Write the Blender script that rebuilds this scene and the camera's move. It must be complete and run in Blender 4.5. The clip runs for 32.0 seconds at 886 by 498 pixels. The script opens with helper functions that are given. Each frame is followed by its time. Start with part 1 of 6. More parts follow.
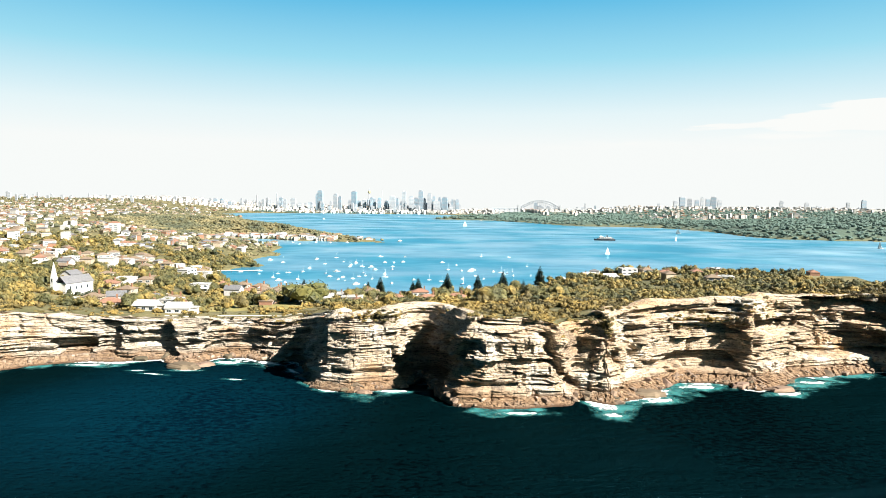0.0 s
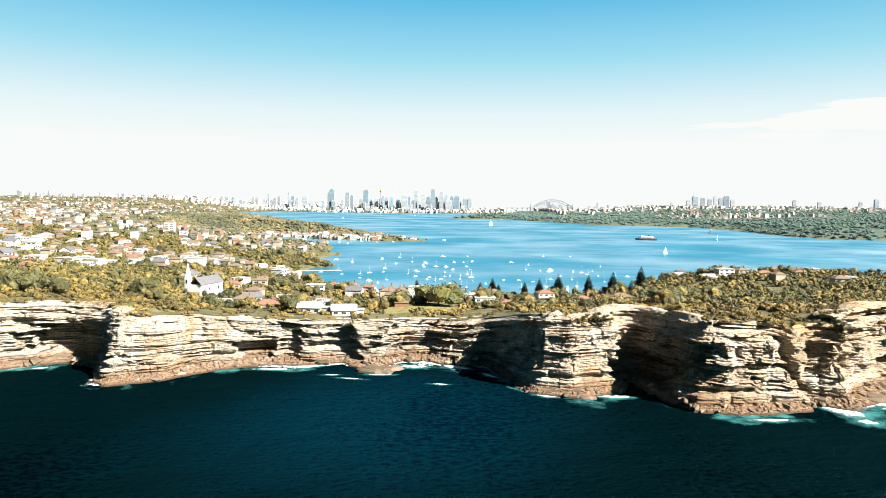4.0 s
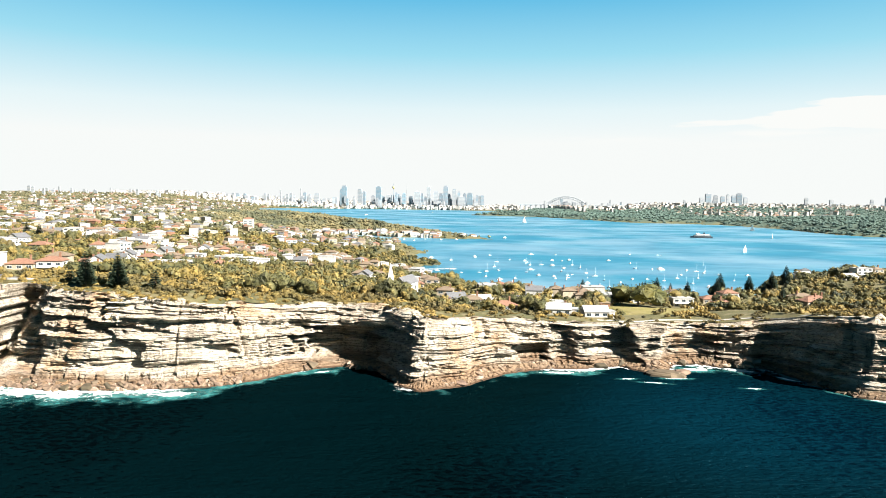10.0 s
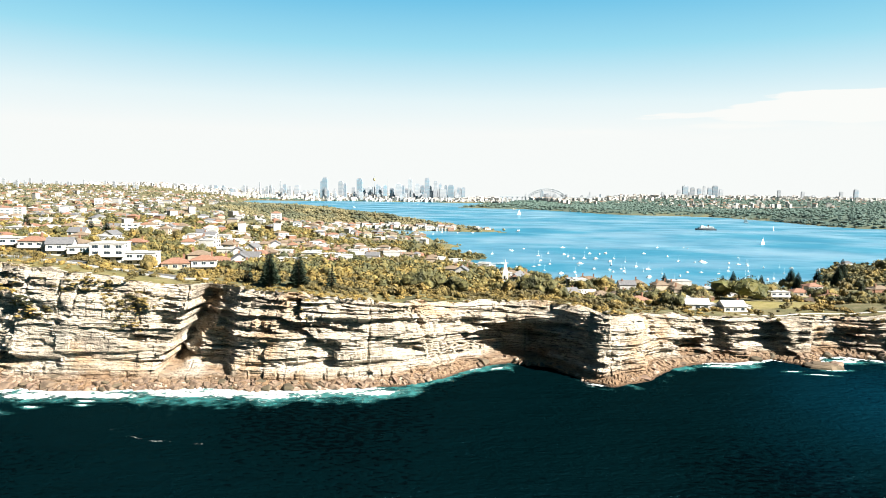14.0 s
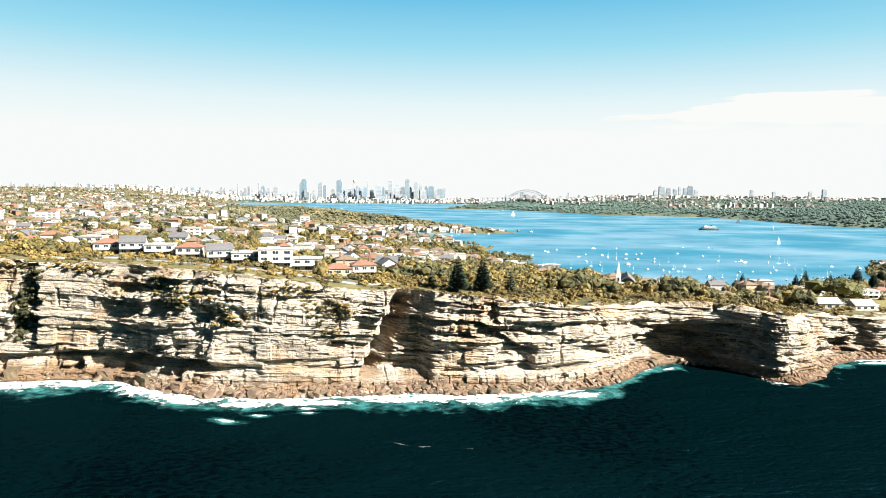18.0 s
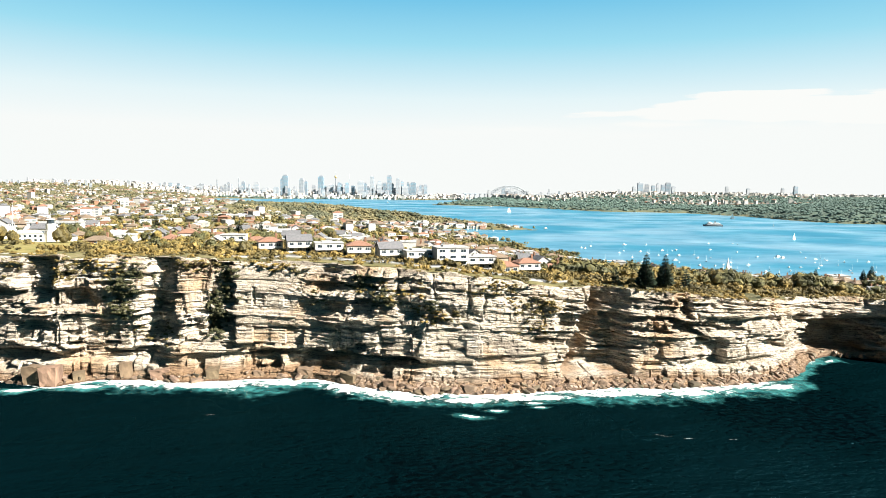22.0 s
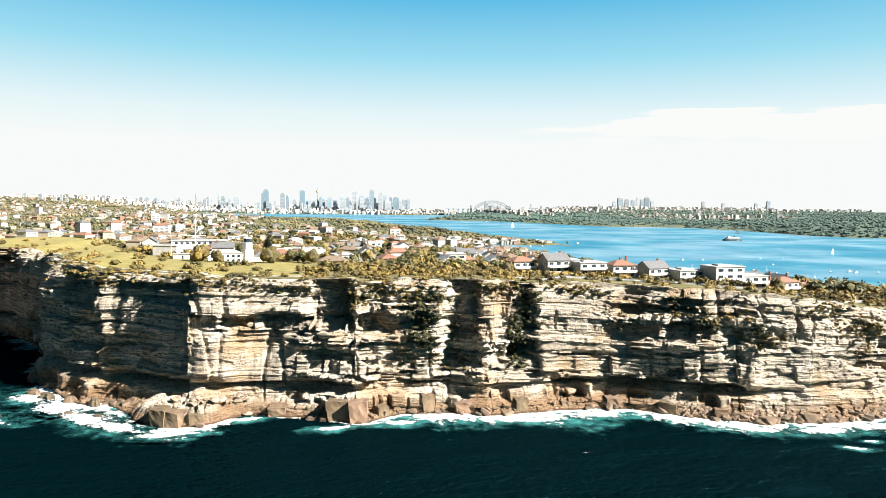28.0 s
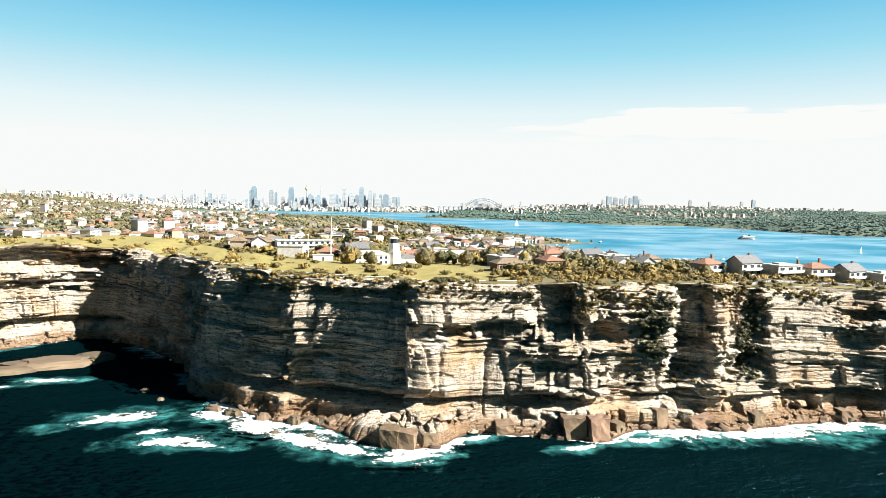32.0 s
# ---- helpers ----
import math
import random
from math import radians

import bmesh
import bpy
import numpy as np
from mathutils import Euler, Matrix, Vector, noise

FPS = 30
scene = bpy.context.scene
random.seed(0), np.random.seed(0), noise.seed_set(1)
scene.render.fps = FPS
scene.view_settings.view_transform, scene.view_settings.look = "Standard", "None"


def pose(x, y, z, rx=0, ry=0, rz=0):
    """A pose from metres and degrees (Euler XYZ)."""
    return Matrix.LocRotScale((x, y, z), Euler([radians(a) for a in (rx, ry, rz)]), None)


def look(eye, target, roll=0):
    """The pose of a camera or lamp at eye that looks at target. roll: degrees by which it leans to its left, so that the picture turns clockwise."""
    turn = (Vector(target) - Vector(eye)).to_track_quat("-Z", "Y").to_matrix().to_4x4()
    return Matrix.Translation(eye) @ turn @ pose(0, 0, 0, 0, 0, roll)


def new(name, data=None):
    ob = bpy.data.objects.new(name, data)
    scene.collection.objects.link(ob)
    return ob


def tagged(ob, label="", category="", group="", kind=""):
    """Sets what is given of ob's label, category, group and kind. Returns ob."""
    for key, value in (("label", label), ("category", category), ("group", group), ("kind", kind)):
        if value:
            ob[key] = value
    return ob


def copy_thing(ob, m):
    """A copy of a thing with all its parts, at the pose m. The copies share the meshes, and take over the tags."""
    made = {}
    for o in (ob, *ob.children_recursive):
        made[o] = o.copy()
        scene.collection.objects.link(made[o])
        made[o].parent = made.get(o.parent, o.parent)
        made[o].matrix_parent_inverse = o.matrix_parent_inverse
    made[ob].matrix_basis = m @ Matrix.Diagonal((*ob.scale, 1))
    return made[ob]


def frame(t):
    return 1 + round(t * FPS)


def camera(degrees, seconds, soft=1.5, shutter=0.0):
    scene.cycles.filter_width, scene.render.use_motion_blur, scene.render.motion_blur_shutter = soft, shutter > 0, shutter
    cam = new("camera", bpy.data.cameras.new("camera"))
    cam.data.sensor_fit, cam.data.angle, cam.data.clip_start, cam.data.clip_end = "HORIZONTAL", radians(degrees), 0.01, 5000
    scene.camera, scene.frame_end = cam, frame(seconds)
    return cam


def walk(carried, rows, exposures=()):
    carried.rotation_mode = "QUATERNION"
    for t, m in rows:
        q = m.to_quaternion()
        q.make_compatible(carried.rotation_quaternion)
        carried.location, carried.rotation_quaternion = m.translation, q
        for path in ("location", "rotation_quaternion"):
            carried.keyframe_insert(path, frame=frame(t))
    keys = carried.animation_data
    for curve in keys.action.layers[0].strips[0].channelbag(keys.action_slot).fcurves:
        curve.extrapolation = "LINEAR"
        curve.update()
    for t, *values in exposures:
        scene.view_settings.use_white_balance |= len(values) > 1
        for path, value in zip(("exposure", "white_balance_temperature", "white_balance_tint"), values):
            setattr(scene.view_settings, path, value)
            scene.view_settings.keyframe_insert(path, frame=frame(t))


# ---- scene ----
cam = camera(66.0, 32.0, soft=0.3)
PATH = [
    (0, (-10.261, 2.961, 81.811), (-10.264, 4.956, 81.673), 0.6),
    (0.5, (-22.152, 3.74, 81.792), (-22.153, 5.735, 81.654), 0.6),
    (1, (-34.027, 4.603, 81.728), (-34.028, 6.598, 81.589), 0.6),
    (1.5, (-45.904, 5.59, 81.638), (-45.901, 7.585, 81.499), 0.6),
    (2, (-57.797, 6.655, 81.549), (-57.798, 8.65, 81.41), 0.6),
    (2.5, (-69.709, 7.683, 81.486), (-69.708, 9.678, 81.346), 0.6),
    (3, (-81.597, 8.644, 81.444), (-81.597, 10.639, 81.305), 0.6),
    (3.5, (-93.423, 9.645, 81.4), (-93.42, 11.64, 81.259), 0.6),
    (5.5, (-140.33, 14.891, 81.094), (-140.327, 16.886, 80.953), 0.7),
    (6, (-152.223, 15.978, 80.97), (-152.221, 17.973, 80.829), 0.7),
    (6.5, (-164.094, 17.038, 80.798), (-164.087, 19.033, 80.657), 0.8),
    (7, (-175.757, 18.108, 80.6), (-175.752, 20.103, 80.46), 0.7),
    (7.5, (-187.144, 19.055, 80.463), (-187.139, 21.05, 80.322), 0.7),
    (8, (-198.374, 19.743, 80.424), (-198.37, 21.738, 80.282), 0.4),
    (8.5, (-209.631, 20.148, 80.47), (-209.618, 22.142, 80.326), 0.9),
    (9, (-221.115, 20.371, 80.57), (-221.104, 22.365, 80.423), 0.8),
    (9.5, (-232.897, 20.542, 80.707), (-232.878, 22.536, 80.559), 0.9),
    (10, (-244.857, 20.674, 80.884), (-244.828, 22.668, 80.733), 0.8),
    (10.5, (-256.816, 20.663, 81.11), (-256.773, 22.657, 80.958), 0.8),
    (11, (-268.703, 20.448, 81.387), (-268.637, 22.441, 81.228), 0.7),
    (11.5, (-280.558, 20.097, 81.705), (-280.478, 22.089, 81.541), 0.6),
    (12, (-292.43, 19.724, 82.049), (-292.344, 21.715, 81.881), 0.6),
    (12.5, (-304.35, 19.394, 82.403), (-304.259, 21.384, 82.232), 0.6),
    (13, (-316.361, 19.151, 82.74), (-316.258, 21.141, 82.568), 0.6),
    (13.5, (-328.525, 19.094, 82.998), (-328.408, 21.083, 82.824), 0.8),
    (14, (-340.776, 19.316, 83.137), (-340.65, 21.304, 82.963), 0.8),
    (14.5, (-352.968, 19.775, 83.217), (-352.834, 21.762, 83.041), 0.8),
    (16.5, (-400.863, 23.312, 83.56), (-400.671, 25.296, 83.389), 0.6),
    (17, (-413.405, 23.726, 83.624), (-413.209, 25.709, 83.454), 0.5),
    (17.5, (-426.099, 24.07, 83.666), (-425.884, 26.051, 83.496), 0.7),
    (18, (-438.84, 24.606, 83.676), (-438.614, 26.586, 83.506), 0.6),
    (18.5, (-451.577, 25.421, 83.662), (-451.332, 27.399, 83.493), 0.8),
    (19, (-464.298, 26.394, 83.656), (-464.033, 28.369, 83.483), 0.6),
    (19.5, (-476.954, 27.444, 83.688), (-476.674, 29.416, 83.514), 0.8),
    (20, (-489.506, 28.516, 83.774), (-489.22, 30.487, 83.597), 0.7),
    (20.5, (-501.966, 29.547, 83.902), (-501.67, 31.516, 83.724), 0.8),
    (21, (-514.402, 30.466, 84.043), (-514.099, 32.435, 83.862), 0.7),
    (21.5, (-526.885, 31.26, 84.155), (-526.574, 33.228, 83.974), 0.8),
    (22, (-539.423, 32.029, 84.205), (-539.101, 33.994, 84.024), 0.7),
    (22.5, (-551.948, 32.961, 84.179), (-551.614, 34.925, 83.998), 0.8),
    (23, (-564.358, 34.253, 84.097), (-564.016, 36.215, 83.918), 0.7),
    (23.5, (-576.557, 36.044, 83.992), (-576.206, 38.005, 83.817), 0.7),
    (24, (-588.523, 38.481, 83.89), (-588.17, 40.442, 83.718), 0.7),
    (24.5, (-600.33, 41.648, 83.79), (-599.968, 43.608, 83.621), 0.6),
    (26.5, (-646.503, 62.018, 83.416), (-646.093, 63.97, 83.271), 0.7),
    (27, (-657.695, 67.305, 83.358), (-657.278, 69.256, 83.218), 0.6),
    (27.5, (-668.722, 72.69, 83.308), (-668.293, 74.638, 83.17), 0.7),
    (28, (-679.632, 78.123, 83.26), (-679.197, 80.071, 83.123), 0.7),
    (28.5, (-690.527, 83.529, 83.201), (-690.083, 85.474, 83.063), 0.8),
    (29, (-701.452, 88.889, 83.107), (-701.001, 90.832, 82.969), 0.8),
    (29.5, (-712.383, 94.198, 82.951), (-711.919, 96.138, 82.81), 0.8),
    (30, (-723.258, 99.47, 82.734), (-722.787, 101.409, 82.591), 0.8),
    (30.5, (-734.043, 104.748, 82.507), (-733.566, 106.686, 82.363), 0.8),
    (31, (-744.799, 110.105, 82.349), (-744.318, 112.04, 82.204), 0.8),
    (31.5, (-755.672, 115.625, 82.298), (-755.181, 117.558, 82.156), 0.9),
    (32, (-766.842, 121.396, 82.303), (-766.338, 123.326, 82.16), 0.9),
]
walk(cam, [(t, look(eye, target, roll)) for t, eye, target, roll in PATH])

# ---- light ----
SUN_DIR = Vector((0.755, -0.50, 0.665)).normalized()
world = bpy.data.worlds.new("sky")
scene.world = world
world.use_nodes = True
wn, wl = world.node_tree.nodes, world.node_tree.links
wn.clear()
w_out = wn.new("ShaderNodeOutputWorld")
w_bg = wn.new("ShaderNodeBackground")
w_sky = wn.new("ShaderNodeTexSky")
w_sky.sky_type = "NISHITA"
w_sky.sun_disc = False
w_sky.sun_elevation = math.asin(SUN_DIR.z)
w_sky.sun_rotation = math.atan2(SUN_DIR.x, SUN_DIR.y)
w_sky.altitude = 50
w_sky.air_density, w_sky.dust_density, w_sky.ozone_density = 1.0, 2.2, 2.0
w_tc = wn.new("ShaderNodeTexCoord")
w_sep = wn.new("ShaderNodeSeparateXYZ")
wl.new(w_tc.outputs["Generated"], w_sep.inputs[0])
# haze low over the horizon, white below and cyan above
w_haze = wn.new("ShaderNodeMapRange")
w_haze.interpolation_type = "SMOOTHSTEP"
w_haze.inputs["From Min"].default_value, w_haze.inputs["From Max"].default_value = 0.62, 0.36
w_haze.inputs["To Min"].default_value, w_haze.inputs["To Max"].default_value = 0.0, 1.0
wl.new(w_sep.outputs["Z"], w_haze.inputs["Value"])
w_ramp = wn.new("ShaderNodeValToRGB")
w_stops = [(0.080, (0.94, 0.965, 0.95)), (0.125, (0.79, 0.92, 0.95)), (0.20, (0.35, 0.73, 0.89)), (0.28, (0.115, 0.51, 0.80)), (0.36, (0.06, 0.38, 0.72))]
for k_ in range(3):
    w_ramp.color_ramp.elements.new(0.5)
for el, (p_, c_) in zip(w_ramp.color_ramp.elements, w_stops):
    el.position, el.color = p_, (*c_, 1)
wl.new(w_sep.outputs["Z"], w_ramp.inputs[0])
w_scale = wn.new("ShaderNodeVectorMath")
w_scale.operation = "SCALE"
w_scale.inputs["Scale"].default_value = 8.6
wl.new(w_ramp.outputs[0], w_scale.inputs[0])
# cirrus: a long feathered bank to the north-west
w_map = wn.new("ShaderNodeMapping")
w_map.inputs["Scale"].default_value = (3.0, 3.0, 26.0)
wl.new(w_tc.outputs["Generated"], w_map.inputs[0])
w_noise = wn.new("ShaderNodeTexNoise")
w_noise.inputs["Scale"].default_value, w_noise.inputs["Detail"].default_value = 1.7, 6.0
wl.new(w_map.outputs[0], w_noise.inputs["Vector"])


def cloud_bank(centre, spread, lo, hi):
    off = wn.new("ShaderNodeVectorMath")
    off.operation = "SUBTRACT"
    wl.new(w_tc.outputs["Generated"], off.inputs[0])
    off.inputs[1].default_value = centre
    mul = wn.new("ShaderNodeVectorMath")
    mul.operation = "MULTIPLY"
    wl.new(off.outputs[0], mul.inputs[0])
    mul.inputs[1].default_value = spread
    far = wn.new("ShaderNodeVectorMath")
    far.operation = "LENGTH"
    wl.new(mul.outputs[0], far.inputs[0])
    sub = wn.new("ShaderNodeMath")
    sub.operation = "MULTIPLY_ADD"
    wl.new(far.outputs["Value"], sub.inputs[0])
    sub.inputs[1].default_value = -0.28
    wl.new(w_noise.outputs["Fac"], sub.inputs[2])
    r = wn.new("ShaderNodeMapRange")
    r.interpolation_type = "SMOOTHSTEP"
    r.inputs["From Min"].default_value, r.inputs["From Max"].default_value = lo, hi
    wl.new(sub.outputs[0], r.inputs["Value"])
    return r.outputs[0]


bank_a = cloud_bank((0.65, 0.74, 0.104), (3.0, 3.0, 46.0), 0.21, 0.27)
bank_b = cloud_bank((0.45, 0.88, 0.088), (3.6, 3.6, 80.0), 0.24, 0.44)
w_mul = wn.new("ShaderNodeMath")
w_mul.operation = "MAXIMUM"
wl.new(bank_a, w_mul.inputs[0])
wl.new(bank_b, w_mul.inputs[1])
w_tint = wn.new("ShaderNodeMix")
w_tint.data_type, w_tint.blend_type = "RGBA", "MULTIPLY"
w_tint.inputs[0].default_value = 1.0
w_tint.inputs[7].default_value = (0.045, 0.24, 0.31, 1)
wl.new(w_sky.outputs[0], w_tint.inputs[6])
w_mix = wn.new("ShaderNodeMix")
w_mix.data_type = "RGBA"
# haze kept landward; the unseen ocean sky is left dim to cut fill
w_side = wn.new("ShaderNodeMapRange")
w_side.interpolation_type = "SMOOTHSTEP"
w_side.inputs["From Min"].default_value, w_side.inputs["From Max"].default_value = 0.38, 0.62
wl.new(w_sep.outputs["Y"], w_side.inputs["Value"])
w_land = wn.new("ShaderNodeMath")
w_land.operation = "MULTIPLY"
wl.new(w_haze.outputs[0], w_land.inputs[0])
wl.new(w_side.outputs[0], w_land.inputs[1])
wl.new(w_land.outputs[0], w_mix.inputs[0])
wl.new(w_tint.outputs[2], w_mix.inputs[6])
wl.new(w_scale.outputs[0], w_mix.inputs[7])
w_cmix = wn.new("ShaderNodeMix")
w_cmix.data_type = "RGBA"
wl.new(w_mul.outputs[0], w_cmix.inputs[0])
wl.new(w_mix.outputs[2], w_cmix.inputs[6])
w_cmix.inputs[7].default_value = (8.3, 8.4, 8.2, 1)
wl.new(w_cmix.outputs[2], w_bg.inputs["Color"])
w_bg.inputs["Strength"].default_value = 0.031
wl.new(w_bg.outputs[0], w_out.inputs["Surface"])

sun_data = bpy.data.lights.new("sun", "SUN")
sun_data.energy, sun_data.angle, sun_data.color = 5.0, radians(0.5), (1.0, 0.94, 0.85)
sun = new("sun", sun_data)
sun.matrix_world = look(SUN_DIR * 500, (0, 0, 0))
scene.view_settings.exposure = 1.9


# ---- materials ----
def nodes_of(name):
    m = bpy.data.materials.new(name)
    m.use_nodes = True
    return m, m.node_tree.nodes, m.node_tree.links, m.node_tree.nodes["Principled BSDF"]


def ramp_between(n, l, fac, stops):
    r = n.new("ShaderNodeValToRGB")
    e = r.color_ramp.elements
    while len(e) < len(stops):
        e.new(0.5)
    for el, (p, c) in zip(e, stops):
        el.position, el.color = p, (*c, 1)
    l.new(fac, r.inputs[0])
    return r.outputs[0]


def noise_tex(n, l, vec, scale, detail=4.0, rough=0.55, stretch=None):
    if stretch:
        mp = n.new("ShaderNodeMapping")
        mp.inputs["Scale"].default_value = stretch
        l.new(vec, mp.inputs[0])
        vec = mp.outputs[0]
    t = n.new("ShaderNodeTexNoise")
    t.inputs["Scale"].default_value, t.inputs["Detail"].default_value, t.inputs["Roughness"].default_value = scale, detail, rough
    l.new(vec, t.inputs["Vector"])
    return t.outputs["Fac"]


def mixed(n, l, fac, a, b, mode="MIX"):
    m = n.new("ShaderNodeMix")
    m.data_type, m.blend_type = "RGBA", mode
    for value, slot in ((fac, 0), (a, 6), (b, 7)):
        if hasattr(value, "is_linked"):
            l.new(value, m.inputs[slot])
        else:
            m.inputs[slot].default_value = value if slot == 0 else (*value, 1)
    return m.outputs[2]


def ranged(n, l, value, a, b, lo=0.0, hi=1.0):
    m = n.new("ShaderNodeMapRange")
    m.interpolation_type = "SMOOTHSTEP"
    m.inputs["From Min"].default_value, m.inputs["From Max"].default_value = a, b
    m.inputs["To Min"].default_value, m.inputs["To Max"].default_value = lo, hi
    l.new(value, m.inputs["Value"])
    return m.outputs[0]


def surface(name, dark, light, scale=0.5, rough=0.8, bump=0.2, fine=6.0, metal=0.0, vary=0.0, island=False):
    """A painted, weathered or grown surface: two-scale mottling and fine relief."""
    m, n, l, p = nodes_of(name)
    tc = n.new("ShaderNodeTexCoord").outputs["Object"]
    a = noise_tex(n, l, tc, scale, 5)
    b = noise_tex(n, l, tc, scale * fine, 3)
    col = ramp_between(n, l, a, [(0.3, dark), (0.7, light)])
    mid = [(x + y) / 2 for x, y in zip(dark, light)]
    col = mixed(n, l, ranged(n, l, b, 0.35, 0.7, 0.0, 0.45), col, [0.75 * c for c in mid])
    if vary:
        if island:
            rnd = n.new("ShaderNodeNewGeometry").outputs["Random Per Island"]
        else:
            rnd = n.new("ShaderNodeObjectInfo").outputs["Random"]
        hs = n.new("ShaderNodeHueSaturation")
        l.new(ranged(n, l, rnd, 0, 1, 1 - vary, 1 + vary), hs.inputs["Value"])
        l.new(ranged(n, l, rnd, 0, 1, 0.5 + vary * 0.05, 0.5 - vary * 0.05), hs.inputs["Hue"])
        l.new(col, hs.inputs["Color"])
        col = hs.outputs[0]
    l.new(col, p.inputs["Base Color"])
    p.inputs["Roughness"].default_value, p.inputs["Metallic"].default_value = rough, metal
    if bump:
        bp = n.new("ShaderNodeBump")
        bp.inputs["Strength"].default_value, bp.inputs["Distance"].default_value = bump, 0.3
        l.new(b, bp.inputs["Height"])
        l.new(bp.outputs[0], p.inputs["Normal"])
    return m


def sandstone(name):
    """Bedded sandstone: cream and ochre beds, rust patches, dark streaks, wet orange foot."""
    m, n, l, p = nodes_of(name)
    tc = n.new("ShaderNodeTexCoord").outputs["Object"]
    sep = n.new("ShaderNodeSeparateXYZ")
    l.new(tc, sep.inputs[0])
    beds = noise_tex(n, l, tc, 0.3, 6, 0.62, (0.10, 0.10, 2.6))
    fine = noise_tex(n, l, tc, 1.1, 5, 0.6, (0.3, 0.3, 3.0))
    big = noise_tex(n, l, tc, 0.035, 4)
    streak = noise_tex(n, l, tc, 0.3, 5, 0.6, (1.0, 1.0, 0.12))
    grain = noise_tex(n, l, tc, 2.5, 4)
    col = ramp_between(n, l, beds, [(0.25, (0.22, 0.16, 0.105)), (0.36, (0.39, 0.325, 0.245)), (0.55, (0.53, 0.47, 0.38)), (0.8, (0.38, 0.285, 0.19))])
    col = mixed(n, l, ranged(n, l, big, 0.48, 0.66, 0, 0.72), col, (0.43, 0.27, 0.135))
    col = mixed(n, l, ranged(n, l, sep.outputs["X"], -90, 40, 0, 0.42), col, (0.46, 0.30, 0.155))
    tone = noise_tex(n, l, tc, 0.06, 4, 0.55, (1.0, 1.0, 1.6))
    col = mixed(n, l, ranged(n, l, tone, 0.57, 0.72, 0, 0.6), col, (0.14, 0.12, 0.10))
    col = mixed(n, l, ranged(n, l, tone, 0.48, 0.33, 0, 0.8), col, (0.59, 0.545, 0.465))
    col = mixed(n, l, ranged(n, l, streak, 0.56, 0.72, 0, 0.6), col, (0.075, 0.062, 0.05))
    col = mixed(n, l, ranged(n, l, fine, 0.36, 0.45, 0.8, 0.0), col, (0.05, 0.038, 0.028))
    lam = noise_tex(n, l, tc, 0.5, 3, 0.5, (0.16, 0.16, 2.2))
    crack = noise_tex(n, l, tc, 0.22, 3, 0.5, (1.0, 1.0, 0.3))
    split = noise_tex(n, l, tc, 0.5, 3, 0.5, (1.0, 1.0, 0.45))
    for field, half in ((lam, 0.03), (crack, 0.018), (split, 0.014)):
        dist = n.new("ShaderNodeMath")
        dist.operation = "COMPARE"
        l.new(field, dist.inputs[0])
        dist.inputs[1].default_value, dist.inputs[2].default_value = 0.5, half
        mask = n.new("ShaderNodeMath")
        mask.operation = "MULTIPLY"
        l.new(dist.outputs[0], mask.inputs[0])
        l.new(ranged(n, l, grain, 0.46, 0.62, 0.0, 0.75), mask.inputs[1])
        col = mixed(n, l, mask.outputs[0], col, (0.045, 0.034, 0.026))
    foot_n = n.new("ShaderNodeMath")
    foot_n.operation = "MULTIPLY_ADD"
    l.new(big, foot_n.inputs[0])
    foot_n.inputs[1].default_value = -10.5
    l.new(sep.outputs["Z"], foot_n.inputs[2])
    orange = ramp_between(n, l, fine, [(0.32, (0.06, 0.028, 0.012)), (0.5, (0.17, 0.095, 0.045)), (0.75, (0.33, 0.22, 0.125))])
    col = mixed(n, l, ranged(n, l, foot_n.outputs[0], 1.5, -2.5, 0, 0.85), col, orange)
    wet = ranged(n, l, sep.outputs["Z"], 1.1, 0.3)
    col = mixed(n, l, wet, col, (0.075, 0.04, 0.02))
    l.new(col, p.inputs["Base Color"])
    p.inputs["Roughness"].default_value = 0.9
    bp = n.new("ShaderNodeBump")
    bp.inputs["Strength"].default_value, bp.inputs["Distance"].default_value = 1.0, 0.8
    add = n.new("ShaderNodeMath")
    l.new(fine, add.inputs[0])
    l.new(grain, add.inputs[1])
    l.new(add.outputs[0], bp.inputs["Height"])
    l.new(bp.outputs[0], p.inputs["Normal"])
    return m


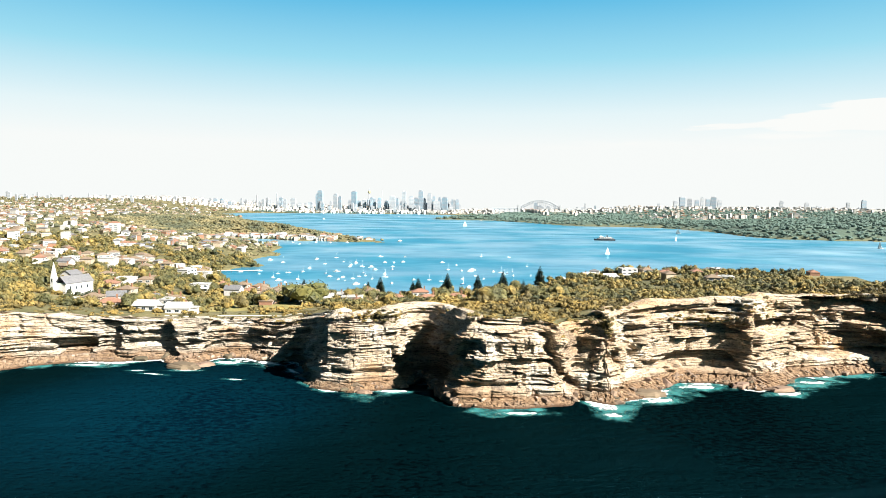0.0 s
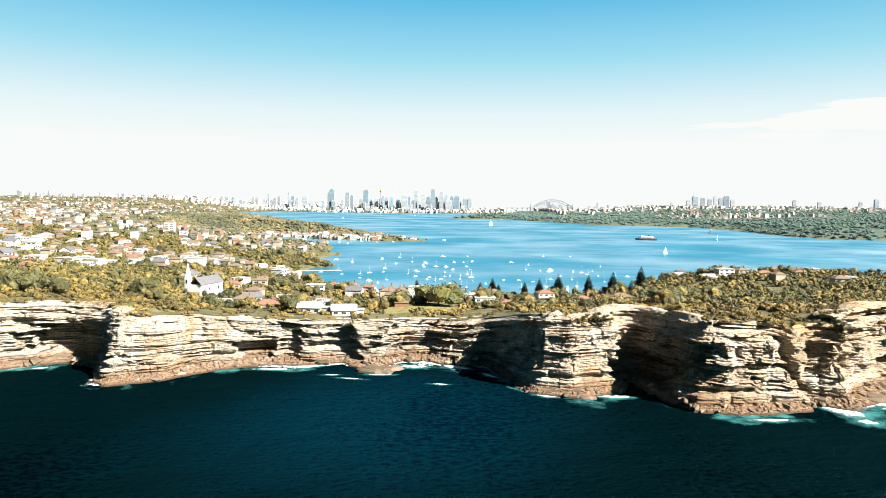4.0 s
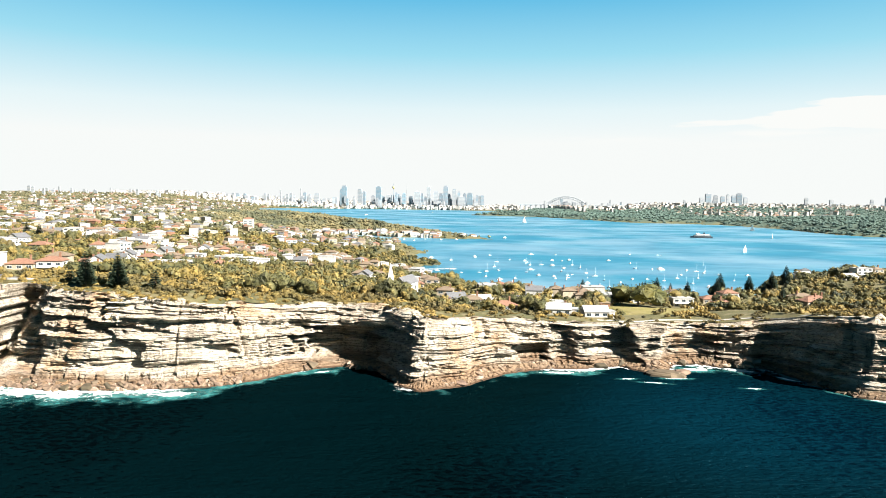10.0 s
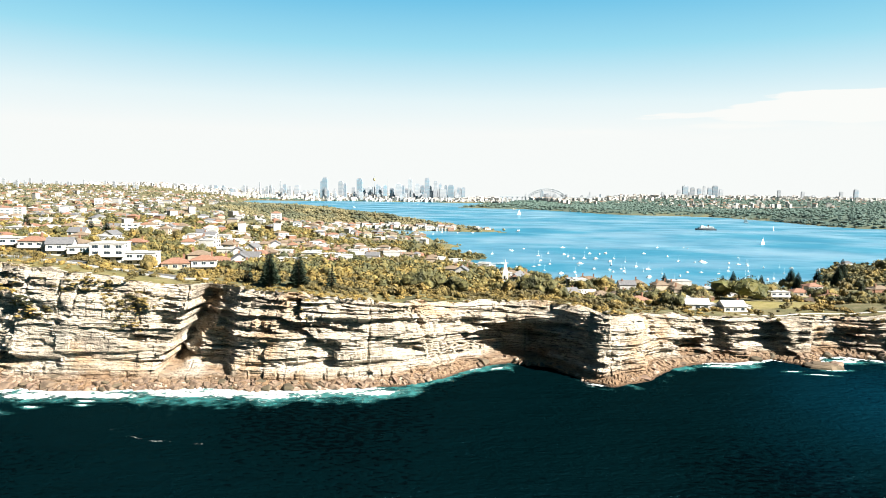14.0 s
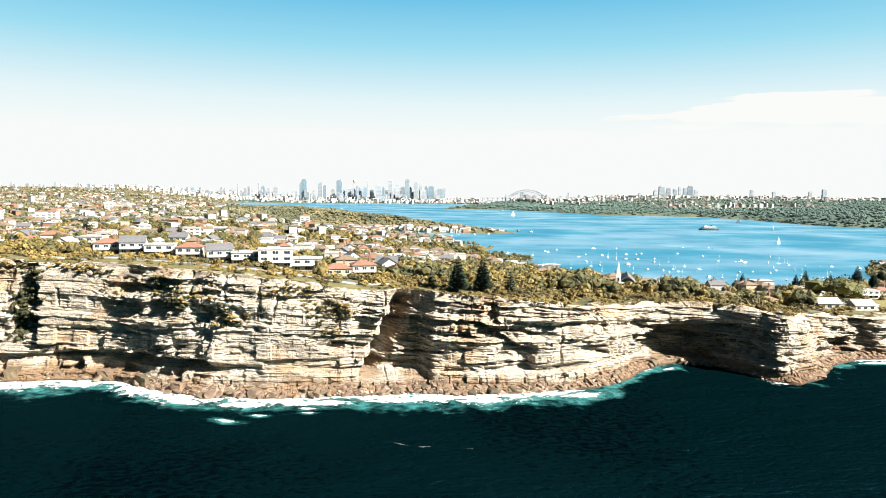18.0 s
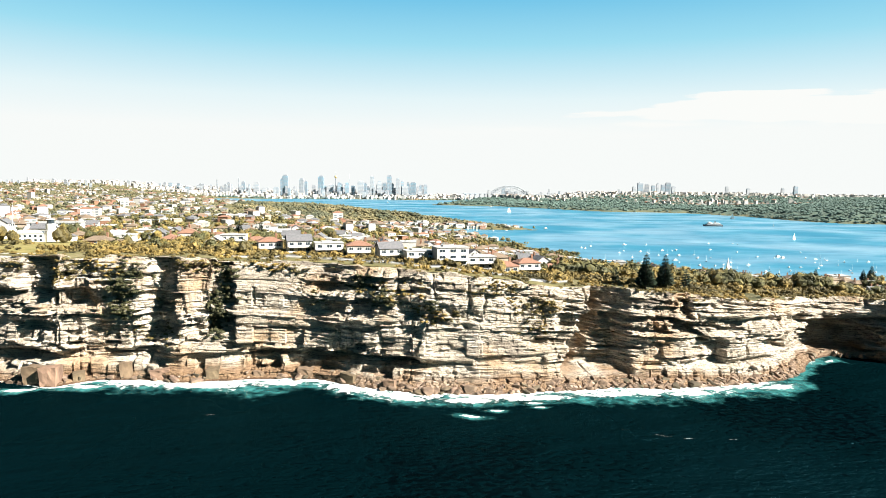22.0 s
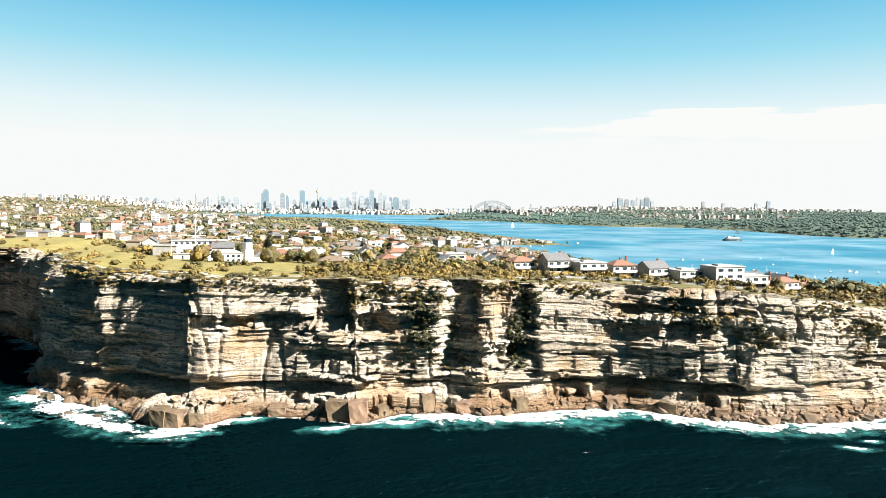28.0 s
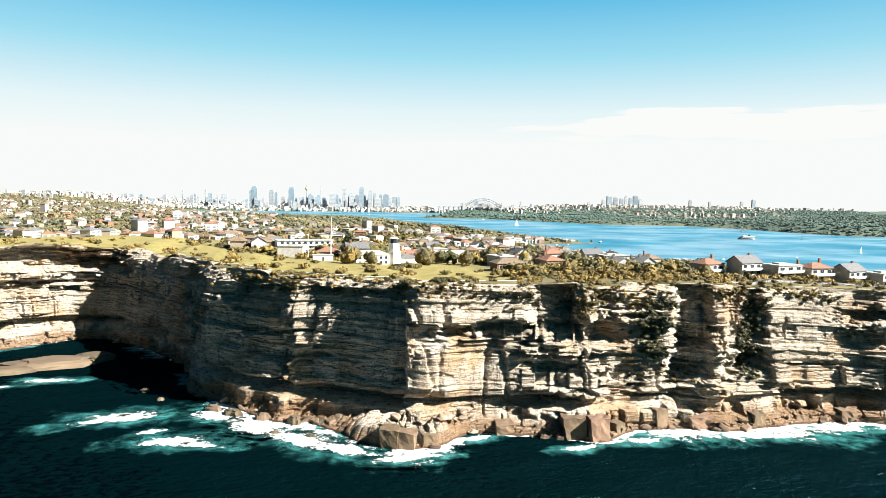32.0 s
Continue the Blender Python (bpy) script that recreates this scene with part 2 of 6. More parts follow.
def sea_water(name, deep, shallow, rough, wave, gloss, sheen, fleck=0.0, paler_at=None):
    """Wind-rippled water: a body colour, painted lighter on ripple crests by fleck, and a little sky gloss."""
    m, n, l, p = nodes_of(name)
    tc = n.new("ShaderNodeTexCoord").outputs["Object"]
    patch = noise_tex(n, l, tc, 0.011, 4, 0.5, (1.0, 0.5, 1.0))
    ripple = noise_tex(n, l, tc, 0.42, 5, 0.62, (0.75, 1.25, 1.0))
    swell = noise_tex(n, l, tc, 0.06, 3, 0.5, (0.6, 1.5, 1.0))
    add = n.new("ShaderNodeMath")
    add.operation = "MULTIPLY_ADD"
    l.new(swell, add.inputs[0])
    add.inputs[1].default_value = 2.0
    l.new(ripple, add.inputs[2])
    bp = n.new("ShaderNodeBump")
    bp.inputs["Strength"].default_value, bp.inputs["Distance"].default_value = 1.0, wave
    l.new(add.outputs[0], bp.inputs["Height"])
    chop = n.new("ShaderNodeMath")
    chop.operation = "MULTIPLY_ADD"
    l.new(ripple, chop.inputs[0])
    chop.inputs[1].default_value = fleck
    l.new(patch, chop.inputs[2])
    col = ramp_between(n, l, chop.outputs[0], [(0.35 + 0.45 * fleck, deep), (0.72 + 0.55 * fleck, shallow)])
    # round this point the body colour is lighter and bluer
    if paler_at:
        off = n.new("ShaderNodeVectorMath")
        off.operation = "SUBTRACT"
        l.new(tc, off.inputs[0])
        off.inputs[1].default_value = paler_at
        near = n.new("ShaderNodeVectorMath")
        near.operation = "LENGTH"
        l.new(off.outputs[0], near.inputs[0])
        wob = n.new("ShaderNodeMath")
        wob.operation = "MULTIPLY_ADD"
        l.new(patch, wob.inputs[0])
        wob.inputs[1].default_value = 130.0
        l.new(near.outputs["Value"], wob.inputs[2])
        bed = ramp_between(n, l, chop.outputs[0], [(0.35 + 0.45 * fleck, (0.0003, 0.0052, 0.0110)), (0.72 + 0.55 * fleck, (0.0006, 0.0135, 0.0235))])
        col = mixed(n, l, ranged(n, l, wob.outputs[0], 175.0, 70.0), col, bed)
    l.new(col, p.inputs["Base Color"])
    p.inputs["Specular IOR Level"].default_value = 0.0
    p.inputs["Roughness"].default_value = 0.6
    l.new(bp.outputs[0], p.inputs["Normal"])
    gl = n.new("ShaderNodeBsdfGlossy")
    gl.inputs["Color"].default_value = (*sheen, 1)
    l.new(ranged(n, l, patch, 0.3, 0.7, rough, rough * 1.6), gl.inputs["Roughness"])
    l.new(bp.outputs[0], gl.inputs["Normal"])
    mx = n.new("ShaderNodeMixShader")
    band = noise_tex(n, l, tc, 0.006, 4, 0.55, (0.7, 1.0, 1.0))
    l.new(ranged(n, l, band, 0.35, 0.68, gloss * 0.4, gloss * 1.8), mx.inputs[0])
    l.new(p.outputs[0], mx.inputs[1])
    l.new(gl.outputs[0], mx.inputs[2])
    l.new(mx.outputs[0], n["Material Output"].inputs["Surface"])
    return m


def foam_mat(name):
    m, n, l, p = nodes_of(name)
    tc = n.new("ShaderNodeTexCoord").outputs["Object"]
    att = n.new("ShaderNodeAttribute")
    att.attribute_name = "cover"
    web = noise_tex(n, l, tc, 0.28, 6, 0.65)
    lace = noise_tex(n, l, tc, 1.2, 5, 0.6)
    a = n.new("ShaderNodeMath")
    a.operation = "MULTIPLY_ADD"
    l.new(lace, a.inputs[0])
    a.inputs[1].default_value = 0.35
    l.new(web, a.inputs[2])
    s = n.new("ShaderNodeMath")
    s.operation = "ADD"
    l.new(a.outputs[0], s.inputs[0])
    l.new(att.outputs["Fac"], s.inputs[1])
    l.new(ranged(n, l, s.outputs[0], 1.06, 1.22), p.inputs["Alpha"])
    l.new(ramp_between(n, l, lace, [(0.3, (0.62, 0.74, 0.74)), (0.6, (0.86, 0.88, 0.86))]), p.inputs["Base Color"])
    p.inputs["Roughness"].default_value = 0.85
    return m


def ground_mat(name):
    """Bush soil, dry grass and pale earth; lawns near the houses."""
    m, n, l, p = nodes_of(name)
    tc = n.new("ShaderNodeTexCoord").outputs["Object"]
    big = noise_tex(n, l, tc, 0.02, 5)
    mid = noise_tex(n, l, tc, 0.16, 5)
    fine = noise_tex(n, l, tc, 1.6, 4)
    col = ramp_between(n, l, big, [(0.35, (0.06, 0.06, 0.02)), (0.5, (0.11, 0.10, 0.035)), (0.65, (0.16, 0.13, 0.055))])
    col = mixed(n, l, ranged(n, l, mid, 0.5, 0.66, 0, 0.7), col, (0.20, 0.165, 0.09))
    col = mixed(n, l, ranged(n, l, fine, 0.35, 0.6, 0.5, 0.0), col, (0.06, 0.055, 0.02))
    att = n.new("ShaderNodeAttribute")
    att.attribute_name = "lawn"
    grass = ramp_between(n, l, mid, [(0.3, (0.17, 0.155, 0.03)), (0.55, (0.23, 0.19, 0.06)), (0.8, (0.30, 0.25, 0.10))])
    col = mixed(n, l, att.outputs["Fac"], col, grass)
    # north shore understorey, its blue-green tint painted for distance haze
    under = n.new("ShaderNodeAttribute")
    under.attribute_name = "bush"
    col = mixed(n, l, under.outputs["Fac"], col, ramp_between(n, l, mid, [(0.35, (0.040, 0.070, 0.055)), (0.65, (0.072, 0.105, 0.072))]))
    l.new(col, p.inputs["Base Color"])
    p.inputs["Roughness"].default_value = 0.95
    bp = n.new("ShaderNodeBump")
    bp.inputs["Strength"].default_value, bp.inputs["Distance"].default_value = 0.6, 0.5
    l.new(fine, bp.inputs["Height"])
    l.new(bp.outputs[0], p.inputs["Normal"])
    return m


def milky_mat(name):
    """Aerated turquoise water round the surf."""
    m, n, l, p = nodes_of(name)
    tc = n.new("ShaderNodeTexCoord").outputs["Object"]
    att = n.new("ShaderNodeAttribute")
    att.attribute_name = "cover"
    web = noise_tex(n, l, tc, 0.16, 5, 0.6)
    s = n.new("ShaderNodeMath")
    l.new(web, s.inputs[0])
    l.new(att.outputs["Fac"], s.inputs[1])
    l.new(ranged(n, l, s.outputs[0], 0.72, 1.15, 0.0, 0.85), p.inputs["Alpha"])
    l.new(ramp_between(n, l, web, [(0.35, (0.006, 0.06, 0.066)), (0.68, (0.045, 0.22, 0.22))]), p.inputs["Base Color"])
    p.inputs["Roughness"].default_value = 0.4
    p.inputs["Specular IOR Level"].default_value = 0.1
    return m


def leaves(name, dark, mid, light, patch, lo=0.33, hi=0.60, vary=0.12):
    """Foliage: stands of darker and sun-bleached growth, small shade between sprays painted into the colour."""
    m, n, l, p = nodes_of(name)
    tc = n.new("ShaderNodeTexCoord").outputs["Object"]
    col = ramp_between(n, l, noise_tex(n, l, tc, patch, 4, 0.6, (1.0, 1.0, 0.5)), [(lo, dark), ((lo + hi) / 2, mid), (hi, light)])
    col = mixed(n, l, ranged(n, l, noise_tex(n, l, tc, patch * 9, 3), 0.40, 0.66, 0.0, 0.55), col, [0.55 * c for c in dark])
    hs = n.new("ShaderNodeHueSaturation")
    rnd = n.new("ShaderNodeNewGeometry").outputs["Random Per Island"]
    l.new(ranged(n, l, rnd, 0, 1, 1 - vary, 1 + vary), hs.inputs["Value"])
    l.new(col, hs.inputs["Color"])
    l.new(hs.outputs[0], p.inputs["Base Color"])
    p.inputs["Roughness"].default_value = 0.75
    return m


ROCK = sandstone("sandstone")
MILKY = milky_mat("aerated_water")
SEA = sea_water("ocean_water", (0.0002, 0.0011, 0.0016), (0.0003, 0.0042, 0.0054), 0.18, 1.3, 0.012, (0.22, 0.75, 1.0), 1.1, paler_at=(-130, 265, 0))
BAY = sea_water("harbour_water", (0.008, 0.112, 0.187), (0.014, 0.15, 0.232), 0.28, 0.07, 0.52, (0.70, 0.93, 1.0))
FOAM = foam_mat("foam")
EARTH = ground_mat("earth_and_grass")
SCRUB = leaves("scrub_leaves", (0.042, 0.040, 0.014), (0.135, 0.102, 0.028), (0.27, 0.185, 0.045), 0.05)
LEAF_DARK = surface("dark_shrub_leaves", (0.022, 0.028, 0.010), (0.075, 0.07, 0.02), 0.2, 0.75, 0, 5, vary=0.35, island=True)
# far foliage, greyed in the colour to stand for distance haze
HAZED_LEAF = leaves("hazed_suburb_leaves", (0.045, 0.056, 0.032), (0.10, 0.10, 0.052), (0.19, 0.16, 0.075), 0.02)
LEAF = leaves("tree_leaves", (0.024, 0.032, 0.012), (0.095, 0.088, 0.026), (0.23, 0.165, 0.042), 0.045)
PINE = surface("pine_needles", (0.008, 0.022, 0.013), (0.028, 0.050, 0.022), 0.3, 0.75, 0, 5, vary=0.3, island=True)
# the blue-green cast is distance haze mixed into the leaf colour
HAZED_WOODS = surface("hazed_woods", (0.050, 0.095, 0.085), (0.095, 0.145, 0.115), 0.015, 0.8, 0, 6, vary=0.12, island=True)
BARK = surface("bark", (0.09, 0.065, 0.045), (0.20, 0.16, 0.12), 1.5, 0.9, 0.4)


# ---- numeric helpers ----
def hashed(i, j=0.0, k=0.0):
    v = np.sin(np.asarray(i, float) * 127.1 + np.asarray(j, float) * 311.7 + k * 74.7 + 3.1) * 43758.5453
    return v - np.floor(v)


def vnoise(x, y=0.0, k=0.0):
    x, y = np.broadcast_arrays(np.asarray(x, float), np.asarray(y, float))
    i, j = np.floor(x), np.floor(y)
    u, v = x - i, y - j
    u, v = u * u * (3 - 2 * u), v * v * (3 - 2 * v)
    a, b = hashed(i, j, k), hashed(i + 1, j, k)
    c, d = hashed(i, j + 1, k), hashed(i + 1, j + 1, k)
    return a + (b - a) * u + (c - a) * v + (a - b - c + d) * u * v


def fbm(x, y=0.0, k=0.0, octaves=4):
    total, amp, norm = 0.0, 1.0, 0.0
    for o in range(octaves):
        total = total + amp * vnoise(np.asarray(x) * 2**o, np.asarray(y) * 2**o, k + o)
        norm, amp = norm + amp, amp * 0.5
    return total / norm


def smooth(a, b, x):
    t = np.clip((np.asarray(x, float) - a) / (b - a), 0, 1)
    return t * t * (3 - 2 * t)


def mesh_from(name, verts, quads, mats, index=None, shade=False):
    """A mesh from numpy arrays of corners and four-cornered faces."""
    me = bpy.data.meshes.new(name)
    verts, quads = np.asarray(verts, np.float32), np.asarray(quads, np.int32)
    k = quads.shape[1]
    me.vertices.add(len(verts))
    me.vertices.foreach_set("co", verts.ravel())
    me.loops.add(quads.size)
    me.loops.foreach_set("vertex_index", quads.ravel())
    me.polygons.add(len(quads))
    me.polygons.foreach_set("loop_start", np.arange(0, quads.size, k, dtype=np.int32))
    if index is not None:
        me.polygons.foreach_set("material_index", np.asarray(index, np.int32))
    me.polygons.foreach_set("use_smooth", np.full(len(quads), shade))
    for m in mats:
        me.materials.append(m)
    me.update(calc_edges=True)
    me.validate()
    return me


def grid_quads(rows, cols, flip=False):
    i = np.arange(rows * cols).reshape(rows, cols)
    q = np.stack([i[:-1, :-1], i[:-1, 1:], i[1:, 1:], i[1:, :-1]], -1).reshape(-1, 4)
    return q[:, ::-1] if flip else q


# ---- the coast: x, y of the waterline, height of the rim, width of the rock shelf ----
NORTH_BLUFF = [
    # x 228 to 340: unseen spur, added to cast shade on the north wall
    (900, 430, 30, 6), (500, 370, 36, 6), (340, 320, 38, 6), (296, 286, 39, 5), (258, 276, 39, 4), (240, 288, 39, 3), (228, 318, 38, 3), (207, 338, 38, 4), (190, 330, 38, 5), (159, 323, 38, 8), (141, 303, 38, 12),
    (128, 298, 37.5, 12), (117, 311, 37, 9), (97, 311, 36.5, 5), (80, 291, 36, 10), (60, 275, 34, 6), (46, 284, 32, 3),
    (44, 275, 31, 4), (9, 268, 36, 4), (-6, 271, 35, 3), (-12, 283, 35, 2), (-20, 316, 34, 2), (-27, 298, 34, 2), (-50, 289, 34, 2),
]
GAP_COVE = [
    (-66, 295, 33, 2), (-72, 311, 31, 2), (-80, 337, 26, 2), (-86, 345, 21.5, 2), (-93, 342, 20, 4), (-101, 345, 19.5, 5), (-116, 352, 18.5, 6),
    (-126, 350, 18.5, 3), (-136, 329, 19.5, 16), (-141, 330, 20, 16), (-153, 347, 19, 3), (-172, 340, 20, 4), (-186, 341, 20.5, 4),
    (-201, 335, 22.5, 4), (-211, 331, 25, 5), (-229, 309, 27, 6), (-249, 300, 29, 6), (-258, 306, 29, 4), (-270, 332, 29, 2),
    (-288, 340, 28, 2), (-297, 336, 29, 2), (-306, 331, 30, 3),
]
MIDDLE_WALL = [
    (-312, 326, 31, 4), (-320, 314, 32.5, 6), (-341, 303, 34, 5), (-374, 297, 37.5, 5), (-400, 297, 38.5, 5), (-420, 301, 39.5, 6),
    (-438, 299, 42, 6), (-479, 298, 46, 6), (-505, 302, 48, 8), (-529, 316, 49, 3.5), (-547, 329, 49, 1.5), (-570, 332, 51, 2.5),
    (-605, 330, 52, 2.5), (-620, 337, 52, 2.5),
]
SIGNAL_HEAD = [
    (-641, 337, 52.5, 3), (-655, 329, 52, 10), (-668, 336, 52, 7), (-695, 347, 52, 4), (-709, 339, 54, 8), (-718, 336, 54, 15), (-728, 338, 54, 20),
    (-739, 353, 54, 14), (-755, 374, 53.5, 5), (-763, 373, 53, 5), (-797, 421, 52, 3), (-804, 466, 51, 2), (-815, 490, 51, 2),
    (-836, 522, 51, 2), (-856, 544, 52, 3), (-872, 544, 53, 4), (-900, 522, 54, 5), (-950, 488, 55, 6), (-1010, 452, 54, 8), (-1150, 430, 52, 6), (-1500, 420, 50, 6),
]
COAST = np.array(NORTH_BLUFF + GAP_COVE + MIDDLE_WALL + SIGNAL_HEAD, float)


def blurred(a, sigma):
    k = np.arange(-int(3 * sigma) - 1, int(3 * sigma) + 2)
    w = np.exp(-0.5 * (k / sigma) ** 2)
    w /= w.sum()
    pad = len(k) // 2
    return np.convolve(np.pad(a, pad, mode="edge"), w, "valid")


STEP = 0.6
arc = np.r_[0, np.cumsum(np.hypot(*np.diff(COAST[:, :2], axis=0).T))]
S = np.arange(0, arc[-1], STEP)
cx, cy, ctop, cshelf = (np.interp(S, arc, COAST[:, c]) for c in range(4))
cx, cy = blurred(cx, 3.2), blurred(cy, 3.2)
ctop, cshelf = blurred(ctop, 12), blurred(cshelf, 5)


def inland(sigma):
    tx, ty = np.gradient(blurred(cx, sigma)), np.gradient(blurred(cy, sigma))
    length = np.hypot(tx, ty)
    return ty / length, -tx / length


nx, ny = inland(12)
keep = (cx < 330) & (cx > -1060)
cx, cy, ctop, cshelf, nx, ny, S = (a[keep] for a in (cx, cy, ctop, cshelf, nx, ny, S))
N = len(S)

# bedding: bed thicknesses from foot to rim, shared along the whole coast
random.seed(5)
cuts, thin = [0.0], []
while cuts[-1] < 1:
    parting = len(cuts) % 2 == 0
    thin.append(parting)
    cuts.append(cuts[-1] + (random.choice((0.008, 0.012, 0.018)) if parting else random.choice((0.035, 0.055, 0.075, 0.10, 0.14))))
cuts = np.array(cuts) / cuts[-1]
thin = np.array([False] + thin + [False], float)
# hollows: x, half width, lowest and highest share of the height, depth
HOLLOWS = [
    (-914, 56, 0.74, 0.96, 15), (-905, 40, 0.50, 0.60, 6), (-905, 44, 0.08, 0.20, 7), (-768, 12, 0.35, 0.6, 4), (-780, 10, 0.7, 0.9, 4), (-670, 7, 0.66, 0.97, 6), (-614, 6, 0.30, 0.99, 4.5), (-587, 5, 0.34, 0.99, 5),
    (-544, 4, 0.76, 0.95, 2.5), (-530, 4, 0.6, 0.9, 2), (-512, 4, 0.4, 0.7, 2), (-590, 30, 0.02, 0.14, 4), (-540, 26, 0.03, 0.2, 5), (-655, 14, 0.55, 0.7, 3), (-690, 20, 0.02, 0.16, 4),
    (-350, 22, 0.68, 0.75, 3), (-395, 6, 0.7, 0.85, 3), (-286, 14, 0.0, 0.6, 12), (-194, 8, 0.0, 0.44, 8), (-180, 5, 0.0, 0.93, 5),
    (-150, 17, 0.30, 0.44, 4), (-124, 12, 0.20, 0.36, 4), (-20, 7, 0.0, 0.34, 9), (118, 24, 0.05, 0.28, 7),
]
HOLLOWS += [(64, 8, 0.3, 0.7, 3), (160, 20, 0.52, 0.70, 5), (25, 12, 0.42, 0.5, 3), (190, 20, 0.15, 0.95, 10), (20, 24, 0.9, 0.97, 3), (140, 18, 0.6, 0.68, 3)]
# scarps: x of the edge at its foot and top, lowest and highest share, step, run in which the step eases out
SCARPS = [
    (-364, -364, 0.16, 0.46, 6, 24), (-372, -384, 0.45, 0.62, 5, 14), (-382, -382, 0.72, 0.95, 5, 9), (-326, -326, 0.27, 0.42, 5, 22), (-506, -503, 0.2, 0.86, 1.2, 12), (-592, -592, 0.48, 0.93, 4, 18),
    (-640, -640, 0.55, 0.95, 3.5, 16), (-664, -664, 0.6, 0.95, 3, 8), (48, 38, 0.05, 0.85, 5, 9), (88, 84, 0.3, 0.9, 4, 14), (150, 146, 0.3, 0.85, 5, 18), (-300, -300, 0.55, 0.75, 3, 12), (-212, -212, 0.5, 0.95, 2.5, 8),
]
# panels of massive rock with few partings: x from, x to, share from, share to
PANELS = [(-715, -682, 0.18, 0.58), (-582, -549, 0.42, 0.97), (-488, -440, 0.55, 0.85), (-258, -200, 0.45, 0.97)]


def relief(s, f, x):
    """How far the wall stands back at height share f, in metres."""
    wave = f + 0.035 * (vnoise(s / 55, 3.0, 2) - 0.5) + 0.012 * (vnoise(s / 11, 5.0, 3) - 0.5)
    bed = np.clip(np.searchsorted(cuts, wave.ravel()).reshape(wave.shape), 0, len(cuts))
    parting = thin[np.clip(bed, 0, len(thin) - 1)]
    size = 3.0 + 11 * hashed(bed, 1.0)
    along = s / size + 7 * hashed(bed, 2.0) + 1.2 * vnoise(s / 9, bed, 19)
    cell = np.floor(along)
    massive = 0.8 * smooth(0.46, 0.6, fbm(s / 44 + 11, f * 3.2, 17, 3))
    for x0, x1, f0, f1 in PANELS:
        massive = np.maximum(massive, smooth(x0 - 3, x0 + 3, x) * smooth(x1 + 3, x1 - 3, x) * smooth(f0 - 0.02, f0 + 0.02, f) * smooth(f1 + 0.02, f1 - 0.02, f))
    out = 3.0 * (hashed(bed, 4.0) - 0.5) + 3.4 * (hashed(cell, bed, 6.0) - 0.5) * (0.4 + hashed(bed, 9.0))
    out = out + parting * 2.2 * smooth(0.3, 0.6, vnoise(s / 13, bed, 13))
    out = out + 0.8 * np.exp(-(((along - cell - 0.06) / 0.07) ** 2)) * (1 - parting) * (hashed(cell, bed, 18) > 0.55)
    out = out * (1 - 0.75 * massive)
    lam = np.floor(wave * 64 + 1.5 * vnoise(s / 25, bed, 14))
    out = out + 1.6 * (hashed(lam, 3.0, 15) - 0.5) * (0.3 + 1.2 * vnoise(s / 7, lam, 16)) * (1 - parting) * (1 - 0.65 * massive)
    # small broken faces
    chip = np.floor(s / 1.9 + 3 * hashed(lam, 7.0, 20))
    out = out + 1.4 * (hashed(chip, lam, 22) - 0.5) * smooth(0.4, 0.65, vnoise(s / 10, f * 9, 24)) * (1 - 0.6 * massive)
    group = np.floor(bed / 5)
    out = out + 2.4 * (vnoise(s / 16 + 9 * group, group, 11) - 0.5)
    out = out + 3.4 * (fbm(s / 38, f * 2.0, 21, 3) - 0.5)
    # buttresses: slanted to one side, steep on the other
    saw = s / 27 + 1.5 * vnoise(s / 60, 4.0, 23) + 0.25 * f
    saw = saw - np.floor(saw)
    out = out + 2.6 * (np.minimum(saw / 0.8, (1 - saw) / 0.2) - 0.5) * smooth(0.42, 0.62, vnoise(s / 47, f * 1.9, 25))
    # jointed blocks of the foot
    low = smooth(0.13, 0.09, f) * smooth(-330, -350, x)
    foot_s = s / 6.5 + 2.2 * vnoise(s / 15, 0, 27)
    fcell = np.floor(foot_s)
    low = low * (hashed(fcell, 8.0, 28) > f * 6 - 0.1)
    out = out * (1 - 0.6 * low) - low * (0.2 + 2.8 * hashed(fcell, 5.0, 29)) + low * 1.3 * np.exp(-(((foot_s - fcell - 0.07) / 0.06) ** 2))
    notch = smooth(0.3, 0.55, vnoise(s / 24, 7.0, 35)) * (0.35 + 0.65 * smooth(-490, -520, x))
    out = out + 6.0 * smooth(0.10, 0.125, f) * smooth(0.2 + 0.05 * vnoise(s / 9, 2.0, 36), 0.15, f) * notch
    # lens-shaped pockets weathered out under hard beds
    pocket = fbm(s / 19 + 40, f * 13, 37, 3)
    out = out + 3.2 * smooth(0.615, 0.65, pocket) * smooth(0.12, 0.2, f) * smooth(0.97, 0.9, f) * (1 - 0.8 * massive)
    joint = np.abs(vnoise(s / 9, f * 0.7, 31) - 0.5)
    out = out + 1.6 * np.exp(-((joint / 0.035) ** 2)) * (vnoise(s / 30, f * 3, 33) > 0.45)
    # the great cleft: its northern wall turns away from the sun
    lip = -424 - 17 * (1 - f) + 4 * (vnoise(f * 17, 1.0, 44) - 0.5) * smooth(0.97, 0.85, f)
    out = out + cleft(x, lip) * smooth(0.03, 0.10, f)
    rag = 0.6 * (vnoise(s / 3, f * 25, 41) - 0.5) + 0.5 * (hashed(bed, 5.0, 42) - 0.5)
    for hx, hw, f0, f1, deep in HOLLOWS:
        out = out + deep * smooth(1.25, 0.75, np.abs(x - hx) / hw + rag) * smooth(f0 - 0.03, f0 + 0.02, wave) * smooth(f1 + 0.02, f1 - 0.005, wave)
    for xa, xb, f0, f1, deep, run in SCARPS:
        d = (xa + (xb - xa) * (f - f0) / (f1 - f0) - x) / run + 0.25 * rag
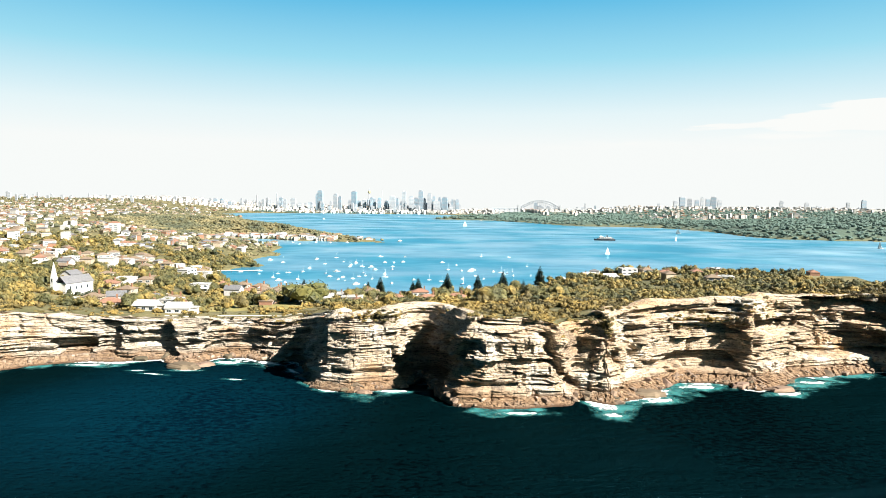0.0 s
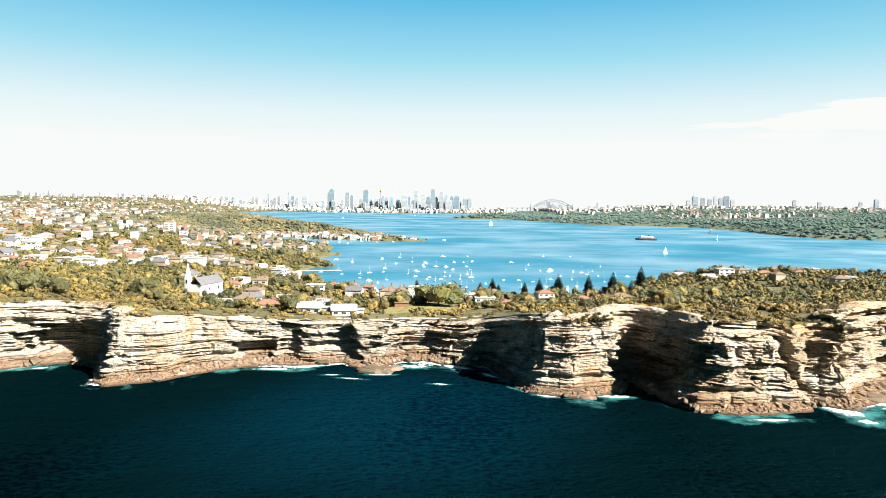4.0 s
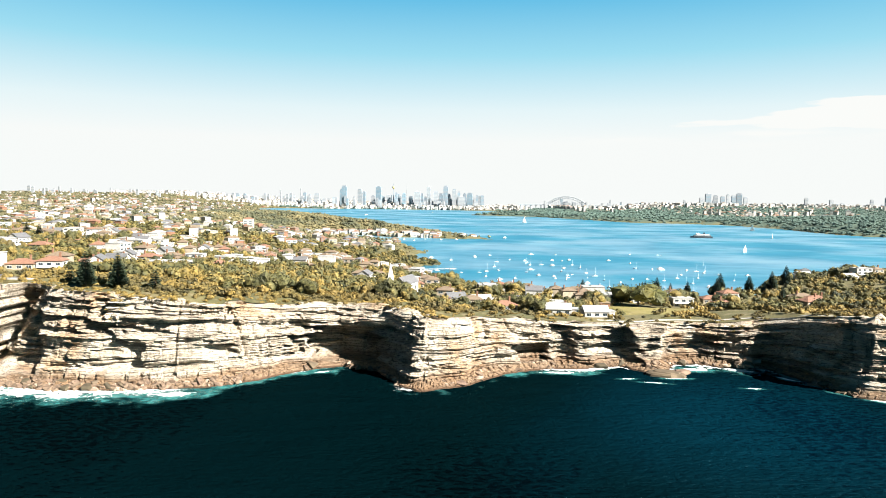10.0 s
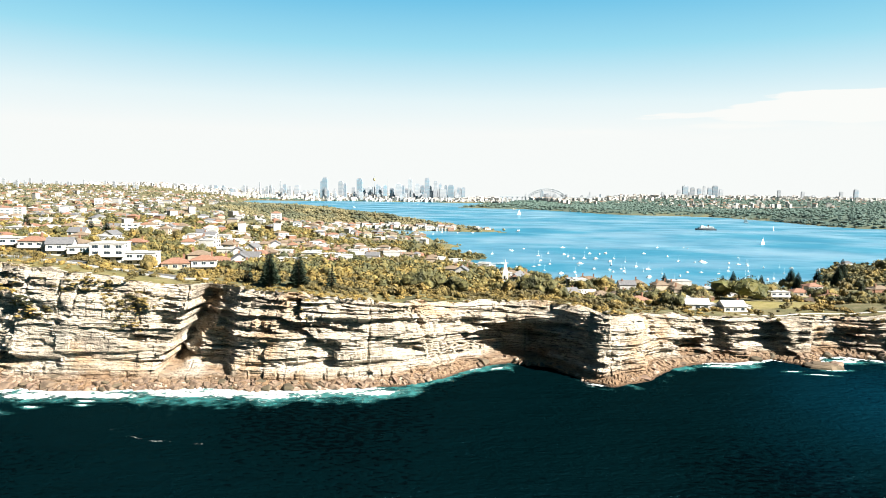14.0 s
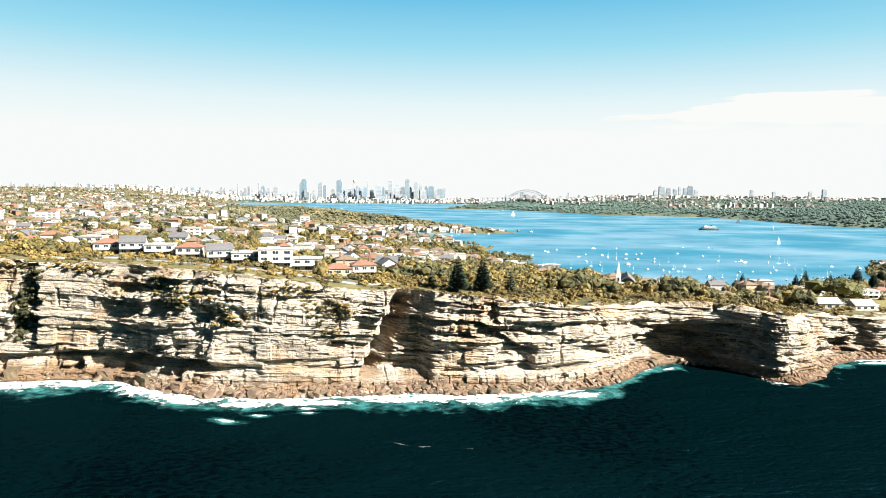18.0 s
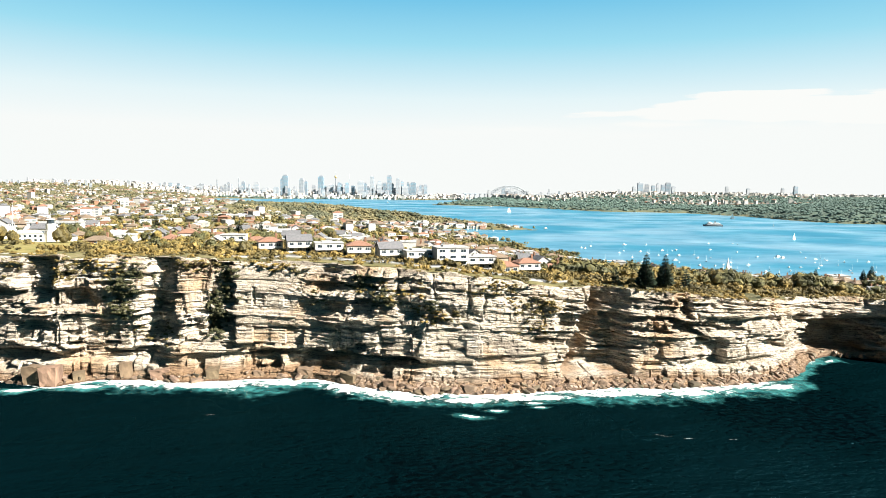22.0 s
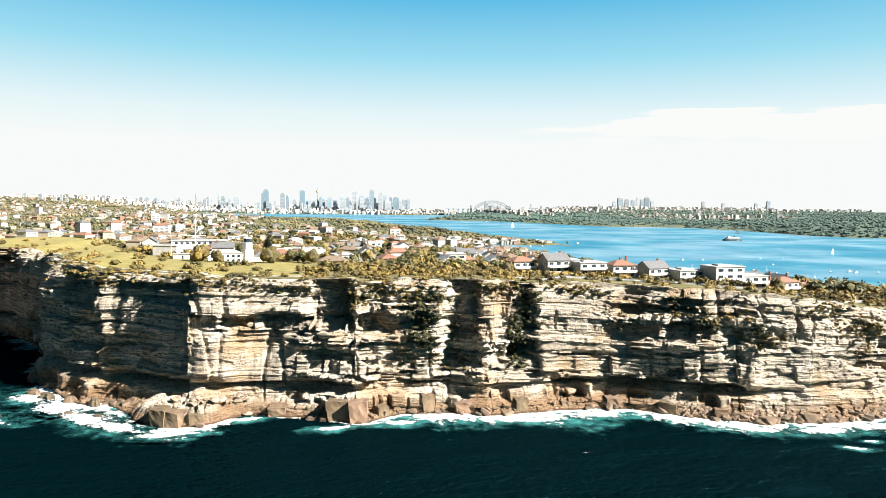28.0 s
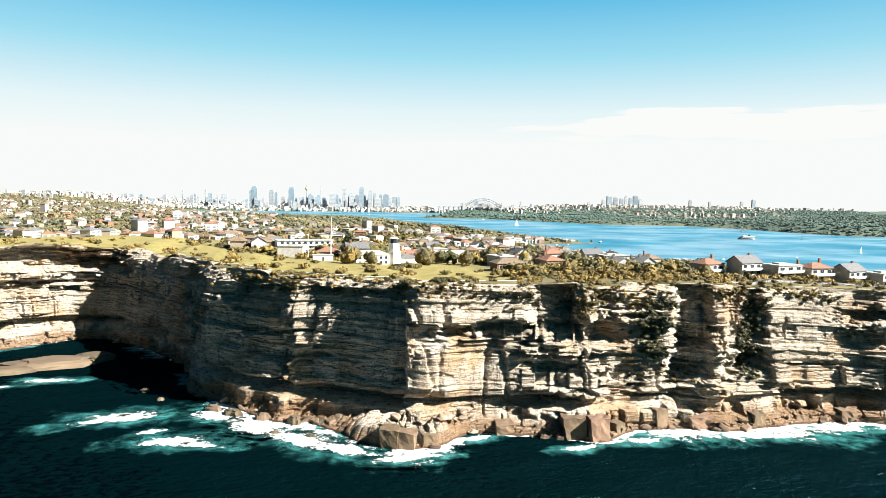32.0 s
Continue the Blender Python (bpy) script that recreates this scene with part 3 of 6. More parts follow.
        out = out + deep * smooth(-0.02, 0.06, d) * smooth(1.0, 0.1, d) * smooth(f0 - 0.02, f0 + 0.02, wave) * smooth(f1 + 0.02, f1 - 0.01, wave)
    return out


def cleft(x, lip):
    slot = 13 * smooth(lip - 1.5, lip + 0.5, x) * smooth(lip + 9, lip + 1.5, x) * smooth(-424.3, -426, lip)
    return slot + np.clip(np.minimum(1.4 * (-411 - x), 8 + 0.25 * (-417 - x)), 0, 20) * smooth(lip - 2.5, lip + 0.5, x)


rows_x, rows_y, rows_z = [], [], []
edge = 1.3 * (vnoise(S / 5, 1.0, 51) - 0.5) + 2.2 * (vnoise(S / 14, 2.0, 52) - 0.5)
for z, off in ((-4.0, -2.5), (-0.5, -0.6), (0.5, 0.0)):
    rows_x.append(cx + nx * (off + edge)), rows_y.append(cy + ny * (off + edge)), rows_z.append(np.full(N, z) + 0.4 * (vnoise(S / 3, z, 53) - 0.5))
for share in (0.03, 0.2, 0.22, 0.42, 0.45, 0.66, 0.69, 0.9):
    block = np.floor(S / (2.6 + 3 * hashed(round(share * 4))) + 5 * share)
    z = 0.7 + 2.4 * share + (0.35 + 0.65 * smooth(-315, -340, cx)) * (0.8 + 3.2 * share) * (hashed(block, round(share * 4), 3) - 0.35) - 0.9 * np.exp(-(((S / (2.6 + 3 * hashed(round(share * 4))) + 5 * share - block - 0.1) / 0.1) ** 2))
    off = edge * (1 - share) + cshelf * share
    z = z + 3.6 * smooth(-745, -736, cx) * smooth(-684, -700, cx) * smooth(0.04, 0.2, share)
    rows_x.append(cx + nx * off), rows_y.append(cy + ny * off), rows_z.append(z)
foot = 2.6
levels = np.unique(np.r_[cuts + 0.002, cuts - 0.003, np.linspace(0.004, 0.98, 95)])
levels = levels[np.r_[True, np.diff(levels) > 0.0028]]
levels = levels[(levels > 0.0) & (levels < 0.985)]
lean = 4.0 + 3.0 * fbm(S / 60, 0, 61, 2)
for f in levels:
    back = cshelf + lean * f + relief(S, np.full(N, f), cx) + 2.5 * smooth(0.9, 1.0, f)
    rows_x.append(cx + nx * back), rows_y.append(cy + ny * back)
    rows_z.append(foot + (ctop - foot) * f + 0.5 * (vnoise(S / 16, f * 30, 63) - 0.5))
rim_back = cshelf + lean + 3.5 + 0.8 * cleft(cx, -424.0) + 2.0 * (fbm(S / 9, 0, 71, 3) - 0.5)
rim_x, rim_y = cx + nx * rim_back, cy + ny * rim_back
rim_z = ctop + 2.6 * (fbm(S / 11, 0, 73, 3) - 0.5) - 1.6 * smooth(0.62, 0.72, vnoise(S / 23, 0, 75))
for off, drop in ((0.0, 0.0), (3.0, 0.15), (7.0, -1.2)):
    rows_x.append(rim_x + nx * off), rows_y.append(rim_y + ny * off), rows_z.append(rim_z + drop)
cliff_verts = np.stack([np.array(rows_x), np.array(rows_y), np.array(rows_z)], -1).reshape(-1, 3)
cliff = new("cliff_face", mesh_from("cliff_face", cliff_verts, grid_quads(len(rows_x), N), [ROCK]))
tagged(cliff, "bedded cream and rust sandstone sea cliff with ledges and hollows", "cliff", kind="structure")

order = np.argsort(rim_x)
RX = rim_x[order]
RY = rim_y[order]
RZ = blurred(rim_z[order], 5)

# ---- the harbour's shores ----
SOUTH_SHORE = [
    (1500, 720), (420, 770), (250, 790), (150, 760), (95, 700), (60, 640), (40, 605), (-20, 590), (-90, 572), (-150, 590), (-205, 640), (-240, 700),
    (-262, 760), (-258, 815), (-232, 836), (-236, 856), (-268, 880), (-275, 960), (-250, 1010), (-285, 1100), (-290, 1200), (-370, 1300), (-450, 1380),
    (-470, 1440), (-400, 1440), (-300, 1385), (-215, 1365), (-140, 1352), (-122, 1368), (-150, 1400), (-280, 1560), (-520, 1900), (-800, 2550),
    (-935, 3100), (-950, 3250), (-1180, 3500), (-1300, 3900), (-1200, 4300), (-800, 4400), (-300, 4420), (40, 4350), (330, 4380), (420, 4440),
]
NORTH_SHORE = [
    (-75, 3215), (60, 3130), (190, 3100), (330, 2800), (420, 2520), (480, 2440), (640, 2400), (760, 2290), (790, 2050), (775, 1760), (810, 1640),
    (900, 1605), (1020, 1590), (1300, 1560), (1700, 1480), (3900, 1300),
]
LAND_A = np.array(SOUTH_SHORE + [(420, 6000), (-6500, 6000), (-6500, -200), (1500, -200)], float)
LAND_B = np.array(NORTH_SHORE + [(6500, 1300), (6500, 6000), (520, 6000), (500, 4400), (300, 4200), (330, 3600), (60, 3330)], float)


def inside_by(poly, x, y):
    """Signed distance to a shore: metres inside it, minus outside."""
    best, odd = np.full(x.shape, 1e9), np.zeros(x.shape, bool)
    for (ax, ay), (bx, by) in zip(poly, np.roll(poly, -1, 0)):
        ex, ey = bx - ax, by - ay
        t = np.clip(((x - ax) * ex + (y - ay) * ey) / (ex * ex + ey * ey), 0, 1)
        best = np.minimum(best, np.hypot(x - ax - t * ex, y - ay - t * ey))
        if ey:
            odd ^= ((ay > y) != (by > y)) & (x < ax + (y - ay) * ex / ey)
    return np.where(odd, best, -best)


def shore_depth(x, y):
    x, y = np.asarray(x, float), np.asarray(y, float)
    w = 9 * (fbm(x / 45, y / 45, 81, 3) - 0.5) * smooth(400, 900, y)
    return inside_by(LAND_A, x, y) + w, inside_by(LAND_B, x, y) + 2 * w


def height(x, y):
    """The ground's height over the sea."""
    x, y = np.asarray(x, float), np.asarray(y, float)
    da, db = shore_depth(x, y)
    back = np.maximum(0, y - np.interp(x, RX, RY))
    top = np.interp(x, RX, RZ)
    town = 24 + 16 * smooth(-350, -650, x) + 14 * (fbm(x / 330, y / 330, 91, 3) - 0.5) + 24 * smooth(1900, 4200, y) * smooth(-500, -1500, x) + 14 * smooth(3300, 4400, y)
    low = 8 + 8 * smooth(0, 250, x)
    far_side = np.where(x > -330, low + (town - low) * smooth(-180, -330, x), town)
    reach = 260 + 160 * smooth(-330, -600, x) - 110 * smooth(-330, -200, x) * smooth(40, -60, x)
    h = top + (far_side - top) * smooth(0, 1, back / reach) + 4.0 * np.exp(-(((back - 55) / 40) ** 2)) * smooth(-20, 60, x)
    h = h + 2.0 * (fbm(x / 60, y / 60, 95, 3) - 0.5) * smooth(6, 40, back)
    h = h - 6.5 * np.exp(-((x + 268) ** 2 + (y - 445) ** 2) / 55.0**2)
    ramp_a = 0.6 + (0.115 + 0.17 * np.exp(-(((x + 430) / 260) ** 2) - ((y - 1560) / 160) ** 2)) * da
    a = np.where(da > 0, np.minimum(h, ramp_a), -4 + 0.05 * np.maximum(da, -20))
    crown = 16 + 38 * smooth(700, 1500, x) * smooth(3000, 2000, y) + (4 + 26 * smooth(800, 1300, x)) * smooth(2600, 4200, y) + 14 * (fbm(x / 260, y / 260, 97, 3) - 0.5)
    b = np.where(db > 0, np.minimum(crown, 1.0 + 0.24 * db), -4)
    return np.maximum(a, b)


cols = np.unique(np.r_[np.linspace(-1055, -300, 330), np.linspace(-300, 325, 290)])
depth = np.r_[0, np.cumsum(1.5 * 1.031 ** np.arange(160))]
depth = depth[depth < 5200]
start_y = np.interp(cols, RX, RY) + 1.2
gy = start_y[None, :] + (4780 - start_y[None, :]) * (depth / depth[-1])[:, None]
spread = smooth(0, 1, (depth / depth[-1]))[:, None]
gx = cols[None, :] + spread * ((cols[None, :] + 365) * 5.2)
gz = height(gx, gy) + np.where(depth[:, None] < 4, 0.25, 0.0)
ground = new("ground", mesh_from("ground", np.stack([gx, gy, gz], -1).reshape(-1, 3), grid_quads(len(depth), len(cols), True), [EARTH], shade=True))
tagged(ground, "bush, dry grass and suburb ground behind the cliffs", "ground", kind="structure")


def lawn_share(x, y):
    """Mown or dry grass: the signal hill, the park behind the gap, the cliff-top verge."""
    back = np.maximum(0, y - np.interp(x, RX, RY))
    hill = smooth(-655, -680, x) * smooth(135, 100, back) * smooth(12, 22, back)
    hill = np.maximum(hill, smooth(-780, -830, x) * smooth(330, 240, back) * smooth(4, 10, back))
    park = smooth(1.1, 0.8, np.hypot((x + 120) / 46, (y - 432) / 40))
    verge = smooth(-425, -445, x) * smooth(-575, -550, x) * smooth(15, 9, back)
    return np.clip(np.maximum(np.maximum(hill, park), 0.4 * verge), 0, 1)


att = ground.data.attributes.new("lawn", "FLOAT", "POINT")
att.data.foreach_set("value", (lawn_share(gx, gy) * (0.75 + 0.25 * fbm(gx / 9, gy / 9, 99, 3))).ravel().astype(np.float32))

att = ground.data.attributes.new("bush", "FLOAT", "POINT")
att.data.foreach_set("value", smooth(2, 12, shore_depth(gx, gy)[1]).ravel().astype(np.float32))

# ---- water ----
ocean = new("ocean", mesh_from("ocean", [(-7000, -3500, 0), (7000, -3500, 0), (7000, 500, 0), (-700, 500, 0), (-7000, 500, 0), (-700, 640, 0), (-7000, 640, 0)], [(0, 1, 2, 4), (4, 3, 5, 6)], [SEA]))
tagged(ocean, "dark teal open sea with short wind ripples", "sea", kind="structure")
harbour = new("harbour_water", mesh_from("harbour_water", [(-700, 500, 0), (7000, 500, 0), (7000, 640, 0), (-700, 640, 0), (7000, 4990, 0), (-7000, 4990, 0), (-7000, 640, 0)], [(0, 1, 2, 3), (6, 2, 4, 5)], [BAY]))
tagged(harbour, "bright blue sheltered harbour water", "water", kind="structure")

surf = smooth(-325, -360, cx) * smooth(-665, -635, cx)
surf = np.maximum(surf, 0.8 * smooth(-690, -715, cx) * smooth(-800, -770, cx))
for at, wide, much in ((-96, 10, 0.75), (-114, 9, 0.9), (-172, 20, 0.6), (-222, 12, 0.45), (-290, 12, 0.5), (-40, 14, 0.5), (6, 14, 0.45), (54, 9, 0.8), (84, 10, 0.8), (108, 12, 0.9), (150, 9, 0.6), (-252, 12, 0.4)):
    surf = np.maximum(surf, much * np.exp(-(((cx - at) / wide) ** 2)))
foam_w = 2.0 + 6.0 * smooth(0.42, 0.75, fbm(S / 26, 0, 101, 3)) + 17 * surf * (0.35 + fbm(S / 14, 0, 103, 3))
foam_rows = []
cover_rows = []
for share, cover in ((-0.35, 0.42), (0.2, 0.46), (0.5, 0.30), (0.8, 0.12), (1.0, -0.2)):
    off = edge * (1 - share) - foam_w * share * (0.45 + 1.1 * fbm(S / 8, share, 105, 3))
    foam_rows.append(np.stack([cx + nx * off, cy + ny * off, np.full(N, 0.10)], -1))
    cover_rows.append(cover - 0.5 * smooth(0.62, 0.40, fbm(S / 24, 0, 107, 3)) * (1 - 0.85 * surf) + 0.12 * surf)
foam = new("surf_foam", mesh_from("surf_foam", np.concatenate(foam_rows), grid_quads(5, N, True), [FOAM]))
tagged(foam, "white surf washing along the foot of the cliff", "foam", kind="stuff")
att = foam.data.attributes.new("cover", "FLOAT", "POINT")
att.data.foreach_set("value", np.concatenate(cover_rows).astype(np.float32))

milk_rows, milk_cover = [], []
for share, cover in ((-0.3, 0.62), (0.35, 0.6), (0.7, 0.38), (1.0, -0.1)):
    off = edge * (1 - share) - (3 + 1.3 * foam_w) * share * (0.5 + 1.0 * fbm(S / 12, share, 109, 3))
    milk_rows.append(np.stack([cx + nx * off, cy + ny * off, np.full(N, 0.05)], -1))
    milk_cover.append(cover - 0.55 * smooth(0.60, 0.38, fbm(S / 30, 0, 107, 3)) * (1 - 0.8 * surf))
milk = new("aerated_water", mesh_from("aerated_water", np.concatenate(milk_rows), grid_quads(4, N, True), [MILKY]))
tagged(milk, "turquoise aerated water stirred up by the surf", "water", kind="stuff")
att = milk.data.attributes.new("cover", "FLOAT", "POINT")
att.data.foreach_set("value", np.concatenate(milk_cover).astype(np.float32))


# ---- things: helpers ----
def part(name, bm, material, parent, label=""):
    """Links a bmesh as one mesh object under a thing or a part."""
    me = bpy.data.meshes.new(name)
    bm.to_mesh(me)
    bm.free()
    for m in material if isinstance(material, (list, tuple)) else (material,):
        me.materials.append(m)
    ob = new(name, me)
    ob.parent = parent
    return tagged(ob, label)


def box(bm, x0, x1, y0, y1, z0, z1, bevel=0.0):
    made = bmesh.ops.create_cube(bm, size=1, matrix=Matrix.Translation(((x0 + x1) / 2, (y0 + y1) / 2, (z0 + z1) / 2)) @ Matrix.Diagonal((x1 - x0, y1 - y0, z1 - z0, 1)))
    if bevel:
        edges = {e for v in made["verts"] for e in v.link_edges}
        bmesh.ops.bevel(bm, geom=list(edges), offset=bevel, segments=1, affect="EDGES")
    return bm


def boxes(*specs, bevel=0.0):
    bm = bmesh.new()
    for s in specs:
        box(bm, *s, bevel=bevel)
    return bm


def tube(bm, a, b, r0, r1, n=8):
    a, b = Vector(a), Vector(b)
    m = Matrix.Translation((a + b) / 2) @ (b - a).to_track_quat("Z", "Y").to_matrix().to_4x4()
    bmesh.ops.create_cone(bm, cap_ends=True, segments=n, radius1=r0, radius2=r1, depth=(b - a).length, matrix=m)
    return bm


def prism(bm, outline, z0, z1, scale=1.0):
    """Upright block over an outline; scale narrows its top."""
    low = [bm.verts.new((x, y, z0)) for x, y in outline]
    high = [bm.verts.new((x * scale, y * scale, z1)) for x, y in outline]
    bm.faces.new(low[::-1]), bm.faces.new(high)
    for i in range(len(outline)):
        j = (i + 1) % len(outline)
        bm.faces.new((low[i], low[j], high[j], high[i]))
    return bm


def foliage(seed, count, spread, leaf, flat=0.7, lobes_n=4, fine=0, core=1.0):
    """Corners and faces of a leafy clump: uneven lobes of growth roughened by leaf sprays, origin at its foot."""
    g = np.random.default_rng(seed)
    bm = bmesh.new()
    bmesh.ops.create_icosphere(bm, subdivisions=fine, radius=1)
    ball = np.array([v.co for v in bm.verts])
    faces = np.array([[v.index for v in f.verts] for f in bm.faces])
    bm.free()
    mid = g.normal(size=(lobes_n, 3)) * spread * np.array([0.40, 0.40, 0.16 * flat])
    mid[:, 2] += spread * flat * 0.42
    wide = spread * (0.36 + 0.24 * g.random(lobes_n))
    vs, fs, base = [], [], 0
    for c, r in zip(mid, wide):
        turn = g.random() * 6.283
        b = ball * (0.72 + 0.36 * g.random((len(ball), 1)))
        b = np.stack([b[:, 0] * math.cos(turn) - b[:, 1] * math.sin(turn), b[:, 0] * math.sin(turn) + b[:, 1] * math.cos(turn), b[:, 2] * max(flat, 0.6)], -1)
        vs.append(c + b * r * core), fs.append(faces + base)
        base += len(b)
    pick = g.integers(0, lobes_n, count)
    d = g.normal(size=(count, 3))
    d[:, 2] = np.abs(d[:, 2]) * 0.9 - 0.2
    d /= np.linalg.norm(d, axis=1)[:, None]
    c = mid[pick] + d * (wide[pick] * (0.84 + 0.3 * g.random(count)))[:, None] * np.array([1, 1, max(flat, 0.6)])
    nrm = d + 0.4 * g.normal(size=(count, 3))
    nrm /= np.linalg.norm(nrm, axis=1)[:, None]
    u = np.cross(nrm, g.normal(size=(count, 3)))
    u /= np.linalg.norm(u, axis=1)[:, None]
    w = np.cross(nrm, u)
    size = leaf * (0.7 + 0.6 * g.random(count))[:, None]
    tri = np.stack([c + u * size, c - 0.5 * u * size + 0.87 * w * size, c - 0.5 * u * size - 0.87 * w * size], 1)
    vs.append(tri.reshape(-1, 3)), fs.append(np.arange(count * 3).reshape(-1, 3) + base)
    return np.concatenate(vs), np.concatenate(fs)


def scatter(name, templates, places, material, label, category, seed=1, tall=(0.8, 1.3)):
    """Many copies of leafy clumps joined into one growth."""
    g = np.random.default_rng(seed)
    vs, qs, base = [], [], 0
    places = np.asarray(places, float)
    kind = g.integers(0, len(templates), len(places))
    for k, (tv, tq) in enumerate(templates):
        mine = places[kind == k]
        if not len(mine):
            continue
        a = g.random(len(mine)) * 6.283
        s = mine[:, 3:4]
        zs = s[:, 0] * (tall[0] + (tall[1] - tall[0]) * g.random(len(mine)))
        x = tv[None, :, 0] * np.cos(a)[:, None] - tv[None, :, 1] * np.sin(a)[:, None]
        y = tv[None, :, 0] * np.sin(a)[:, None] + tv[None, :, 1] * np.cos(a)[:, None]
        v = np.stack([x * s + mine[:, 0:1], y * s + mine[:, 1:2], tv[None, :, 2] * zs[:, None] + mine[:, 2:3]], -1)
        q = tq[None] + (np.arange(len(mine)) * len(tv))[:, None, None] + base
        vs.append(v.reshape(-1, 3)), qs.append(q.reshape(-1, 3))
        base += v.shape[0] * v.shape[1]
    ob = new(name, mesh_from(name, np.concatenate(vs), np.concatenate(qs), [material]))
    return tagged(ob, label, category, kind="stuff")


def behind_rim(x, y):
    return y - np.interp(x, RX, RY)


# ---- where things stand ----
KEEP_CLEAR = []  # x, y, radius of things already placed


def clear(x, y, r):
    return all((x - a) ** 2 + (y - b) ** 2 > (r + c) ** 2 for a, b, c in KEEP_CLEAR)


def ground_z(x, y):
    return float(height(np.array([x]), np.array([y]))[0])


# ---- houses ----
WALL_WHITE = surface("white_render", (0.34, 0.33, 0.31), (0.54, 0.525, 0.50), 0.6, 0.85, 0.05)
WALL_CREAM = surface("cream_render", (0.27, 0.22, 0.16), (0.40, 0.34, 0.26), 0.6, 0.85, 0.05)
WALL_BRICK = surface("brick_wall", (0.17, 0.085, 0.05), (0.26, 0.14, 0.09), 1.5, 0.9, 0.2)
ROOF_RED = surface("terracotta_tiles", (0.16, 0.078, 0.05), (0.27, 0.148, 0.10), 1.2, 0.8, 0.4)
ROOF_BROWN = surface("weathered_tiles", (0.11, 0.08, 0.055), (0.22, 0.165, 0.115), 1.2, 0.85, 0.4)
ROOF_GREY = surface("slate_grey_roof", (0.075, 0.078, 0.085), (0.17, 0.17, 0.178), 1.2, 0.7, 0.3)
ROOF_PALE = surface("pale_metal_roof", (0.28, 0.28, 0.275), (0.44, 0.44, 0.425), 0.8, 0.5, 0.15)
GLASS = surface("window_glass", (0.012, 0.02, 0.028), (0.04, 0.055, 0.065), 0.4, 0.08, 0)
# far panes: haze put into the colour, paler than GLASS
HAZED_PANE = surface("hazed_window_glass", (0.10, 0.12, 0.135), (0.20, 0.23, 0.25), 0.4, 0.15, 0)
FRAME = surface("white_frame", (0.70, 0.70, 0.68), (0.82, 0.82, 0.80), 2, 0.6, 0)
CONCRETE = surface("pale_concrete", (0.40, 0.38, 0.35), (0.55, 0.53, 0.49), 0.7, 0.9, 0.15)
ASPHALT = surface("asphalt", (0.06, 0.06, 0.06), (0.11, 0.107, 0.10), 0.8, 0.9, 0.2)


def hip_roof(w, d, z, rise, eave=0.55, ridge=None):
    bm = bmesh.new()
    x, y = w / 2 + eave, d / 2 + eave
    r = (x - y if ridge is None else ridge) if x > y else 0.01
    base = [bm.verts.new(p) for p in ((-x, -y, z), (x, -y, z), (x, y, z), (-x, y, z))]
    lip = [bm.verts.new((v.co.x, v.co.y, z + 0.22)) for v in base]
    a, b = bm.verts.new((-r, 0, z + rise)), bm.verts.new((r, 0, z + rise))
    bm.faces.new(base[::-1])
    for i in range(4):
        bm.faces.new((base[i], base[(i + 1) % 4], lip[(i + 1) % 4], lip[i]))
    bm.faces.new((lip[0], lip[1], b, a)), bm.faces.new((lip[2], lip[3], a, b))
    bm.faces.new((lip[1], lip[2], b)), bm.faces.new((lip[3], lip[0], a))
    return bm


def gable_roof(w, d, z, rise, eave=0.5, thick=0.2):
    bm = bmesh.new()
    x, y = w / 2 + eave, d / 2 + eave
    prof = [(-y, z - 0.1), (0, z + rise), (y, z - 0.1), (y, z - 0.1 + thick), (0, z + rise + thick), (-y, z - 0.1 + thick)]
    ends = [[bm.verts.new((s * x, py, pz)) for py, pz in prof] for s in (-1, 1)]
    for i in range(6):
        j = (i + 1) % 6
        bm.faces.new((ends[0][i], ends[1][i], ends[1][j], ends[0][j]))
    for e in ends:
        bm.faces.new((e[0], e[1], e[4], e[5])), bm.faces.new((e[1], e[2], e[3], e[4]))
    bmesh.ops.recalc_face_normals(bm, faces=bm.faces)
    return bm


def flat_roof(w, d, z):
    bm = boxes((-w / 2 - 0.35, w / 2 + 0.35, -d / 2 - 0.35, d / 2 + 0.35, z, z + 0.35))
    box(bm, -w / 4, w / 8, -d / 6, d / 5, z + 0.35, z + 1.0)
    return bm


def window_on(parent, x, y, z, w, h, side):
    """A framed pane on the front or back (side -1, 1) or on an end wall (side -2, 2)."""
    if abs(side) == 1:
        out = side * 0.06
        frame_ = part("window", boxes((x - w / 2, x + w / 2, y, y + out, z, z + h)), FRAME, parent)
        pane = boxes((x - w / 2 + 0.1, x - 0.04, y, y + out * 1.5, z + 0.1, z + h - 0.1), (x + 0.04, x + w / 2 - 0.1, y, y + out * 1.5, z + 0.1, z + h - 0.1))
    else:
        out = side / 2 * 0.06
        frame_ = part("window", boxes((x, x + out, y - w / 2, y + w / 2, z, z + h)), FRAME, parent)
        pane = boxes((x, x + out * 1.5, y - w / 2 + 0.1, y - 0.04, z + 0.1, z + h - 0.1), (x, x + out * 1.5, y + 0.04, y + w / 2 - 0.1, z + 0.1, z + h - 0.1))
    part("pane", pane, GLASS, frame_)


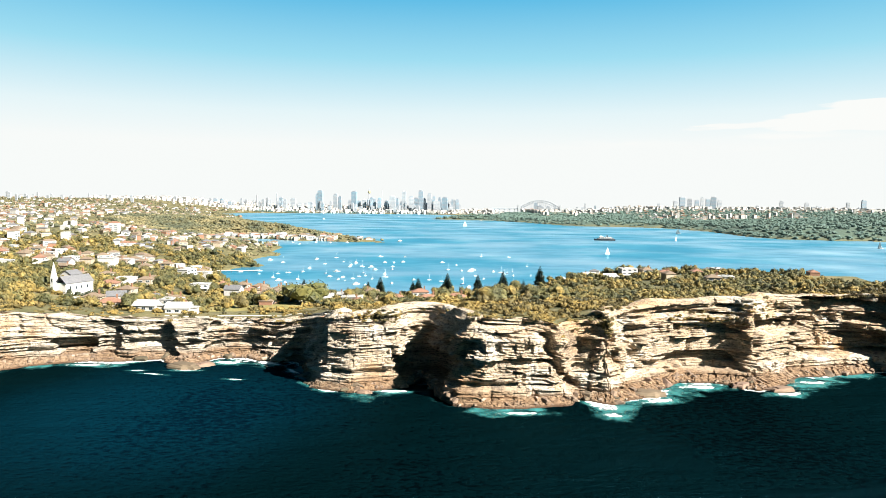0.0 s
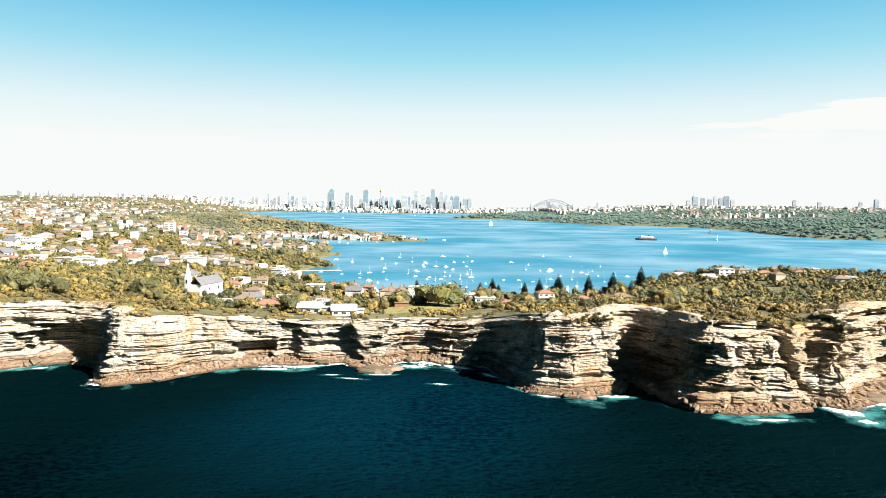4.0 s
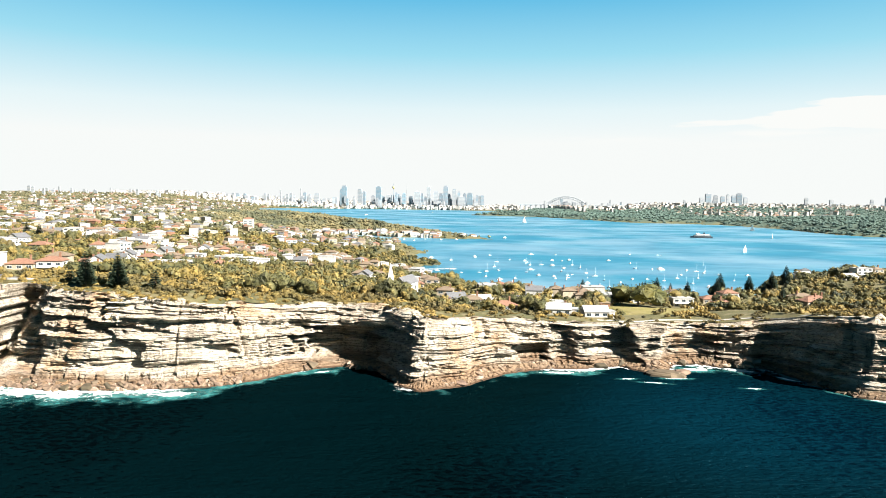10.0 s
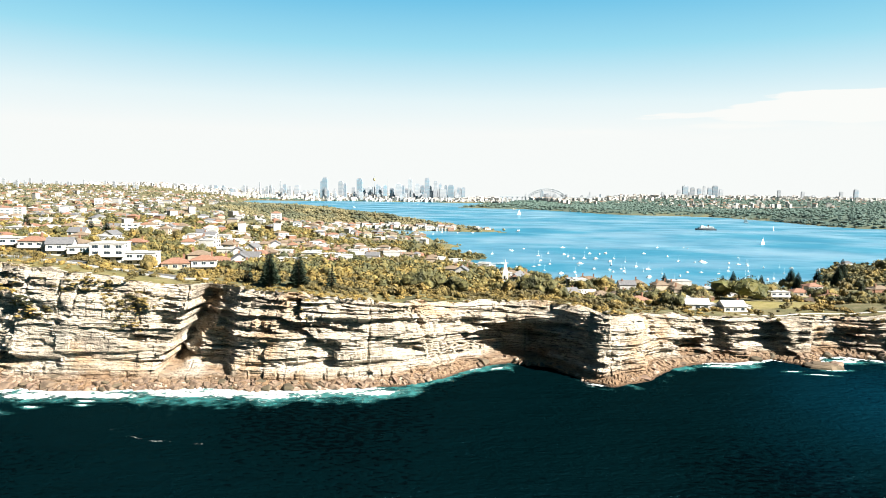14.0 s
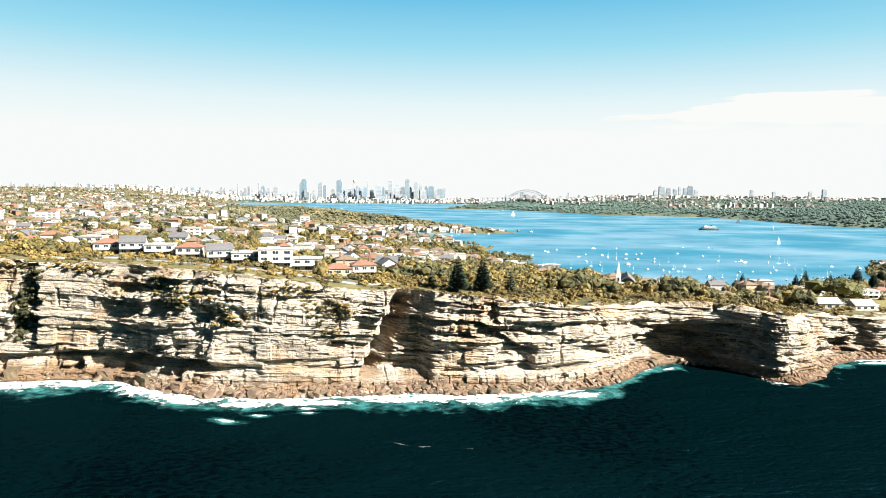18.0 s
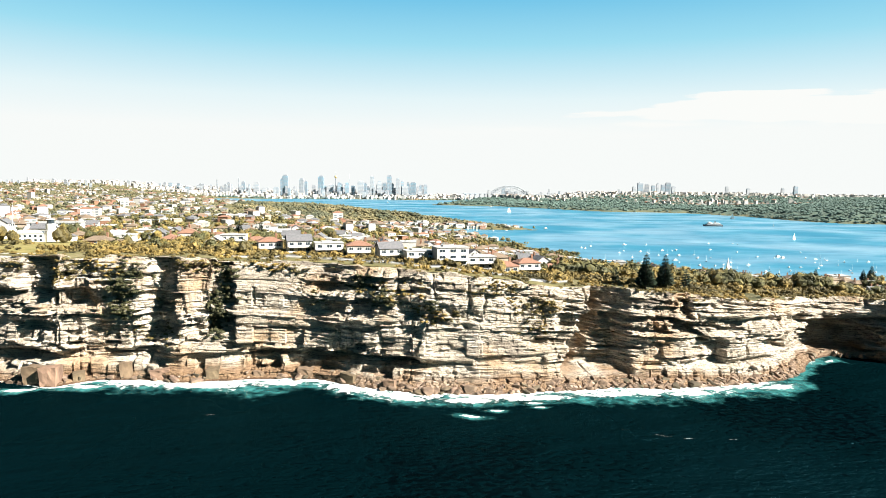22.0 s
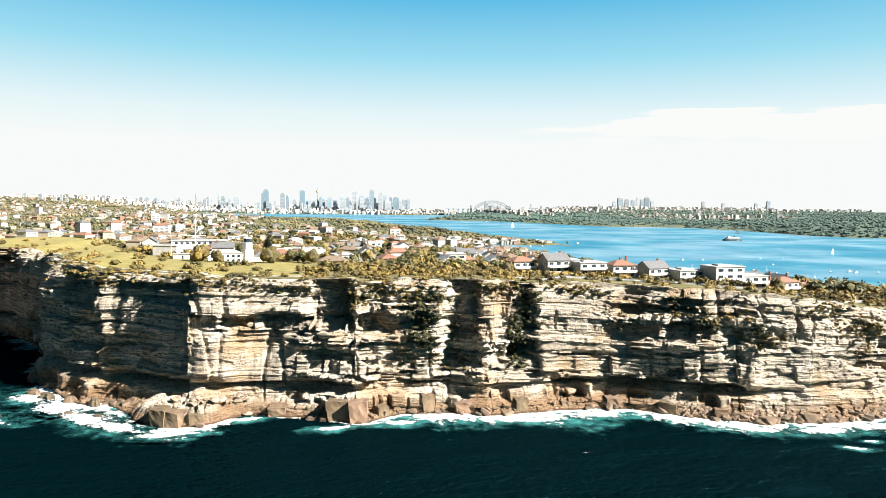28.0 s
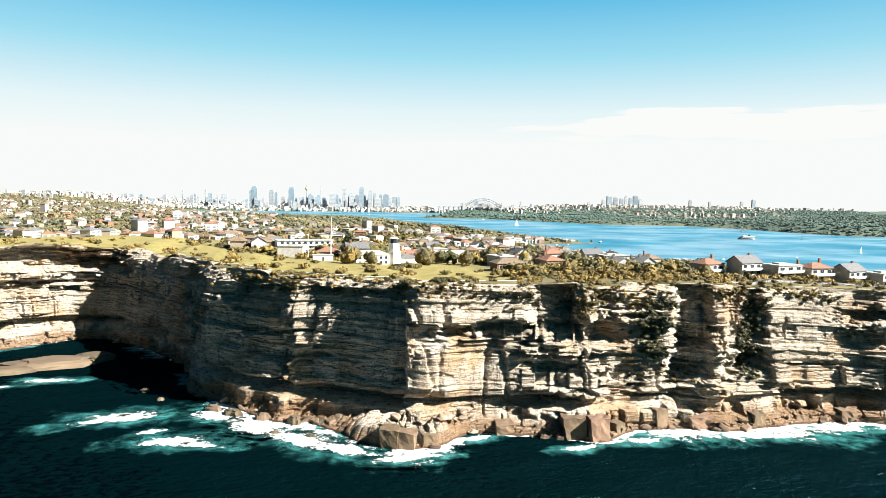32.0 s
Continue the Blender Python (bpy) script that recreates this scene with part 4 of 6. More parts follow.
def house(w, d, storeys, roof, wall, tile, label, balcony=False, chimney=True, wing=False):
    top = 3.0 * storeys
    ob = tagged(new("house"), label, "house", "houses of the suburb")
    bm = boxes((-w / 2, w / 2, -d / 2, d / 2, -2.5, top))
    if wing:
        box(bm, w / 2, w / 2 + 4, -d / 4, d / 2 - 0.5, -2.5, 2.9)
    part("wall", bm, wall, ob)
    if roof == "hip":
        part("roof", hip_roof(w, d, top, 0.27 * d), tile, ob)
    elif roof == "gable":
        for s in (-1, 1):
            bm = bmesh.new()
            v = [bm.verts.new(p) for p in ((s * w / 2, -d / 2, top), (s * w / 2, d / 2, top), (s * w / 2, 0, top + 0.32 * d))]
            v2 = [bm.verts.new((p.co.x - s * 0.25, p.co.y, p.co.z)) for p in v]
            bm.faces.new(v), bm.faces.new(v2[::-1])
            part("gable", bm, wall, ob)
        part("roof", gable_roof(w, d, top, 0.34 * d), tile, ob)
    else:
        part("roof", flat_roof(w, d, top), tile, ob)
    if wing:
        part("wing_roof", boxes((w / 2 + 0.01, w / 2 + 4.4, -d / 4 - 0.4, d / 2 - 0.1, 2.9, 3.2)), tile, ob)
    for k in range(storeys):
        for i in range(2 if w < 12 else 3):
            n = 2 if w < 12 else 3
            window_on(ob, (i - (n - 1) / 2) * w / n, -d / 2, 3 * k + 0.8, w / n * 0.55, 1.6, -1)
        window_on(ob, w / 2, -d / 5, 3 * k + 0.9, 1.8, 1.4, 2)
    if balcony:
        part("balcony", boxes((-w / 2 + 0.4, w / 2 - 0.4, -d / 2 - 1.8, -d / 2 - 0.01, 2.8, 3.05)), CONCRETE, ob)
        part("balustrade", boxes((-w / 2 + 0.4, w / 2 - 0.4, -d / 2 - 1.8, -d / 2 - 1.72, 3.05, 4.0)), FRAME, ob)
    if chimney and roof != "flat":
        part("chimney", boxes((w / 4, w / 4 + 0.9, 0.2, 1.1, top, top + 0.34 * d + 0.9), (w / 4 - 0.1, w / 4 + 1.0, 0.1, 1.2, top + 0.34 * d + 0.9, top + 0.34 * d + 1.05)), WALL_BRICK, ob)
    return ob


HOUSES = [
    house(13, 9.5, 1, "hip", WALL_CREAM, ROOF_RED, "single-storey cream house under a terracotta hip roof"),
    house(12, 9, 2, "hip", WALL_WHITE, ROOF_RED, "two-storey white house with a terracotta hip roof", balcony=True),
    house(14, 10, 2, "flat", WALL_WHITE, ROOF_PALE, "modern white flat-roofed house with a long balcony", balcony=True),
    house(11, 9, 2, "hip", WALL_CREAM, ROOF_BROWN, "two-storey cream house with weathered brown tiles"),
    house(13, 8.5, 1, "gable", WALL_WHITE, ROOF_PALE, "low white cottage with a pale metal gable roof", wing=True),
    house(12, 9, 2, "gable", WALL_WHITE, ROOF_GREY, "white gabled house with a slate-grey roof", balcony=True),
    house(14, 9, 1, "hip", WALL_BRICK, ROOF_BROWN, "brick bungalow with a weathered tile roof", wing=True),
    house(16, 11, 3, "flat", WALL_WHITE, ROOF_PALE, "three-storey white apartment block with balconies", balcony=True),
]
used = set()


def put_house(kind, x, y, turn, z=None):
    z = ground_z(x, y) if z is None else z
    m = pose(x, y, z + 0.1, 0, 0, turn)
    KEEP_CLEAR.append((x, y, 8.0))
    if kind not in used:
        used.add(kind)
        HOUSES[kind].matrix_basis = m
        return HOUSES[kind]
    return copy_thing(HOUSES[kind], m)


# the row along the cliff road, then the streets behind
for i, (x, y, k) in enumerate([(-571, 392, 1), (-556, 386, 5), (-541, 380, 2), (-526, 377, 1), (-511, 373, 5), (-497, 368, 2), (-482, 361, 7), (-467, 362, 2), (-453, 368, 0), (-440, 372, 1), (-424, 378, 0)]):
    put_house(k, x, y, 12 - 3 * (i % 4))
for x, y, k, a in [(-158, 381, 4, 4), (-177, 384, 4, -6), (-192, 420, 5, 10), (-205, 398, 0, 20), (-20, 420, 0, 15), (-2, 446, 1, -10), (-46, 503, 0, 0), (-28, 515, 1, 8), (-222, 412, 3, 8), (-238, 431, 4, -5), (-214, 438, 6, 12), (-196, 458, 3, 0), (-230, 458, 5, 20), (-176, 412, 2, -4), (-182, 436, 3, 10), (-212, 480, 4, 6), (-236, 486, 3, -8), (172, 676, 7, 5), (150, 660, 4, 12), (205, 664, 0, 0), (-258, 505, 0, 8)]:
    put_house(k, x, y, a)

KEEP_CLEAR.append((-270, 470, 16))
KEEP_CLEAR.append((-122, 430, 36))
KEEP_CLEAR.append((-107, 470, 13))
for cx_, cy_ in ((-268, 440), (-256, 428), (-280, 425), (-290, 408), (-262, 412), (-300, 430)):
    KEEP_CLEAR.append((cx_, cy_, 11))
g = np.random.default_rng(11)
near_houses = []
for gy_ in np.arange(372, 760, 21.0):
    for gx_ in np.arange(-1010, 300, 20.0):
        x, y = gx_ + g.uniform(-5, 5) + 8 * ((gy_ // 21) % 2), gy_ + g.uniform(-5, 5)
        back = float(behind_rim(x, y))
        d = float(shore_depth(np.array([x]), np.array([y]))[0][0])
        if d < 14 or back < 45 or lawn_share(np.array([x]), np.array([y]))[0] > 0.2 or not clear(x, y, 7):
            continue
        if -400 < x < -262 and back < 105:
            continue
        if x > -60 and (back < 170 or g.random() < 0.85):
            continue
        if -312 < x < -225 and y < 462:
            continue
        if -655 < x < -600 and back < 70:
            continue
        if vnoise(x / 55, y / 55, 121) > 0.62 or g.random() < (0.12 if (x < -420 and back < 80) or x > -262 else (0.55 if x > -420 else 0.3)):
            continue
        near_houses.append((x, y))
near_houses = near_houses[:300]
for x, y in near_houses:
    put_house(int(g.choice(8, p=[0.08, 0.05, 0.16, 0.28, 0.15, 0.12, 0.13, 0.03])), x, y, g.choice([0, 90, 180]) + g.uniform(-14, 14))


# ---- the far suburb: small houses joined, too many to count ----
def far_houses(name, places, label, pale=False):
    vs, qs, ms, base = [], [], [], 0
    gg = np.random.default_rng(3)
    for x, y, z, w, d, h, a, flat in places:
        c, s = math.cos(a), math.sin(a)
        wall = [(-w, -d, -3), (w, -d, -3), (w, d, -3), (-w, d, -3), (-w, -d, h), (w, -d, h), (w, d, h), (-w, d, h)]
        r = max(w - d, 0.2)
        e = 1.08
        rise = 0.15 if flat else 0.5 * d
        roof = [(-w * e, -d * e, h), (w * e, -d * e, h), (w * e, d * e, h), (-w * e, d * e, h), (-r, 0, h + rise), (r, 0, h + rise)]
        if flat:
            roof[4], roof[5] = (-w, 0, h + rise), (w, 0, h + rise)
        win = []
        for k in range(max(1, int(h // 3))):
            for cx_ in (-0.5, 0.5):
                win += [((cx_ - 0.28) * w, -d - 0.08, 3 * k + 0.8), ((cx_ + 0.28) * w, -d - 0.08, 3 * k + 0.8), ((cx_ + 0.28) * w, -d - 0.08, 3 * k + 2.3), ((cx_ - 0.28) * w, -d - 0.08, 3 * k + 2.3)]
        pts = np.array(wall + roof + win)
        vs.append(np.stack([pts[:, 0] * c - pts[:, 1] * s + x, pts[:, 0] * s + pts[:, 1] * c + y, pts[:, 2] + z], -1))
        q = [(0, 1, 5, 4), (1, 2, 6, 5), (2, 3, 7, 6), (3, 0, 4, 7), (8, 9, 13, 12), (10, 11, 12, 13), (9, 10, 13, 13), (11, 8, 12, 12)]
        tone = int(gg.choice(3, p=[0.46, 0.38, 0.16])) if h < 8 else 0
        rt = 5 + int(gg.choice(4, p=[0.16, 0.42, 0.24, 0.18])) if not flat else 8
        m = [tone] * 4 + [rt] * 4
        for k in range(len(win) // 4):
            b = 14 + 4 * k
            q.append((b, b + 1, b + 2, b + 3)), m.append(3)
        qs += [tuple(base + i for i in f) for f in q]
        ms += m
        base += len(pts)
    tris = [f for f in qs]
    me = bpy.data.meshes.new(name)
    me.from_pydata(np.concatenate(vs).tolist(), [], [f if len(set(f)) == 4 else tuple(dict.fromkeys(f)) for f in tris])
    # pale lightens far walls and roofs too, in place of haze
    for m in (WALL_WHITE, CONCRETE, ROOF_PALE, HAZED_PANE, FRAME, ROOF_BROWN, CONCRETE, ROOF_PALE, ROOF_PALE) if pale else (WALL_WHITE, WALL_CREAM, WALL_BRICK, HAZED_PANE, FRAME, ROOF_RED, ROOF_BROWN, ROOF_GREY, ROOF_PALE):
        me.materials.append(m)
    me.polygons.foreach_set("material_index", np.array(ms, np.int32))
    return tagged(new(name, me), label, "houses", kind="stuff")


def wood_share(x, y):
    """Where bush keeps the houses out."""
    point = smooth(300, 120, np.hypot((x + 420) / 1.5, y - 1560))
    return np.maximum(point, smooth(0.62, 0.7, fbm(x / 210, y / 210, 131, 3)))


def random_places(count, x0, x1, y0, y1, seed, power=1.0):
    gg = np.random.default_rng(seed)
    y = y0 + (y1 - y0) * gg.random(count) ** power
    wide = 0.7 * (y - 20) + 60
    x = np.clip(-365 - 0.12 * (y - 300) + (gg.random(count) * 2 - 1) * (wide + 500), x0, x1)
    return x, y, gg


x, y, gg = random_places(7000, -4200, 3900, 740, 4600, 17, 1.35)
da, db = shore_depth(x, y)
ok = (da > 10) & (wood_share(x, y) < 0.5) & (x < 400) & (vnoise(x / 70, y / 70, 133) < 0.8)
x, y = x[ok], y[ok]
z = height(x, y)
size = 1 + 0.25 * smooth(1800, 3600, y)
far_list = list(zip(x, y, z, (5 + 2.5 * gg.random(len(x))) * size, (4 + 1.2 * gg.random(len(x))) * size, np.where(gg.random(len(x)) < 0.025, 9 + 8 * gg.random(len(x)), 3.2 + 3 * (gg.random(len(x)) < 0.5)), gg.random(len(x)) * 3.1, gg.random(len(x)) < 0.2))
hx, hy = gg.uniform(-480, -230, 400), gg.uniform(1340, 1480, 400)
ok = np.abs(shore_depth(hx, hy)[0] - 16) < 11
hx, hy = hx[ok][:60], hy[ok][:60]
far_list += list(zip(hx, hy, height(hx, hy), 5 + 3 * gg.random(len(hx)), 4 + 1.5 * gg.random(len(hx)), np.where(gg.random(len(hx)) < 0.3, 8.0, 5.5), 0.4 * gg.random(len(hx)), gg.random(len(hx)) < 0.3))
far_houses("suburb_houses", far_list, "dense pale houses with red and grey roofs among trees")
x, y, gg = random_places(6000, 500, 3900, 1700, 4600, 19, 1.0)
da, db = shore_depth(x, y)
town = smooth(1.0, 0.6, np.hypot((x - 1220) / 420, (y - 3000) / 620)) + smooth(3300, 4000, y)
ok = (db > 40) & (gg.random(len(x)) < town)
x, y = x[ok], y[ok]
z = height(x, y)
far_houses("north_shore_houses", list(zip(x, y, z, 6 + 3 * gg.random(len(x)), 4.5 + 1.5 * gg.random(len(x)), np.where(gg.random(len(x)) < 0.12, 12 + 12 * gg.random(len(x)), 5.0), gg.random(len(x)) * 3.1, gg.random(len(x)) < 0.15)), "distant red-roofed houses on the wooded north shore")


# ---- scrub, trees and woods ----
BUSHES = [foliage(s, 74, 1.0, 0.16, 0.62, 3, core=0.88) for s in range(5)]
CROWNS = [foliage(20 + s, 100, 1.0, 0.14, 0.8, 5, core=0.9) for s in range(4)]
CANOPY = [foliage(60 + s, 6, 1.0, 0.2, 0.40, 3) for s in range(4)]
TUFTS = [foliage(40 + s, 6, 1.0, 0.2, 0.75, 2) for s in range(4)]

g = np.random.default_rng(23)
x = g.uniform(-1040, 320, 22000)
back = g.uniform(0, 1, 22000) ** 1.3 * 150 - 1.5
y = np.interp(x, RX, RY) + back
lawn = lawn_share(x, y)
thick = np.full(len(x), 0.42)
thick = np.where((x > -420) & (x < -262), 0.85, thick)
thick = np.where(x > -48, 0.9, thick)
thick = np.where((x > -660) & (x < -560), 0.8, thick)
thick = np.where((x > -230) & (x < -60), 0.22, thick)
thick = thick * (0.6 + 0.4 * smooth(1, 9, back)) * (1 - 0.93 * lawn) * (0.35 + 0.9 * smooth(0.35, 0.6, fbm(x / 14, y / 14, 141, 3)))
ok = g.random(len(x)) < thick
x, y, back = x[ok], y[ok], back[ok]
far_enough = (x < -60) | (back < 105)
for a, b, c in KEEP_CLEAR:
    far_enough &= (x - a) ** 2 + (y - b) ** 2 > (c + 0.3 - 1.5 * (c > 20)) ** 2
x, y, back = x[far_enough], y[far_enough], back[far_enough]
size = (0.7 + 1.5 * g.random(len(x)) ** 2) * (0.8 + 0.9 * smooth(8, 30, back)) * (1 + 0.15 * smooth(-60, -20, x))
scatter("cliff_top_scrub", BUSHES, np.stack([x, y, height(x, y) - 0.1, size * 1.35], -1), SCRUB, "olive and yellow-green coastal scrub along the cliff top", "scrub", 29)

# plants hanging on ledges of the wall
LEDGES = [(-722, 0.97, 12, 60), (-760, 0.97, 14, 60), (-700, 0.97, 10, 40), (-548, 0.72, 5, 26), (-560, 0.96, 14, 40), (-600, 0.96, 16, 50), (-95, 0.93, 8, 14), (-35, 0.9, 12, 90), (-452, 0.78, 10, 60), (-452, 0.55, 8, 24), (-640, 0.9, 12, 70), (-520, 0.8, 14, 60), (-500, 0.62, 16, 40), (-690, 0.92, 14, 60), (-740, 0.94, 26, 80), (-780, 0.95, 16, 50),
          (110, 0.75, 10, 60), (150, 0.85, 16, 60), (60, 0.9, 10, 60), (-380, 0.88, 8, 14), (-660, 0.86, 10, 60), (-470, 0.9, 12, 40), (-620, 0.35, 10, 30)]
COLUMNS = [(-628, 0.55, 5, 70), (-628, 0.72, 6, 80), (-626, 0.86, 7, 60), (-589, 0.38, 4, 60), (-588, 0.52, 4, 60), (-586, 0.68, 4, 50), (-585, 0.84, 5, 40), (-522, 0.74, 5, 40), (-533, 0.86, 6, 36), (-500, 0.7, 4, 20)]
for name_, spots_, leaf_, label_, grow in (("ledge_plants", LEDGES, SCRUB, "green shrubs rooted on ledges of the rock wall", 1.2), ("gully_plants", COLUMNS, LEAF_DARK, "dark shrubs filling damp gullies of the rock wall", 1.5)):
    lx, ly, lz, ls = [], [], [], []
    for hx, f, half, amount in spots_:
        gg = np.random.default_rng(int(abs(hx) * 7 + f * 100))
        px = hx + half * gg.normal(size=amount) * 0.55
        pf = np.clip(f + 0.05 * gg.normal(size=amount), 0.05, 0.985)
        i = np.clip(np.searchsorted(-cx, -px), 0, N - 1)
        backs = cshelf[i] + lean[i] * pf + relief(S[i], pf, cx[i]) - 0.3
        lx.append(cx[i] + nx[i] * backs), ly.append(cy[i] + ny[i] * backs)
        lz.append(foot + (ctop[i] - foot) * pf - 0.4), ls.append(grow * (0.5 + 0.9 * gg.random(amount)))
    scatter(name_, BUSHES, np.stack([np.concatenate(a) for a in (lx, ly, lz, ls)], -1), leaf_, label_, "shrubs", 31)

# trees of the streets and slopes: joined growth behind the single trees
x, y, gg = random_places(38000, -4200, 900, 370, 4400, 37, 1.7)
da, db = shore_depth(x, y)
back = behind_rim(x, y)
wood = wood_share(x, y)
ok = (da > 1.5) & (back > 40) & (gg.random(len(x)) < 0.85 + 0.15 * wood - 0.4 * smooth(-415, -440, x) * smooth(900, 600, y)) & (lawn_share(x, y) < 0.3) & (x < 330)
x, y = x[ok], y[ok]
near = y < 900
clash = np.zeros(len(x), bool)
for a, b, c in KEEP_CLEAR:
    clash |= (x - a) ** 2 + (y - b) ** 2 < (c - 1.0) ** 2
clash |= (x > -145) & (x < 75) & (y > 455) & (y < 605) & (gg.random(len(x)) < 0.72)
x, y = x[~clash], y[~clash]
near = y < 950
size = (2.8 + 3.5 * gg.random(len(x)) ** 1.2) * (1 + (0.2 - 0.3 * smooth(-415, -440, x) - 0.35 * smooth(-265, -250, x)) * smooth(800, 500, y) + 0.15 * smooth(800, 1100, y) + 0.3 * smooth(1500, 3500, y))
put = np.stack([x, y, height(x, y) + 0.9, size], -1)
scatter("street_trees", CROWNS, put[near], LEAF, "mixed green garden and street trees between houses", "trees", 41, (0.8, 1.3))
scatter("suburb_trees", TUFTS, put[~near], HAZED_LEAF, "distant belts of trees among the houses", "trees", 43, (0.8, 1.3))
x, y = gg.uniform(-1050, -190, 3400), 395 + 560 * gg.random(3400) ** 1.2
da, db = shore_depth(x, y)
ok = (da > 3) & (behind_rim(x, y) > 48) & (lawn_share(x, y) < 0.2)
for a, b, c in KEEP_CLEAR:
    ok &= (x - a) ** 2 + (y - b) ** 2 > (c - 1.2) ** 2
x, y = x[ok], y[ok]
scatter("garden_trees", CROWNS, np.stack([x, y, height(x, y) + 0.5, 1.6 + 2.3 * gg.random(len(x)) ** 1.5], -1), LEAF, "olive garden shrubs and small trees between the houses", "trees", 45, (0.8, 1.35))

gg = np.random.default_rng(47)
y = 1340 + 560 * gg.random(6500) ** 1.2
x = -120 - 620 * gg.random(6500)
da, db = shore_depth(x, y)
ok = (da > 26 + 20 * (vnoise(x / 40, y / 40, 171) - 0.5)) & (wood_share(x, y) > 0.35)
x, y = x[ok], y[ok]
scatter("point_woods", CANOPY, np.stack([x, y, height(x, y) + 0.6, 5.2 + 2.8 * gg.random(len(x))], -1), HAZED_LEAF, "bush covering the low harbour point, tinted grey-green for haze", "woods", 49)
y = 1500 + 2700 * gg.random(15000) ** 1.15
x = 120 + gg.random(15000) * (0.72 * y + 250)
x = np.where(gg.random(15000) < 0.18, -90 + 500 * gg.random(15000), x)
da, db = shore_depth(x, y)
town = smooth(1.0, 0.7, np.hypot((x - 1220) / 420, (y - 3000) / 620))
ok = (db > 3) & (gg.random(len(x)) > 0.8 * town)
x, y = x[ok], y[ok]
scatter("north_shore_woods", CANOPY, np.stack([x, y, height(x, y) + 0.5, (6.5 + 5.0 * gg.random(len(x))) * (1 + 0.2 * smooth(2200, 3800, y))], -1), HAZED_WOODS, "eucalypt woods over the north shore headlands, tinted blue-green for haze", "woods", 53)


# ---- single trees ----
def norfolk_pine(height_m, seed, label):
    """Tiered, symmetrical pine: whorls of drooping branches with needle sprays."""
    ob = tagged(new("norfolk_pine"), label, "pine tree", "norfolk pines")
    part("trunk", tube(bmesh.new(), (0, 0, -0.6), (0, 0, height_m), 0.028 * height_m, 0.02, 8), BARK, ob)
    gg = np.random.default_rng(seed)
    vs, count = [], 0
    tiers = int(height_m / 0.85)
    for k in range(tiers):
        f = k / (tiers - 1)
        z = height_m * (0.12 + 0.86 * f)
        reach = height_m * 0.23 * (1 - f) ** 0.75 * (0.85 + 0.3 * gg.random()) + 0.25
        arms = 11 if f < 0.75 else 7
        for a in range(arms):
            ang = 6.283 * (a + gg.random() * 0.5) / arms + k
            for share in (0.35, 0.6, 0.82, 1.0):
                if gg.random() < 0.08:
                    continue
                c = np.array([math.cos(ang) * reach * share, math.sin(ang) * reach * share, z + 0.10 * reach * share - 0.02 * height_m * share])
                s = 0.21 * reach + 0.32
                u = np.array([math.cos(ang), math.sin(ang), 0.25]) * s * 1.2
                w = np.array([-math.sin(ang), math.cos(ang), 0.0]) * s * (0.5 + 0.3 * gg.random())
                tip = np.array([0, 0, 0.35 * s])
                vs += [c - u, c + w - tip, c + u, c - w - tip * gg.random()]
    vs = np.array(vs)
    crown = new("crown", mesh_from("crown", vs, np.arange(len(vs)).reshape(-1, 4), [PINE]))
    crown.parent = ob
    return ob


def broad_tree(spread, tall, seed, label, leaf=LEAF):
    ob = tagged(new("broadleaf_tree"), label, "tree", "single broadleaf trees")
    gg = random.Random(seed)
    bm = tube(bmesh.new(), (0, 0, -0.6), (0, 0, tall * 0.4), 0.05 * tall, 0.035 * tall, 8)
    for k in range(5):
        a = 1.256 * k + gg.random()
        tube(bm, (0, 0, tall * 0.36), (math.cos(a) * spread * 0.32, math.sin(a) * spread * 0.32, tall * 0.72), 0.03 * tall, 0.012 * tall, 6)
    part("trunk", bm, BARK, ob)
    v, q = foliage(seed + 100, 1300, spread * 0.62, spread * 0.030, tall / spread * 1.05, 14, 0)
    v[:, 2] += tall * 0.22
    crown = new("crown", mesh_from("crown", v, q, [leaf]))
    crown.parent = ob
    return ob


FIG = surface("fig_leaves", (0.045, 0.055, 0.014), (0.13, 0.12, 0.028), 0.2, 0.7, 0, 5, vary=0.3, island=True)
pines = [norfolk_pine(19, 1, "dark slender norfolk pine by the bay beach"), norfolk_pine(19, 2, "tall dark tiered norfolk pine on the cliff top"), norfolk_pine(11, 3, "young norfolk pine among the houses")]
PINE_SPOTS = [
    (0, -125, 560), (0, -73, 566), (0, -63, 568), (0, -36, 573), (0, -7, 578), (0, 19, 582), (0, 41, 588), (2, 60, 600),
    (1, -398, 322), (1, -386, 327), (2, -372, 333), (2, -409, 330), (1, -600, 640), (1, -620, 655), (1, -951, 829), (1, -700, 700), (2, -765, 690), (2, -238, 545), (2, -262, 560),
    (0, -60, 545), (2, -86, 540), (0, -30, 530), (2, 15, 520), (2, 215, 690), (0, 80, 640),
]
seen_pine = set()
for k, px, py in PINE_SPOTS:
    m = pose(px, py, max(ground_z(px, py), 1.0), 0, 0, (px * 13) % 360) @ Matrix.Scale(0.62 + 0.5 * float(hashed(px, py)), 4)
    if k not in seen_pine:
        seen_pine.add(k)
        pines[k].matrix_basis = m
    else:
        copy_thing(pines[k], m).matrix_basis = m
trees = [broad_tree(24, 15, 1, "huge spreading fig tree beside the park lawn", FIG), broad_tree(9, 9, 2, "rounded green garden tree"), broad_tree(7, 8, 3, "dense olive-green coastal tree", SCRUB), broad_tree(12, 10, 4, "broad shade tree with a lobed crown")]
seen_tree = set()


